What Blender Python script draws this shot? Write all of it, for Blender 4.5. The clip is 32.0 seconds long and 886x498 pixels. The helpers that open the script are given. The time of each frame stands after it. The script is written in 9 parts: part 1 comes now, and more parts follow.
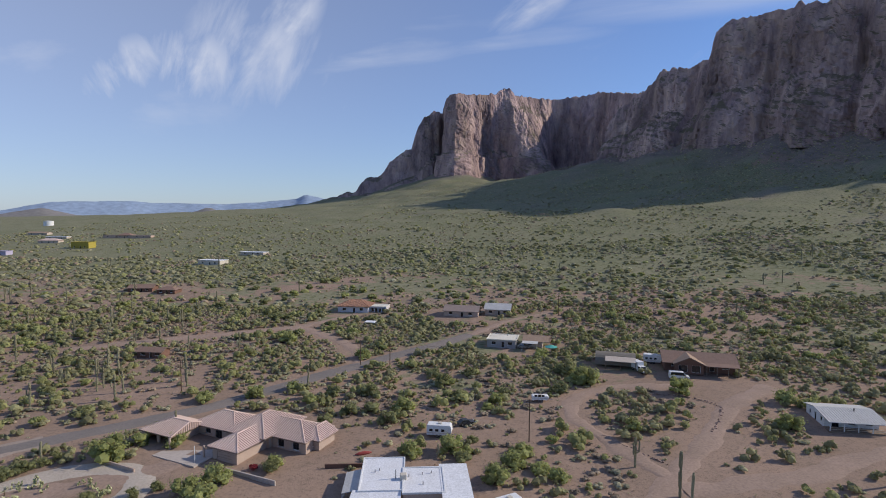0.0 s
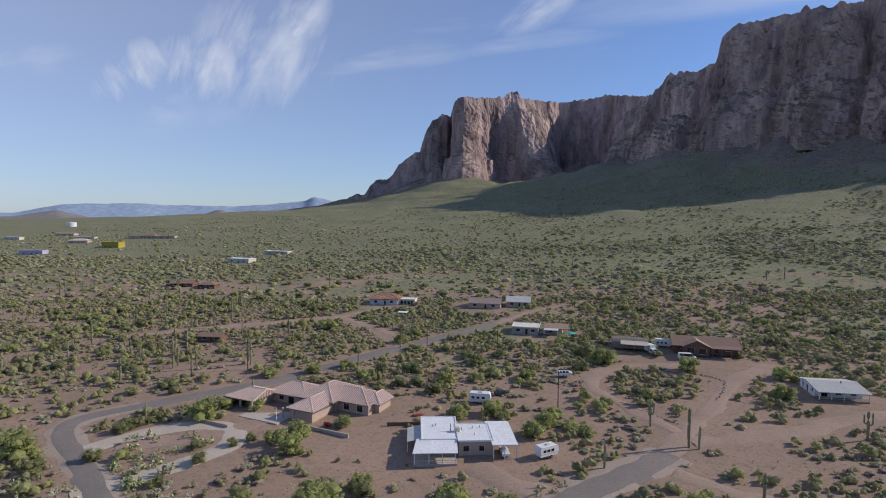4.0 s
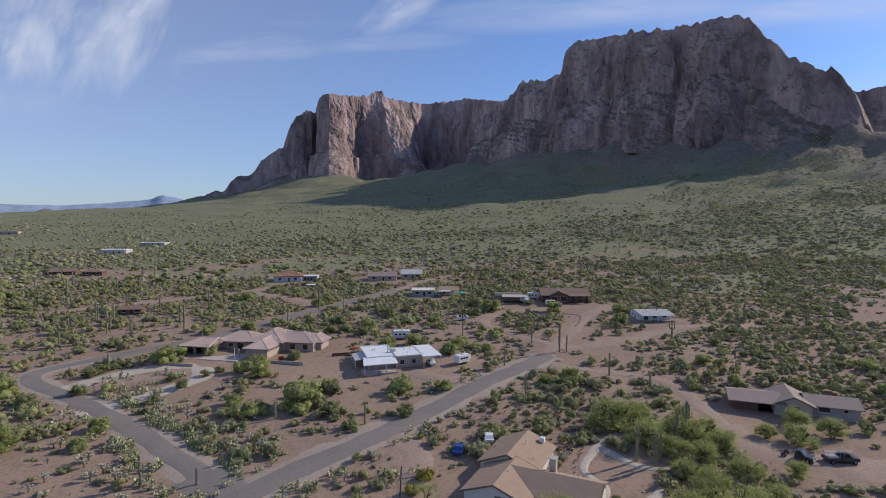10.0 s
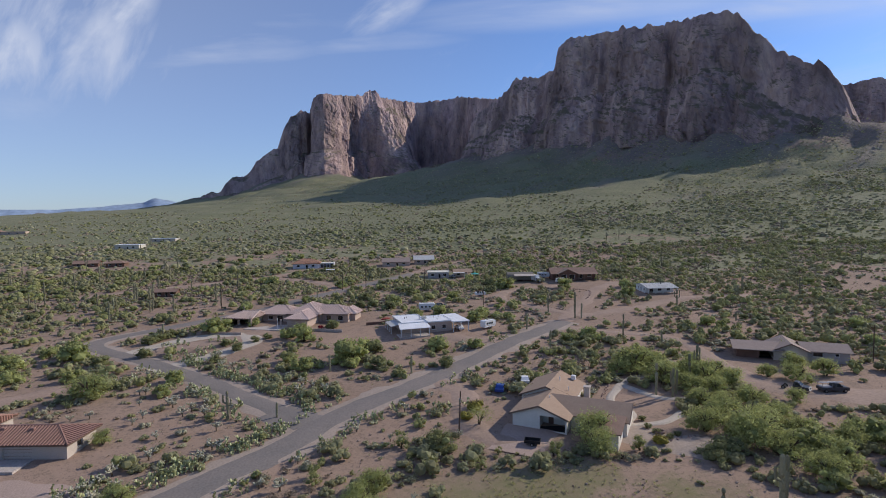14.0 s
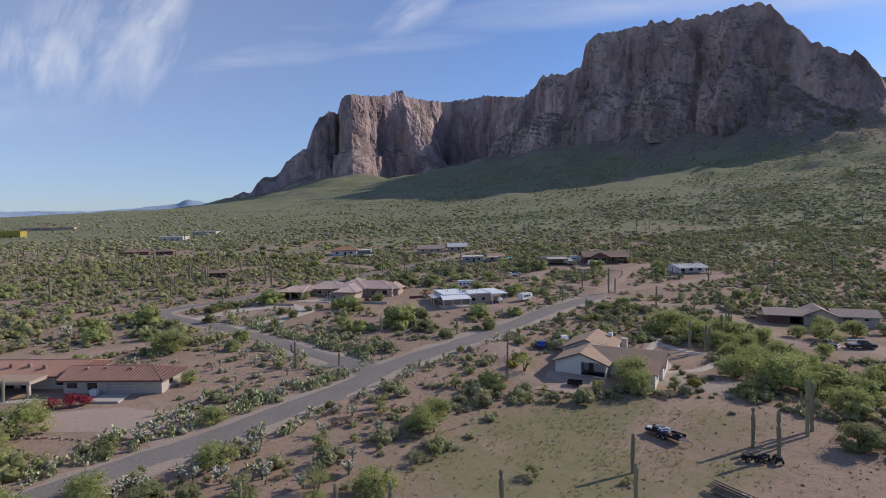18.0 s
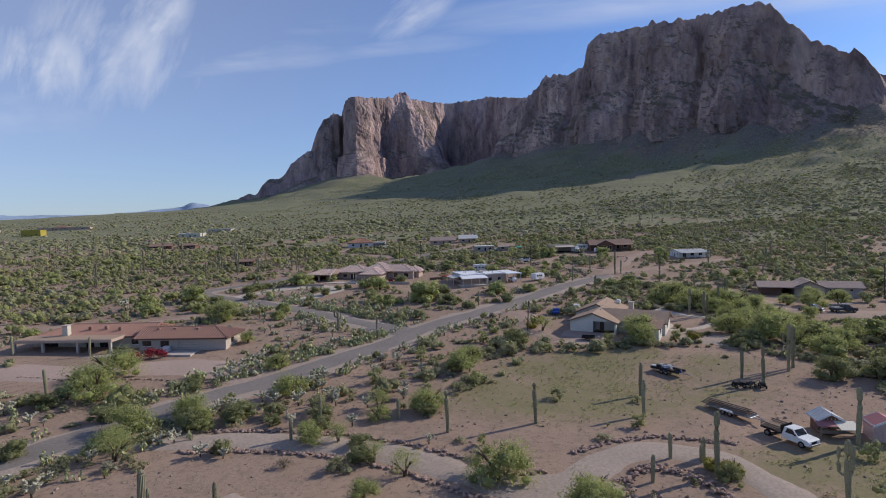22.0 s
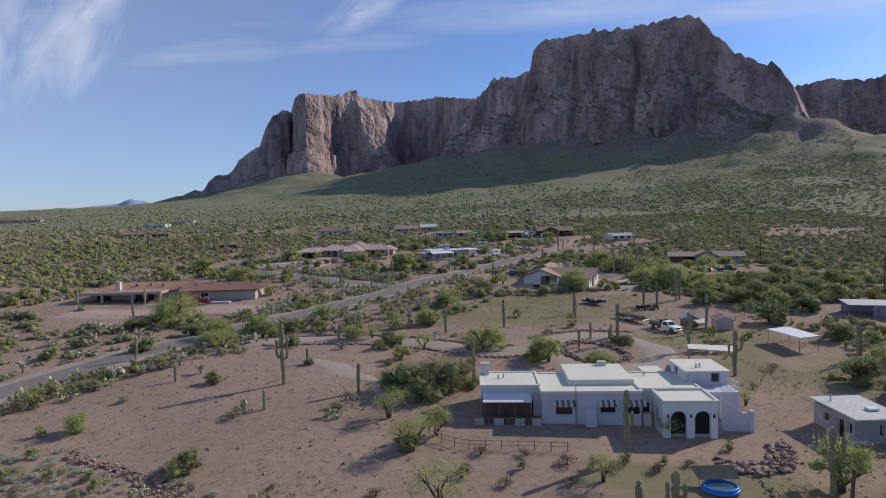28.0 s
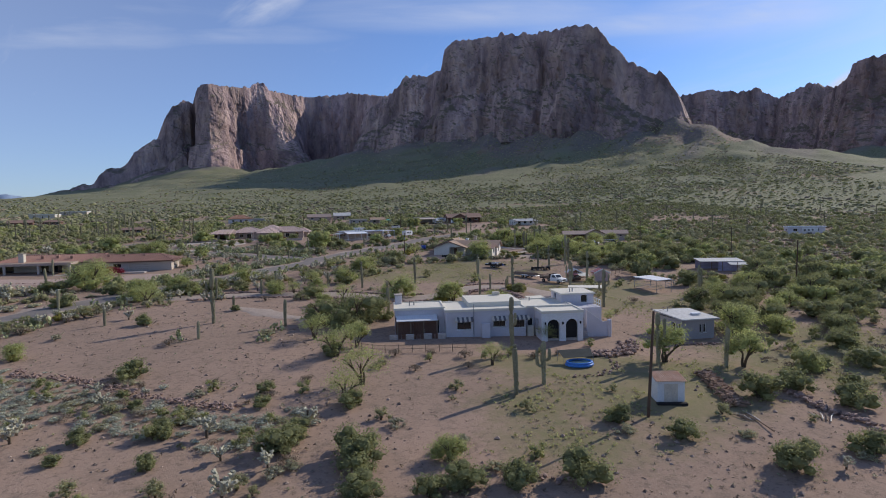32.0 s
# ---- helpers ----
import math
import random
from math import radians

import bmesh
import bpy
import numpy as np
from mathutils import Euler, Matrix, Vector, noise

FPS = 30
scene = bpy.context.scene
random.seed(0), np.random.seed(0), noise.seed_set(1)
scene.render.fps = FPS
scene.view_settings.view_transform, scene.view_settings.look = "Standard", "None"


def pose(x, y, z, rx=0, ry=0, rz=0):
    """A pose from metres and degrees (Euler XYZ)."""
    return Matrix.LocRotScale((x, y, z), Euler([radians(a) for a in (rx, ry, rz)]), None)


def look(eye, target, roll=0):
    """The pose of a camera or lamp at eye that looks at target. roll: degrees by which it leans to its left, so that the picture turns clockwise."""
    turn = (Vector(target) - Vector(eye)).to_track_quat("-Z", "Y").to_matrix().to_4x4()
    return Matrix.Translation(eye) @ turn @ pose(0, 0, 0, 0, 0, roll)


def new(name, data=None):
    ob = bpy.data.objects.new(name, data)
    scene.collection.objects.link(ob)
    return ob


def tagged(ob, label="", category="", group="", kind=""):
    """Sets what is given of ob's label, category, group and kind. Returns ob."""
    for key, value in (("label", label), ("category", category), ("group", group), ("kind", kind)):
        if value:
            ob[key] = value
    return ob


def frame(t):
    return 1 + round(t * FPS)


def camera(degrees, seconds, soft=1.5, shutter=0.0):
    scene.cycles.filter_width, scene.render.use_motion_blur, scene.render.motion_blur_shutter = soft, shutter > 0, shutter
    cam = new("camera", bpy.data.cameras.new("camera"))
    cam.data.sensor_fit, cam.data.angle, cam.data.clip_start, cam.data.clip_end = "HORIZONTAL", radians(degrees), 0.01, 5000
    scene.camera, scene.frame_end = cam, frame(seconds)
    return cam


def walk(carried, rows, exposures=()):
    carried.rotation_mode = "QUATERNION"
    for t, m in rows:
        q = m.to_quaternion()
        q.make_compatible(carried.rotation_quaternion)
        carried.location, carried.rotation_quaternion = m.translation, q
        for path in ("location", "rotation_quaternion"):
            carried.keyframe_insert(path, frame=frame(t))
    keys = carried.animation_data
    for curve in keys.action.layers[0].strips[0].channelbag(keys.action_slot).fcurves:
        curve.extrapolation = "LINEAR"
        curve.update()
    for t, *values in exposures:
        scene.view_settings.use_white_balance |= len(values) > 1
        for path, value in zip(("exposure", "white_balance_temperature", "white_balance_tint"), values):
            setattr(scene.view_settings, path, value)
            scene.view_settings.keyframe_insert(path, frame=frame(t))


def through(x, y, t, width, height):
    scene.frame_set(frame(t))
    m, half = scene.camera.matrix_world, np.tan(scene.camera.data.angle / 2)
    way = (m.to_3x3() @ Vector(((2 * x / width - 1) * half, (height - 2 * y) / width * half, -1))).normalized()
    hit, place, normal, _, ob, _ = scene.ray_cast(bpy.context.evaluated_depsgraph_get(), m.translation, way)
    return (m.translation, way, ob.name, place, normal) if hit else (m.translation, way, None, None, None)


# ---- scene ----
cam = camera(77.5, 32.0, 1.0)
PATH = [
    (0, (-0.025, -0.036, 54.921), (-0.012, 1.96, 54.799), 0.4),
    (0.5, (-1.473, -2.178, 54.979), (-1.462, -0.181, 54.859), 0.3),
    (1, (-2.829, -4.403, 55.067), (-2.823, -2.406, 54.948), 0.3),
    (1.5, (-4.139, -6.725, 55.152), (-4.135, -4.729, 55.035), 0.3),
    (2, (-5.268, -9.109, 55.203), (-5.263, -7.113, 55.089), 0.5),
    (2.5, (-6.283, -11.697, 55.093), (-6.281, -9.7, 54.979), 0.4),
    (3, (-7.242, -14.467, 54.744), (-7.246, -12.471, 54.63), 0.4),
    (3.5, (-8.154, -17.31, 54.263), (-8.161, -15.313, 54.149), 0.4),
    (5.5, (-12.614, -29.047, 51.021), (-12.627, -27.051, 50.907), 0.3),
    (6, (-14.135, -32.051, 50.366), (-14.149, -30.054, 50.251), 0.2),
    (6.5, (-15.779, -35.086, 49.646), (-15.793, -33.09, 49.529), 0.2),
    (7, (-17.283, -38.106, 48.901), (-17.172, -36.112, 48.785), 0.3),
    (7.5, (-19.002, -41.062, 48.165), (-18.705, -39.088, 48.051), 0.3),
    (8, (-21.053, -43.865, 47.413), (-20.639, -41.912, 47.299), 0.3),
    (8.5, (-23.14, -46.439, 46.654), (-22.695, -44.493, 46.54), 0.3),
    (9, (-25.164, -48.895, 45.981), (-24.704, -46.952, 45.868), 0.2),
    (9.5, (-27.123, -51.171, 45.285), (-26.652, -49.23, 45.172), 0.1),
    (10, (-29.087, -53.273, 44.524), (-28.608, -51.334, 44.41), 0.0),
    (10.5, (-30.98, -55.203, 43.776), (-30.494, -53.266, 43.662), -0.1),
    (11, (-32.797, -57.008, 43.013), (-32.306, -55.072, 42.899), -0.3),
    (11.5, (-34.561, -58.644, 42.223), (-34.065, -56.71, 42.109), -0.4),
    (12, (-36.188, -60.137, 41.453), (-35.688, -58.204, 41.338), -0.4),
    (12.5, (-37.72, -61.405, 40.719), (-37.215, -59.473, 40.602), -0.5),
    (13, (-39.262, -62.592, 39.948), (-38.756, -60.661, 39.832), -0.6),
    (13.5, (-40.687, -63.574, 39.038), (-40.179, -61.643, 38.923), -0.8),
    (14, (-41.959, -64.582, 37.977), (-41.457, -62.649, 37.861), -0.9),
    (14.5, (-42.944, -65.607, 36.964), (-42.476, -63.666, 36.847), -1.1),
    (16.5, (-45.85, -69.654, 33.014), (-45.422, -67.704, 32.901), -1.3),
    (17, (-46.761, -70.767, 32.37), (-46.337, -68.815, 32.257), -1.3),
    (17.5, (-47.761, -71.905, 31.72), (-47.344, -69.953, 31.607), -1.2),
    (18, (-48.795, -73.104, 31.079), (-48.383, -71.15, 30.966), -1.2),
    (18.5, (-49.88, -74.362, 30.424), (-49.471, -72.408, 30.312), -1.3),
    (19, (-50.988, -75.663, 29.755), (-50.582, -73.707, 29.645), -1.3),
    (19.5, (-52.005, -77.012, 29.052), (-51.601, -75.056, 28.943), -1.4),
    (20, (-52.973, -78.547, 28.346), (-52.571, -76.591, 28.237), -1.5),
    (20.5, (-53.966, -80.158, 27.686), (-53.565, -78.202, 27.578), -1.5),
    (21, (-54.952, -81.891, 27.085), (-54.55, -79.934, 26.977), -1.6),
    (21.5, (-55.988, -83.829, 26.504), (-55.586, -81.872, 26.397), -1.6),
    (22, (-57.133, -85.989, 25.913), (-56.73, -84.033, 25.807), -1.6),
    (22.5, (-58.389, -88.359, 25.343), (-57.985, -86.403, 25.236), -1.6),
    (23, (-59.656, -90.927, 24.792), (-59.252, -88.971, 24.686), -1.6),
    (23.5, (-61.006, -93.644, 24.297), (-60.603, -91.688, 24.19), -1.6),
    (24, (-62.443, -96.475, 23.84), (-62.04, -94.52, 23.733), -1.5),
    (24.5, (-63.843, -99.336, 23.521), (-63.347, -97.402, 23.411), -1.4),
    (25, (-65.238, -102.131, 23.314), (-64.695, -100.209, 23.203), -1.4),
    (25.5, (-66.675, -104.782, 23.081), (-66.114, -102.865, 22.969), -1.3),
    (27.5, (-72.233, -114.441, 21.232), (-71.649, -112.531, 21.12), -1.2),
    (28, (-73.596, -116.91, 20.346), (-73.012, -115.0, 20.232), -1.4),
    (28.5, (-74.803, -119.287, 19.24), (-74.219, -117.377, 19.126), -1.4),
    (29, (-75.759, -121.436, 18.218), (-75.116, -119.546, 18.101), -1.4),
    (29.5, (-76.522, -123.253, 17.294), (-75.779, -121.4, 17.176), -1.3),
    (30, (-77.085, -124.759, 16.375), (-76.276, -122.934, 16.256), -1.3),
    (30.5, (-77.502, -125.978, 15.452), (-76.66, -124.168, 15.331), -1.2),
    (31, (-77.771, -126.89, 14.627), (-76.913, -125.087, 14.505), -1.2),
    (31.5, (-77.965, -127.51, 13.923), (-77.097, -125.713, 13.799), -1.2),
    (32, (-78.051, -127.913, 13.369), (-77.175, -126.119, 13.245), -1.2),
]
walk(cam, [(t, look(eye, target, roll)) for t, eye, target, roll in PATH],
     [(0, 0, 6720, 10), (6, 0, 6690, 10), (13, 0, 6550, 10), (20, 0, 6580, 10), (32, 0, 6500, 10)])

# ---- sky and sun ----
SUN_AZ, SUN_EL = radians(79), radians(29.5)          # clockwise from +y, and above the horizon
world = bpy.data.worlds.new("desert_sky")
scene.world = world
world.use_nodes = True
wn, wl = world.node_tree.nodes, world.node_tree.links
wn.clear()


def wnode(kind, **kw):
    n = wn.new(kind)
    for k, v in kw.items():
        if k == "op":
            n.operation = v
        else:
            n.inputs[k].default_value = v
    return n


sky = wn.new("ShaderNodeTexSky")
sky.sky_type, sky.sun_disc = "NISHITA", False
sky.sun_elevation, sky.sun_rotation = SUN_EL, SUN_AZ
sky.altitude, sky.air_density, sky.dust_density, sky.ozone_density = 600, 1.0, 0.55, 3.0
coord = wn.new("ShaderNodeTexCoord")
sep = wn.new("ShaderNodeSeparateXYZ")
wl.new(coord.outputs["Generated"], sep.inputs[0])
# cirrus lie on a high flat layer: direction divided by its height
up = wnode("ShaderNodeMath", op="MAXIMUM")
up.inputs[1].default_value = 0.02
wl.new(sep.outputs["Z"], up.inputs[0])
lift = wnode("ShaderNodeMath", op="ADD")
lift.inputs[1].default_value = 0.12
wl.new(up.outputs[0], lift.inputs[0])
flat = wn.new("ShaderNodeVectorMath")
flat.operation = "DIVIDE"
trio = wn.new("ShaderNodeCombineXYZ")
for i in range(3):
    wl.new(lift.outputs[0], trio.inputs[i])
wl.new(coord.outputs["Generated"], flat.inputs[0])
wl.new(trio.outputs[0], flat.inputs[1])
turn = wn.new("ShaderNodeMapping")
turn.inputs["Rotation"].default_value = (0, 0, radians(-28))
turn.inputs["Scale"].default_value = (1.5, 0.42, 0.0)
turn.inputs["Location"].default_value = (0.35, 0.5, 0)
wl.new(flat.outputs[0], turn.inputs[0])
wisps = wnode("ShaderNodeTexNoise", Scale=1.5, Detail=9.0, Roughness=0.62, Distortion=0.45)
wl.new(turn.outputs[0], wisps.inputs["Vector"])
r1 = wn.new("ShaderNodeMapRange")
r1.inputs["From Min"].default_value, r1.inputs["From Max"].default_value = 0.5, 0.8
r1.inputs["To Max"].default_value = 0.3
wl.new(wisps.outputs["Fac"], r1.inputs["Value"])
# the cirrus over the mountain, on the plane that faces north: x and z over y
ahead = wnode("ShaderNodeMath", op="MAXIMUM")
ahead.inputs[1].default_value = 0.15
wl.new(sep.outputs["Y"], ahead.inputs[0])
across, rise_ = wnode("ShaderNodeMath", op="DIVIDE"), wnode("ShaderNodeMath", op="DIVIDE")
wl.new(sep.outputs["X"], across.inputs[0]), wl.new(ahead.outputs[0], across.inputs[1])
wl.new(sep.outputs["Z"], rise_.inputs[0]), wl.new(ahead.outputs[0], rise_.inputs[1])
plane = wn.new("ShaderNodeCombineXYZ")
wl.new(across.outputs[0], plane.inputs[0]), wl.new(rise_.outputs[0], plane.inputs[1])


def cirrus(u, w, deg, long_, wide, strength, fine=9.0, stretch=0.22, lo=0.36, hi=0.72, grain_turn=0.0):
    """A feathered streak of ice cloud: an oval that fades out, filled with fibres along its length."""
    off = wn.new("ShaderNodeVectorMath")
    off.operation = "SUBTRACT"
    off.inputs[1].default_value = (u, w, 0)
    wl.new(plane.outputs[0], off.inputs[0])
    rot = wn.new("ShaderNodeVectorRotate")
    rot.rotation_type = "Z_AXIS"
    rot.inputs["Angle"].default_value = radians(-deg)
    wl.new(off.outputs[0], rot.inputs["Vector"])
    oval = wn.new("ShaderNodeVectorMath")
    oval.operation = "MULTIPLY"
    oval.inputs[1].default_value = (1 / long_, 1 / wide, 0)
    wl.new(rot.outputs[0], oval.inputs[0])
    size_ = wn.new("ShaderNodeVectorMath")
    size_.operation = "LENGTH"
    wl.new(oval.outputs[0], size_.inputs[0])
    fade = wn.new("ShaderNodeMapRange")
    fade.interpolation_type = "SMOOTHSTEP"
    fade.inputs["From Min"].default_value, fade.inputs["From Max"].default_value = 0.0, 1.35
    fade.inputs["To Min"].default_value, fade.inputs["To Max"].default_value = strength, 0.0
    wl.new(size_.outputs["Value"], fade.inputs["Value"])
    lean_ = wn.new("ShaderNodeVectorRotate")
    lean_.rotation_type = "Z_AXIS"
    lean_.inputs["Angle"].default_value = radians(-grain_turn)
    wl.new(rot.outputs[0], lean_.inputs["Vector"])
    thin = wn.new("ShaderNodeVectorMath")
    thin.operation = "MULTIPLY"
    thin.inputs[1].default_value = (stretch, 1.0, 0)
    wl.new(lean_.outputs[0], thin.inputs[0])
    fibre = wnode("ShaderNodeTexNoise", Scale=fine, Detail=8.0, Roughness=0.6, Distortion=0.5)
    wl.new(thin.outputs[0], fibre.inputs["Vector"])
    comb = wn.new("ShaderNodeMapRange")
    comb.inputs["From Min"].default_value, comb.inputs["From Max"].default_value = lo - 0.06, hi + 0.02
    wl.new(fibre.outputs["Fac"], comb.inputs["Value"])
    got = wnode("ShaderNodeMath", op="MULTIPLY")
    wl.new(fade.outputs[0], got.inputs[0]), wl.new(comb.outputs[0], got.inputs[1])
    return got.outputs[0]


def thicker(a, b):
    got = wnode("ShaderNodeMath", op="MAXIMUM")
    wl.new(a, got.inputs[0]), wl.new(b, got.inputs[1])
    return got.outputs[0]


streaks_ = r1.outputs[0]
for row in ((-0.34, 0.285, 62, 0.16, 0.2, 0.85, 13.0, 0.3, 0.34, 0.62), (-0.27, 0.34, 58, 0.12, 0.06, 1.0, 15.0, 0.3, 0.34, 0.6), (-0.44, 0.265, 75, 0.09, 0.12, 0.95, 16.0, 0.3, 0.34, 0.6),
            (-0.56, 0.255, 118, 0.07, 0.12, 0.9, 16.0, 0.3, 0.34, 0.6), (-0.48, 0.20, 8, 0.3, 0.09, 0.75, 6.0, 0.3, 0.26, 0.72), (-0.12, 0.285, 9, 0.28, 0.045, 0.6, 14.0, 0.12, 0.3, 0.64),
            (0.12, 0.313, 8, 0.28, 0.028, 0.5, 16.0, 0.1, 0.3, 0.64), (0.165, 0.375, 35, 0.11, 0.045, 0.8, 17.0, 0.25, 0.34, 0.62), (0.0, 0.345, 6, 0.3, 0.04, 0.4, 12.0, 0.1, 0.3, 0.68),
            (-0.175, 0.197, 60, 0.04, 0.022, 0.36, 20.0, 0.4, 0.28, 0.6), (-0.09, 0.247, 70, 0.03, 0.02, 0.26, 20.0, 0.4, 0.3, 0.6), (0.62, 0.42, 9, 0.55, 0.045, 0.7, 9.0, 0.1, 0.3, 0.62),
            (1.05, 0.455, 8, 0.5, 0.04, 0.7, 9.0, 0.1, 0.3, 0.62), (1.845, 0.378, 26, 0.13, 0.02, 1.0, 9.0, 0.2, 0.15, 0.5), (0.2, 0.26, 58, 0.1, 0.035, 0.2, 14.0, 0.3, 0.3, 0.64),
            (-0.8, 0.3, 15, 0.35, 0.14, 0.7, 8.0, 0.3, 0.28, 0.7), (1.5, 0.55, 12, 0.6, 0.08, 0.8, 8.0, 0.12, 0.3, 0.7), (-0.5, 0.2, 10, 0.55, 0.2, 0.5, 3.0, 0.5, 0.1, 0.7)):
    streaks_ = thicker(streaks_, cirrus(*row))
cloud = wnode("ShaderNodeMath", op="MULTIPLY")
cloud.inputs[1].default_value = 1.0
wl.new(streaks_, cloud.inputs[0])
# thin veil of cloud that thickens to the horizon opposite the sun
veil = wn.new("ShaderNodeVectorMath")
veil.operation = "DOT_PRODUCT"
veil.inputs[1].default_value = (-0.93, 0.36, 0)
wl.new(coord.outputs["Generated"], veil.inputs[0])
r3 = wn.new("ShaderNodeMapRange")
r3.inputs["From Min"].default_value, r3.inputs["From Max"].default_value = -0.2, 1.0
r3.inputs["To Min"].default_value, r3.inputs["To Max"].default_value = 0.0, 0.42
wl.new(veil.outputs["Value"], r3.inputs["Value"])
both = wnode("ShaderNodeMath", op="MAXIMUM")
wl.new(cloud.outputs[0], both.inputs[0])
wl.new(r3.outputs[0], both.inputs[1])
mix = wn.new("ShaderNodeMix")
mix.data_type = "RGBA"
mix.inputs["B"].default_value = (6.3, 6.9, 8.5, 1)
wl.new(both.outputs[0], mix.inputs["Factor"])
tone = wn.new("ShaderNodeMix")
tone.data_type, tone.blend_type = "RGBA", "MULTIPLY"
tone.inputs["Factor"].default_value = 1.0
tone.inputs["B"].default_value = (0.785, 0.985, 1.36, 1)
wl.new(sky.outputs[0], tone.inputs["A"])
wl.new(tone.outputs["Result"], mix.inputs["A"])
back = wnode("ShaderNodeBackground", Strength=0.096)
wl.new(mix.outputs["Result"], back.inputs["Color"])
out = wn.new("ShaderNodeOutputWorld")
wl.new(back.outputs[0], out.inputs["Surface"])

sun = new("sun", bpy.data.lights.new("sun", "SUN"))
sun.data.energy, sun.data.angle, sun.data.color = 3.7, radians(0.6), (1.0, 0.93, 0.82)
sun_way = Vector((math.sin(SUN_AZ) * math.cos(SUN_EL), math.cos(SUN_AZ) * math.cos(SUN_EL), math.sin(SUN_EL)))
sun.matrix_world = look(sun_way * 900, (0, 0, 0))
scene.view_settings.exposure = 0.0

# ---- materials ----
def material(name, colour, rough=0.85, second=None, scale=1.0, detail=4.0, amount=0.5, bump=0.0, bump_scale=None, metal=0.0, per_object=0.0, spread=None, second_scale=None):
    """A surface with two scales of variation: colour drifts to second, fine grain, bump."""
    m = bpy.data.materials.new(name)
    m.use_nodes = True
    n, l = m.node_tree.nodes, m.node_tree.links
    b = n["Principled BSDF"]
    b.inputs["Roughness"].default_value, b.inputs["Metallic"].default_value = rough, metal
    b.inputs["Specular IOR Level"].default_value = 0.25
    where = n.new("ShaderNodeTexCoord")
    big = n.new("ShaderNodeTexNoise")
    big.inputs["Scale"].default_value, big.inputs["Detail"].default_value = scale, detail
    l.new(where.outputs["Object"], big.inputs["Vector"])
    ramp = n.new("ShaderNodeMapRange")
    ramp.inputs["From Min"].default_value, ramp.inputs["From Max"].default_value = 0.35, 0.65
    ramp.inputs["To Max"].default_value = amount
    l.new(big.outputs["Fac"], ramp.inputs["Value"])
    mixer = n.new("ShaderNodeMix")
    mixer.data_type = "RGBA"
    mixer.inputs["A"].default_value = (*colour, 1)
    mixer.inputs["B"].default_value = (*(second or [c * 0.7 for c in colour]), 1)
    l.new(ramp.outputs[0], mixer.inputs["Factor"])
    fine = n.new("ShaderNodeTexNoise")
    fine.inputs["Scale"].default_value, fine.inputs["Detail"].default_value = second_scale or scale * 9, 3
    l.new(where.outputs["Object"], fine.inputs["Vector"])
    grain = n.new("ShaderNodeMapRange")
    grain.inputs["From Min"].default_value, grain.inputs["From Max"].default_value = 0.3, 0.7
    grain.inputs["To Min"].default_value, grain.inputs["To Max"].default_value = 0.82, 1.12
    l.new(fine.outputs["Fac"], grain.inputs["Value"])
    last = grain.outputs[0]
    if per_object:
        info = n.new("ShaderNodeObjectInfo")
        vary = n.new("ShaderNodeMapRange")
        vary.inputs["To Min"].default_value, vary.inputs["To Max"].default_value = 1 - per_object, 1 + per_object
        l.new(info.outputs["Random"], vary.inputs["Value"])
        times = n.new("ShaderNodeMath")
        times.operation = "MULTIPLY"
        l.new(last, times.inputs[0]), l.new(vary.outputs[0], times.inputs[1])
        last = times.outputs[0]
    if spread:
        geo = n.new("ShaderNodeNewGeometry")
        vary = n.new("ShaderNodeMapRange")
        vary.inputs["To Min"].default_value, vary.inputs["To Max"].default_value = 1 - spread, 1 + spread
        l.new(geo.outputs["Random Per Island"], vary.inputs["Value"])
        times = n.new("ShaderNodeMath")
        times.operation = "MULTIPLY"
        l.new(last, times.inputs[0]), l.new(vary.outputs[0], times.inputs[1])
        last = times.outputs[0]
    scaled = n.new("ShaderNodeVectorMath")
    scaled.operation = "SCALE"
    l.new(mixer.outputs["Result"], scaled.inputs[0])
    l.new(last, scaled.inputs["Scale"])
    l.new(scaled.outputs[0], b.inputs["Base Color"])
    if bump:
        bm_ = n.new("ShaderNodeBump")
        bm_.inputs["Strength"].default_value = bump
        bm_.inputs["Distance"].default_value = 0.1
        src = fine
        if bump_scale:
            src = n.new("ShaderNodeTexNoise")
            src.inputs["Scale"].default_value, src.inputs["Detail"].default_value = bump_scale, 6
            l.new(where.outputs["Object"], src.inputs["Vector"])
        l.new(src.outputs["Fac"], bm_.inputs["Height"])
        l.new(bm_.outputs[0], b.inputs["Normal"])
    return m


def leafy(name, colour, second, through=0.55, **kw):
    """Leaves: some of the light passes through them."""
    m = material(name, colour, 0.75, second, **kw)
    n, l = m.node_tree.nodes, m.node_tree.links
    b = n["Principled BSDF"]
    glow_ = n.new("ShaderNodeBsdfTranslucent")
    l.new(b.inputs["Base Color"].links[0].from_socket, glow_.inputs["Color"])
    both = n.new("ShaderNodeMixShader")
    both.inputs[0].default_value = through
    l.new(b.outputs[0], both.inputs[1]), l.new(glow_.outputs[0], both.inputs[2])
    l.new(both.outputs[0], n["Material Output"].inputs["Surface"])
    return m


def glass_pane(name, colour):
    m = material(name, colour, 0.08, amount=0.2)
    m.node_tree.nodes["Principled BSDF"].inputs["Specular IOR Level"].default_value = 0.6
    return m


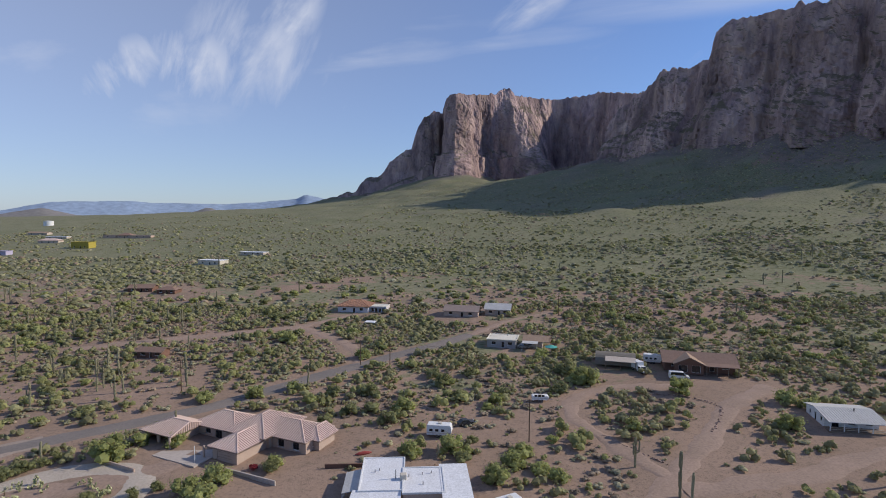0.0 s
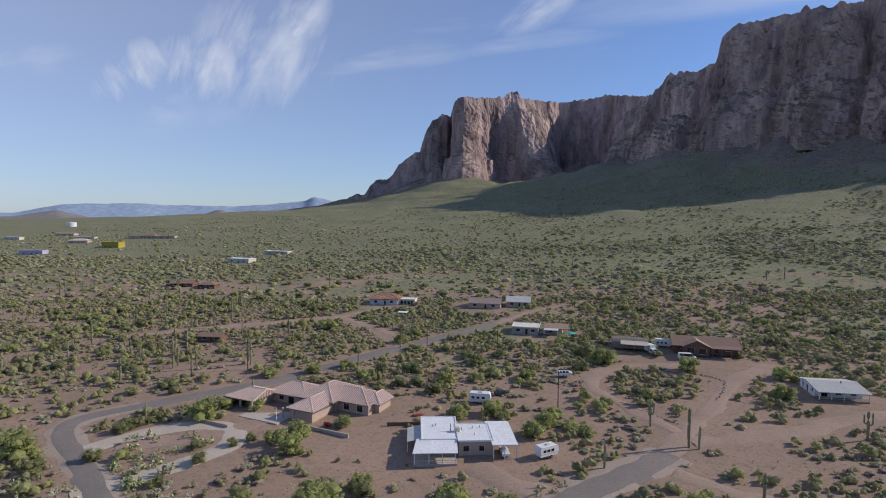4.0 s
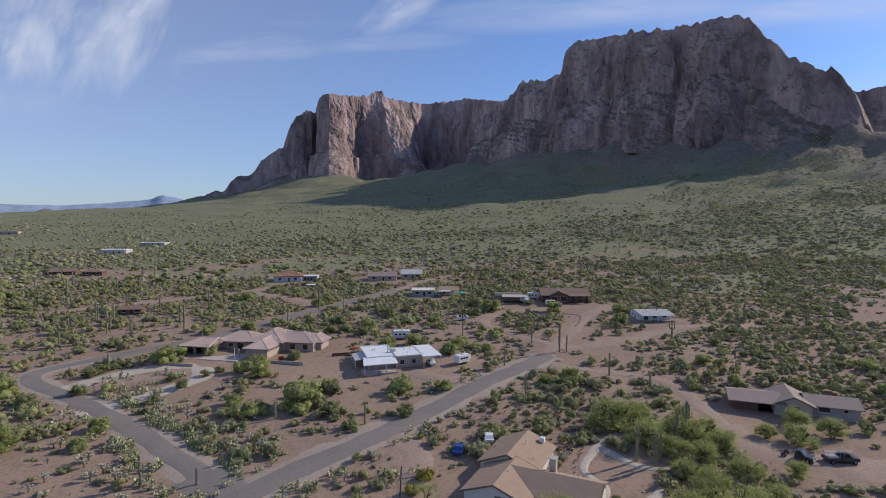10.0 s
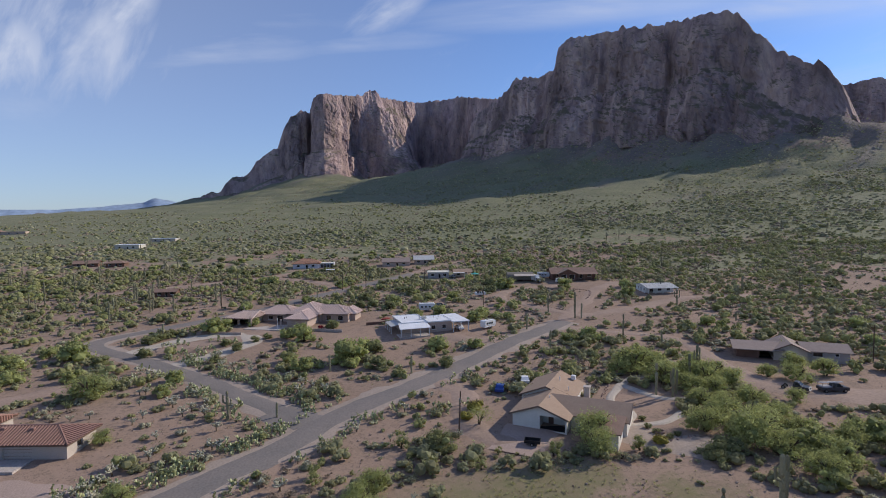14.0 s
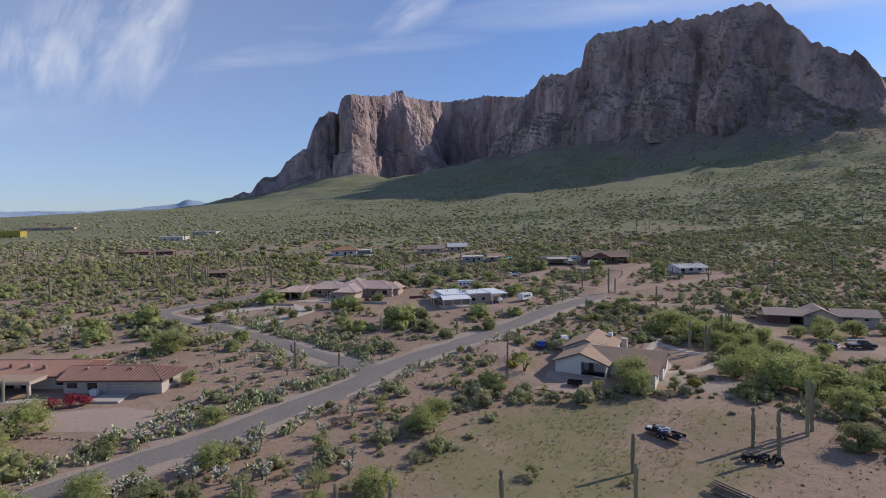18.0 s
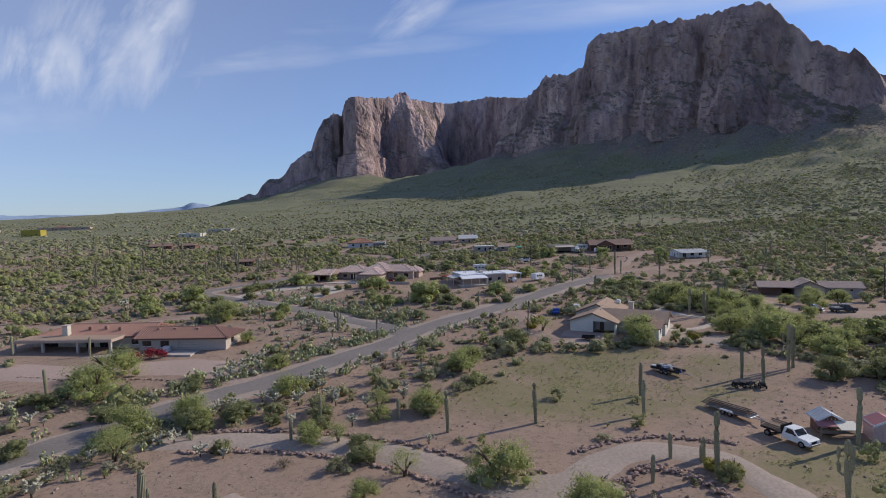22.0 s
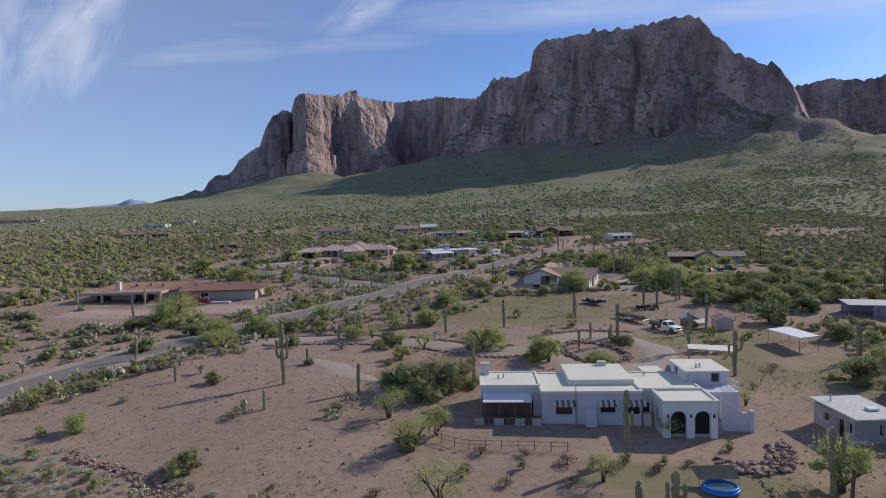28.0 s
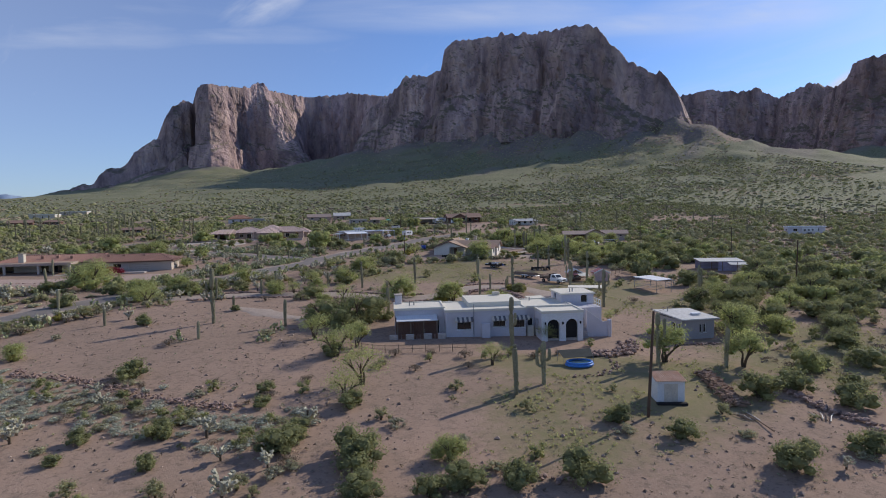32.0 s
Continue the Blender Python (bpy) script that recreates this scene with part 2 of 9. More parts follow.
M_STUCCO_WHITE = material("white_stucco", (0.62, 0.59, 0.62), 0.9, (0.52, 0.49, 0.51), 0.5, bump=0.12, bump_scale=20, second_scale=22)
M_STUCCO_TAN = material("tan_stucco", (0.54, 0.46, 0.39), 0.9, (0.45, 0.38, 0.32), 0.4, bump=0.12, bump_scale=20, second_scale=22)
M_STUCCO_CREAM = material("cream_white_stucco", (0.72, 0.67, 0.6), 0.9, (0.63, 0.58, 0.51), 0.4, bump=0.12, bump_scale=20, second_scale=22)
M_STUCCO_PINK = material("pinkish_stucco", (0.50, 0.38, 0.31), 0.9, (0.42, 0.31, 0.25), 0.4, bump=0.12, bump_scale=20, second_scale=22)
M_STUCCO_GREY = material("grey_stucco", (0.40, 0.365, 0.35), 0.9, (0.33, 0.30, 0.285), 0.4, bump=0.12, bump_scale=20, second_scale=22)
M_STUCCO_LILAC = material("lilac_siding", (0.46, 0.42, 0.55), 0.8, (0.4, 0.36, 0.48), 0.3)
M_OCHRE = material("ochre_stucco", (0.42, 0.34, 0.07), 0.9, (0.34, 0.27, 0.06), 0.3)
M_BROWN_SIDING = material("brown_timber_siding", (0.20, 0.11, 0.08), 0.8, (0.13, 0.07, 0.05), 0.6)
M_ROOF_WHITE = material("white_coated_roof", (0.78, 0.78, 0.80), 0.6, (0.66, 0.65, 0.64), 0.35, bump=0.1)
M_ROOF_CREAM = material("cream_coated_roof", (0.74, 0.69, 0.58), 0.7, (0.66, 0.61, 0.51), 0.25, bump=0.05, second_scale=25)
M_ROOF_TAN = material("tan_shingle_roof", (0.40, 0.28, 0.20), 0.9, (0.33, 0.225, 0.16), 0.8, bump=0.3, bump_scale=8)
M_ROOF_BROWN = material("brown_shingle_roof", (0.29, 0.19, 0.145), 0.9, (0.23, 0.145, 0.11), 0.8, bump=0.3, bump_scale=8)
M_ROOF_GREY = material("grey_shingle_roof", (0.36, 0.275, 0.235), 0.9, (0.295, 0.225, 0.19), 0.8, bump=0.3, bump_scale=8)
M_TILE_RED = material("terracotta_roof_tile", (0.38, 0.215, 0.165), 0.85, (0.30, 0.165, 0.13), 0.9, per_object=0.16)
M_TILE_PINK = material("faded_pink_roof_tile", (0.68, 0.51, 0.435), 0.85, (0.58, 0.42, 0.355), 0.9, per_object=0.14)
M_TILE_BASE = material("roof_underlay", (0.22, 0.13, 0.10), 0.9)
M_TILE_ORANGE = material("orange_roof_tile", (0.40, 0.22, 0.145), 0.85, (0.33, 0.18, 0.12), 0.9, per_object=0.16)
M_METAL_ROOF = material("pale_metal_roof", (0.56, 0.545, 0.52), 0.75, (0.47, 0.455, 0.43), 0.4)
M_RUST = material("rusty_sheet_metal", (0.58, 0.34, 0.21), 0.7, (0.68, 0.52, 0.40), 0.9, metal=0.2)
M_WHITE = material("white_paint", (0.76, 0.76, 0.76), 0.5, (0.68, 0.67, 0.65), 1.2)
M_CREAM = material("cream_paint", (0.62, 0.56, 0.47), 0.6, (0.52, 0.46, 0.38), 1.2)
M_TRIM = material("weathered_timber_trim", (0.22, 0.15, 0.11), 0.8, (0.14, 0.1, 0.08), 1.5)
M_WOOD = material("weathered_wood", (0.26, 0.19, 0.14), 0.85, (0.16, 0.12, 0.09), 2.0, bump=0.3)
M_LOG = material("split_firewood", (0.34, 0.22, 0.15), 0.9, (0.20, 0.13, 0.09), 2.0, per_object=0.4)
M_POLE = material("creosoted_pole_wood", (0.10, 0.065, 0.045), 0.9, (0.16, 0.11, 0.08), 2.0)
M_GLASS = glass_pane("dark_window_glass", (0.02, 0.022, 0.026))
M_DARK = material("dark_interior", (0.03, 0.028, 0.028), 0.9)
M_BLACK = material("black_rubber", (0.015, 0.015, 0.016), 0.8)
M_STEEL = material("bare_steel", (0.35, 0.35, 0.36), 0.4, metal=0.8)
M_RED = material("red_paint", (0.36, 0.07, 0.06), 0.6, (0.28, 0.06, 0.05), 1.0)
M_FADED_RED = material("faded_red_sheet", (0.46, 0.19, 0.18), 0.7, (0.38, 0.16, 0.15), 1.0)
M_PINK = material("pale_pink_siding", (0.60, 0.43, 0.40), 0.7, (0.5, 0.36, 0.33), 0.8)
M_BLUE = material("blue_vinyl", (0.06, 0.22, 0.62), 0.4, (0.05, 0.17, 0.5), 1.0)
M_CHARCOAL = material("charcoal_car_paint", (0.055, 0.055, 0.06), 0.35, (0.075, 0.072, 0.07), 1.0)
M_CARBLUE = material("blue_car_paint", (0.03, 0.07, 0.28), 0.3)
M_WATER = material("pool_water", (0.10, 0.20, 0.22), 0.1)
M_AQUA = material("aqua_canvas", (0.10, 0.42, 0.36), 0.8)
M_NET = material("dark_shade_net", (0.06, 0.065, 0.06), 0.9)
M_STONE = material("reddish_field_stone", (0.36, 0.25, 0.205), 0.95, (0.23, 0.16, 0.13), 1.5, per_object=0.3, bump=0.4)
M_PEBBLE = material("loose_desert_stone", (0.33, 0.245, 0.195), 0.95, (0.22, 0.165, 0.135), 0.4, spread=0.5)
M_CONCRETE = material("pale_concrete", (0.50, 0.43, 0.38), 0.9, (0.42, 0.36, 0.32), 0.4)
M_ASPHALT = material("worn_asphalt", (0.20, 0.175, 0.158), 0.9, (0.25, 0.21, 0.185), 0.12, detail=6, amount=0.9, bump=0.2, bump_scale=14, second_scale=3.0)
M_DIRT = material("packed_pink_dirt", (0.375, 0.265, 0.205), 0.95, (0.315, 0.225, 0.172), 0.12, detail=6, amount=0.9, bump=0.3, bump_scale=5, second_scale=2.0)
M_GRAVEL = material("pink_gravel", (0.43, 0.315, 0.26), 0.95, (0.37, 0.27, 0.22), 0.15, detail=6, bump=0.4, bump_scale=10, second_scale=4.0)
M_PALEDIRT = material("pale_graded_gravel", (0.385, 0.305, 0.25), 0.95, (0.33, 0.26, 0.21), 0.15, detail=6, bump=0.12, bump_scale=8, second_scale=3.0)
M_PAVING = material("pale_compacted_gravel", (0.50, 0.425, 0.35), 0.95, (0.44, 0.37, 0.305), 0.2, detail=6, bump=0.1, second_scale=3.0)
M_AWNING = material("faded_dark_canvas", (0.13, 0.125, 0.135), 0.9, (0.18, 0.17, 0.18), 1.0)
M_LEAF = leafy("creosote_leaves", (0.345, 0.335, 0.175), (0.405, 0.38, 0.22), 0.5, scale=0.03, second_scale=0.5, spread=0.3)
M_LEAF_GREY = leafy("grey_green_bursage", (0.43, 0.405, 0.25), (0.37, 0.35, 0.205), 0.4, scale=0.03, second_scale=0.5, spread=0.28)
M_LEAF_BRIGHT = leafy("palo_verde_leaves", (0.355, 0.36, 0.155), (0.41, 0.4, 0.185), 0.5, scale=0.05, second_scale=0.6, spread=0.28)
M_LEAF_DARK = leafy("mesquite_leaves", (0.27, 0.28, 0.125), (0.33, 0.325, 0.155), 0.5, scale=0.05, second_scale=0.6, spread=0.3)
M_LEAF_YELLOW = leafy("flowering_yellow_leaves", (0.32, 0.27, 0.05), (0.2, 0.2, 0.04), 0.3, scale=0.3, second_scale=0.9, spread=0.4)
M_PALO = leafy("sunlit_palo_verde_leaves", (0.41, 0.435, 0.17), (0.46, 0.46, 0.2), 0.55, scale=0.05, second_scale=0.6, spread=0.3)
M_SAGE = leafy("blue_grey_sage", (0.46, 0.465, 0.365), (0.36, 0.37, 0.27), 0.4, scale=0.05, second_scale=0.6, spread=0.35)
M_PEAR = material("prickly_pear_pads", (0.35, 0.365, 0.18), 0.7, (0.47, 0.46, 0.265), 0.05, second_scale=0.6, spread=0.45)
M_CHOLLA = leafy("pale_cholla_spines", (0.60, 0.56, 0.42), (0.44, 0.41, 0.28), 0.25, scale=0.05, second_scale=0.6, spread=0.3)
M_STRAW = leafy("straw_coloured_brush", (0.36, 0.335, 0.225), (0.29, 0.27, 0.175), 0.25, scale=0.05, second_scale=0.6, spread=0.28)
M_DRY = material("dry_brown_scrub", (0.28, 0.215, 0.15), 0.9, (0.22, 0.17, 0.12), 0.05, second_scale=0.6, spread=0.3)
M_BARK = material("grey_brown_bark", (0.12, 0.09, 0.06), 0.9, (0.08, 0.06, 0.045), 3.0)
M_SAGUARO = material("ribbed_saguaro_skin", (0.26, 0.24, 0.15), 0.75, (0.31, 0.28, 0.18), 0.8, per_object=0.18)
M_RED_FLOWER = material("red_bougainvillea", (0.30, 0.025, 0.045), 0.8, (0.2, 0.05, 0.05), 0.4, spread=0.4)
M_ROCK_CLIFF = bpy.data.materials.new("volcanic_cliff_rock")
M_GROUND = bpy.data.materials.new("desert_soil")


def cliff_nodes(m):
    m.use_nodes = True
    n, l = m.node_tree.nodes, m.node_tree.links
    b = n["Principled BSDF"]
    b.inputs["Roughness"].default_value = 0.95
    b.inputs["Specular IOR Level"].default_value = 0.1
    where = n.new("ShaderNodeTexCoord")
    tall = n.new("ShaderNodeMapping")
    tall.inputs["Scale"].default_value = (1, 1, 0.28)
    l.new(where.outputs["Object"], tall.inputs[0])
    streaks = n.new("ShaderNodeTexNoise")
    streaks.inputs["Scale"].default_value, streaks.inputs["Detail"].default_value, streaks.inputs["Roughness"].default_value = 0.03, 12, 0.74
    l.new(tall.outputs[0], streaks.inputs["Vector"])
    ramp = n.new("ShaderNodeValToRGB")
    e = ramp.color_ramp.elements
    e[0].position, e[0].color = 0.36, (0.225, 0.162, 0.168, 1)
    e[1].position, e[1].color = 0.66, (0.6, 0.44, 0.36, 1)
    mid = e.new(0.5)
    mid.color = (0.41, 0.295, 0.28, 1)
    l.new(streaks.outputs["Fac"], ramp.inputs[0])
    # sparse scrub on ledges that face up
    geo = n.new("ShaderNodeNewGeometry")
    sep_ = n.new("ShaderNodeSeparateXYZ")
    l.new(geo.outputs["Normal"], sep_.inputs[0])
    spots = n.new("ShaderNodeTexNoise")
    spots.inputs["Scale"].default_value, spots.inputs["Detail"].default_value = 0.05, 6
    l.new(where.outputs["Object"], spots.inputs["Vector"])
    add = n.new("ShaderNodeMath")
    add.operation = "ADD"
    l.new(sep_.outputs["Z"], add.inputs[0]), l.new(spots.outputs["Fac"], add.inputs[1])
    ledge = n.new("ShaderNodeMapRange")
    ledge.inputs["From Min"].default_value, ledge.inputs["From Max"].default_value = 0.98, 1.28
    ledge.inputs["To Max"].default_value = 0.8
    l.new(add.outputs[0], ledge.inputs["Value"])
    mixer = n.new("ShaderNodeMix")
    mixer.data_type = "RGBA"
    mixer.inputs["B"].default_value = (0.13, 0.12, 0.07, 1)
    l.new(ledge.outputs[0], mixer.inputs["Factor"])
    # broad weathered panels, paler and darker, and rusty water stains
    panels = n.new("ShaderNodeTexNoise")
    panels.inputs["Scale"].default_value, panels.inputs["Detail"].default_value, panels.inputs["Roughness"].default_value = 0.011, 5, 0.6
    l.new(tall.outputs[0], panels.inputs["Vector"])
    broad = n.new("ShaderNodeMapRange")
    broad.inputs["From Min"].default_value, broad.inputs["From Max"].default_value = 0.36, 0.66
    broad.inputs["To Min"].default_value, broad.inputs["To Max"].default_value = 0.62, 1.3
    l.new(panels.outputs["Fac"], broad.inputs["Value"])
    toned = n.new("ShaderNodeVectorMath")
    toned.operation = "SCALE"
    l.new(ramp.outputs[0], toned.inputs[0]), l.new(broad.outputs[0], toned.inputs["Scale"])
    l.new(toned.outputs[0], mixer.inputs["A"])
    l.new(mixer.outputs["Result"], b.inputs["Base Color"])
    rough = n.new("ShaderNodeTexNoise")
    rough.inputs["Scale"].default_value, rough.inputs["Detail"].default_value, rough.inputs["Roughness"].default_value = 0.16, 10, 0.75
    l.new(tall.outputs[0], rough.inputs["Vector"])
    bump = n.new("ShaderNodeBump")
    bump.inputs["Strength"].default_value, bump.inputs["Distance"].default_value = 0.9, 5.0
    l.new(rough.outputs["Fac"], bump.inputs["Height"])
    l.new(bump.outputs[0], b.inputs["Normal"])


def ground_nodes(m):
    """Bare pinkish soil with gravel, under scrub that grows denser where the 'cover' attribute says so."""
    m.use_nodes = True
    n, l = m.node_tree.nodes, m.node_tree.links
    b = n["Principled BSDF"]
    b.inputs["Roughness"].default_value = 0.97
    b.inputs["Specular IOR Level"].default_value = 0.1
    where = n.new("ShaderNodeTexCoord")

    def noise_at(scale, detail=5, rough=0.55):
        t = n.new("ShaderNodeTexNoise")
        t.inputs["Scale"].default_value, t.inputs["Detail"].default_value, t.inputs["Roughness"].default_value = scale, detail, rough
        l.new(where.outputs["Object"], t.inputs["Vector"])
        return t.outputs["Fac"]

    def blend(fac, a, b_):
        t = n.new("ShaderNodeMix")
        t.data_type = "RGBA"
        l.new(fac, t.inputs["Factor"])
        for key, v in (("A", a), ("B", b_)):
            if isinstance(v, tuple):
                t.inputs[key].default_value = (*v, 1)
            else:
                l.new(v, t.inputs[key])
        return t.outputs["Result"]

    def span(v, lo, hi, a=0.0, b_=1.0):
        t = n.new("ShaderNodeMapRange")
        t.inputs["From Min"].default_value, t.inputs["From Max"].default_value = lo, hi
        t.inputs["To Min"].default_value, t.inputs["To Max"].default_value = a, b_
        l.new(v, t.inputs["Value"])
        return t.outputs[0]

    soil = blend(span(noise_at(0.05), 0.35, 0.65), (0.375, 0.258, 0.192), (0.305, 0.215, 0.16))
    soil = blend(span(noise_at(0.5, 9, 0.8), 0.5, 0.62, 0, 0.55), soil, (0.20, 0.15, 0.112))
    soil = blend(span(noise_at(1.5, 7, 0.8), 0.53, 0.6, 0, 0.6), soil, (0.15, 0.112, 0.085))
    soil = blend(span(noise_at(5.0, 3), 0.55, 0.75, 0, 0.4), soil, (0.43, 0.34, 0.27))
    att = n.new("ShaderNodeAttribute")
    att.attribute_name = "cover"
    sep_ = n.new("ShaderNodeSeparateColor")
    l.new(att.outputs["Color"], sep_.inputs[0])
    scrub = blend(span(noise_at(0.02, 4), 0.35, 0.65), (0.215, 0.215, 0.125), (0.25, 0.235, 0.15))
    scrub = blend(span(noise_at(0.33, 4, 0.6), 0.5, 0.62, 0, 0.75), scrub, (0.115, 0.125, 0.06))
    clumps = n.new("ShaderNodeMath")
    clumps.operation = "ADD"
    l.new(noise_at(0.16, 6, 0.68), clumps.inputs[0])
    l.new(span(sep_.outputs["Red"], 0, 1, -0.5, 0.35), clumps.inputs[1])
    grass = blend(span(noise_at(0.6, 5, 0.7), 0.4, 0.62, 0, 1), (0.225, 0.19, 0.105), (0.185, 0.18, 0.08))
    patchy = n.new("ShaderNodeMath")
    patchy.operation = "ADD"
    l.new(sep_.outputs["Green"], patchy.inputs[0]), l.new(noise_at(0.7, 8, 0.75), patchy.inputs[1])
    soil = blend(span(patchy.outputs[0], 0.6, 1.05, 0, 0.78), soil, grass)
    ground_colour = blend(span(clumps.outputs[0], 0.46, 0.58), soil, scrub)
    stones = blend(span(noise_at(0.08, 8, 0.75), 0.42, 0.6), (0.275, 0.22, 0.2), (0.19, 0.168, 0.14))
    ground_colour = blend(sep_.outputs["Blue"], ground_colour, stones)
    l.new(ground_colour, b.inputs["Base Color"])
    bump = n.new("ShaderNodeBump")
    bump.inputs["Strength"].default_value, bump.inputs["Distance"].default_value = 0.55, 0.12
    l.new(noise_at(2.6, 8, 0.75), bump.inputs["Height"])
    rubble = n.new("ShaderNodeBump")
    rubble.inputs["Distance"].default_value = 3.0
    l.new(sep_.outputs["Blue"], rubble.inputs["Strength"])
    l.new(noise_at(0.14, 8, 0.75), rubble.inputs["Height"])
    l.new(bump.outputs[0], rubble.inputs["Normal"])
    l.new(rubble.outputs[0], b.inputs["Normal"])


cliff_nodes(M_ROCK_CLIFF)
ground_nodes(M_GROUND)

# ---- heights of the land ----
FOOT_MAIN = [(380, 1480), (470, 1282), (538, 1120), (644, 907), (730, 775), (800, 690), (822, 640)]
FOOT_FAR = [(-330, 2080), (-205, 2050), (-60, 2010), (49, 1930), (130, 2000), (256, 2080), (440, 2120), (560, 2000), (590, 1720), (570, 1500)]
FOOT_SOUTH = [(1150, 900), (1500, 1150), (1700, 1000), (1650, 700), (1320, 560), (1380, 330), (1500, 100)]


def to_line(x, y, line):
    best = np.full(np.shape(x), 1e9)
    for (ax, ay), (bx, by) in zip(line, line[1:]):
        dx, dy = bx - ax, by - ay
        f = np.clip(((x - ax) * dx + (y - ay) * dy) / (dx * dx + dy * dy), 0, 1)
        best = np.minimum(best, np.hypot(x - ax - f * dx, y - ay - f * dy))
    return best


def ground_z(x, y):
    x, y = np.asarray(x, float), np.asarray(y, float)
    far = 1500.0
    yl = np.where(y > far, far + (y - far) * 0.1, y)
    xl = np.clip(x, -900, 900)
    z = 0.3 + 0.0087 * xl + 0.0415 * np.maximum(yl, -200)
    z = z - 1.0 / (1 + np.exp((y - 40) / 30))
    z = z + 150 * np.exp(-to_line(x, y, FOOT_MAIN) / 290) * (1 / (1 + np.exp(-(y + 0.6 * x - 430) / 80))) * (0.42 + 0.58 / (1 + np.exp((y - 1330) / 90)))
    z = z + 145 * np.exp(-to_line(x, y, FOOT_FAR) / 340) * (1 / (1 + np.exp(-(y - 900) / 120))) * (0.5 + 0.5 / (1 + np.exp(-(x + 170) / 60))) * (0.45 + 0.55 / (1 + np.exp((x - 330) / 70)))
    z = z + 95 * np.exp(-to_line(x, y, FOOT_SOUTH) / 200)
    z = z + 0.25 * np.sin(x / 23.0 + 1.0) * np.sin(y / 31.0) + 0.12 * np.sin(x / 9.0 + y / 13.0)
    return z


# ---- mesh helpers ----
def lattice(ix, iy, seed):
    h = (ix * 374761393 + iy * 668265263 + seed * 1442695041) & 0xFFFFFFFF
    h = ((h ^ (h >> 13)) * 1274126177) & 0xFFFFFFFF
    return ((h ^ (h >> 16)) & 0xFFFF) / 65535.0


def value_noise(x, y, seed=0):
    x, y = np.asarray(x, float), np.asarray(y, float)
    ix, iy = np.floor(x).astype(np.int64), np.floor(y).astype(np.int64)
    fx, fy = x - ix, y - iy
    fx, fy = fx * fx * (3 - 2 * fx), fy * fy * (3 - 2 * fy)
    a, b = lattice(ix, iy, seed), lattice(ix + 1, iy, seed)
    c, d = lattice(ix, iy + 1, seed), lattice(ix + 1, iy + 1, seed)
    return (a + (b - a) * fx) * (1 - fy) + (c + (d - c) * fx) * fy


def fractal(x, y, seed=0, octaves=4):
    total, size = 0.0, 1.0
    for k in range(octaves):
        total = total + size * (value_noise(x * 2 ** k, y * 2 ** k, seed + k) - 0.5)
        size *= 0.5
    return total


def mesh_from(name, verts, faces, mat, smooth=False):
    """A mesh from arrays of corners and of faces with one number of corners each."""
    verts, faces = np.asarray(verts, np.float32), np.asarray(faces, np.int32)
    me = bpy.data.meshes.new(name)
    me.vertices.add(len(verts))
    me.vertices.foreach_set("co", verts.ravel())
    k = faces.shape[1]
    me.loops.add(faces.size)
    me.loops.foreach_set("vertex_index", faces.ravel())
    me.polygons.add(len(faces))
    me.polygons.foreach_set("loop_start", np.arange(0, faces.size, k, dtype=np.int32))
    me.polygons.foreach_set("use_smooth", np.full(len(faces), smooth))
    me.update(calc_edges=True)
    if mat:
        me.materials.append(mat)
    return me


def grid_faces(rows, cols):
    i = np.arange(rows - 1)[:, None] * cols + np.arange(cols - 1)[None]
    return np.stack([i, i + 1, i + cols + 1, i + cols], -1).reshape(-1, 4)


def along(line, step, smooth=True):
    """Points at even steps along a line of points of any dimension, rounded at its corners."""
    p = np.array(line, float)
    if smooth and len(p) > 2:
        q = [p[0]]
        for a, b, c, d in zip(np.vstack([2 * p[:1] - p[1:2], p[:-2]]), p[:-1], p[1:], np.vstack([p[2:], 2 * p[-1:] - p[-2:-1]])):
            for f in np.linspace(0, 1, 9)[1:]:
                q.append(0.5 * (2 * b + (c - a) * f + (2 * a - 5 * b + 4 * c - d) * f ** 2 + (3 * b - a - 3 * c + d) * f ** 3))
        p = np.array(q)
    run = np.r_[0, np.cumsum(np.hypot(*(np.diff(p[:, :2], axis=0).T)))]
    s = np.linspace(0, run[-1], max(2, int(run[-1] / step) + 1))
    return np.stack([np.interp(s, run, p[:, k]) for k in range(p.shape[1])], -1), s


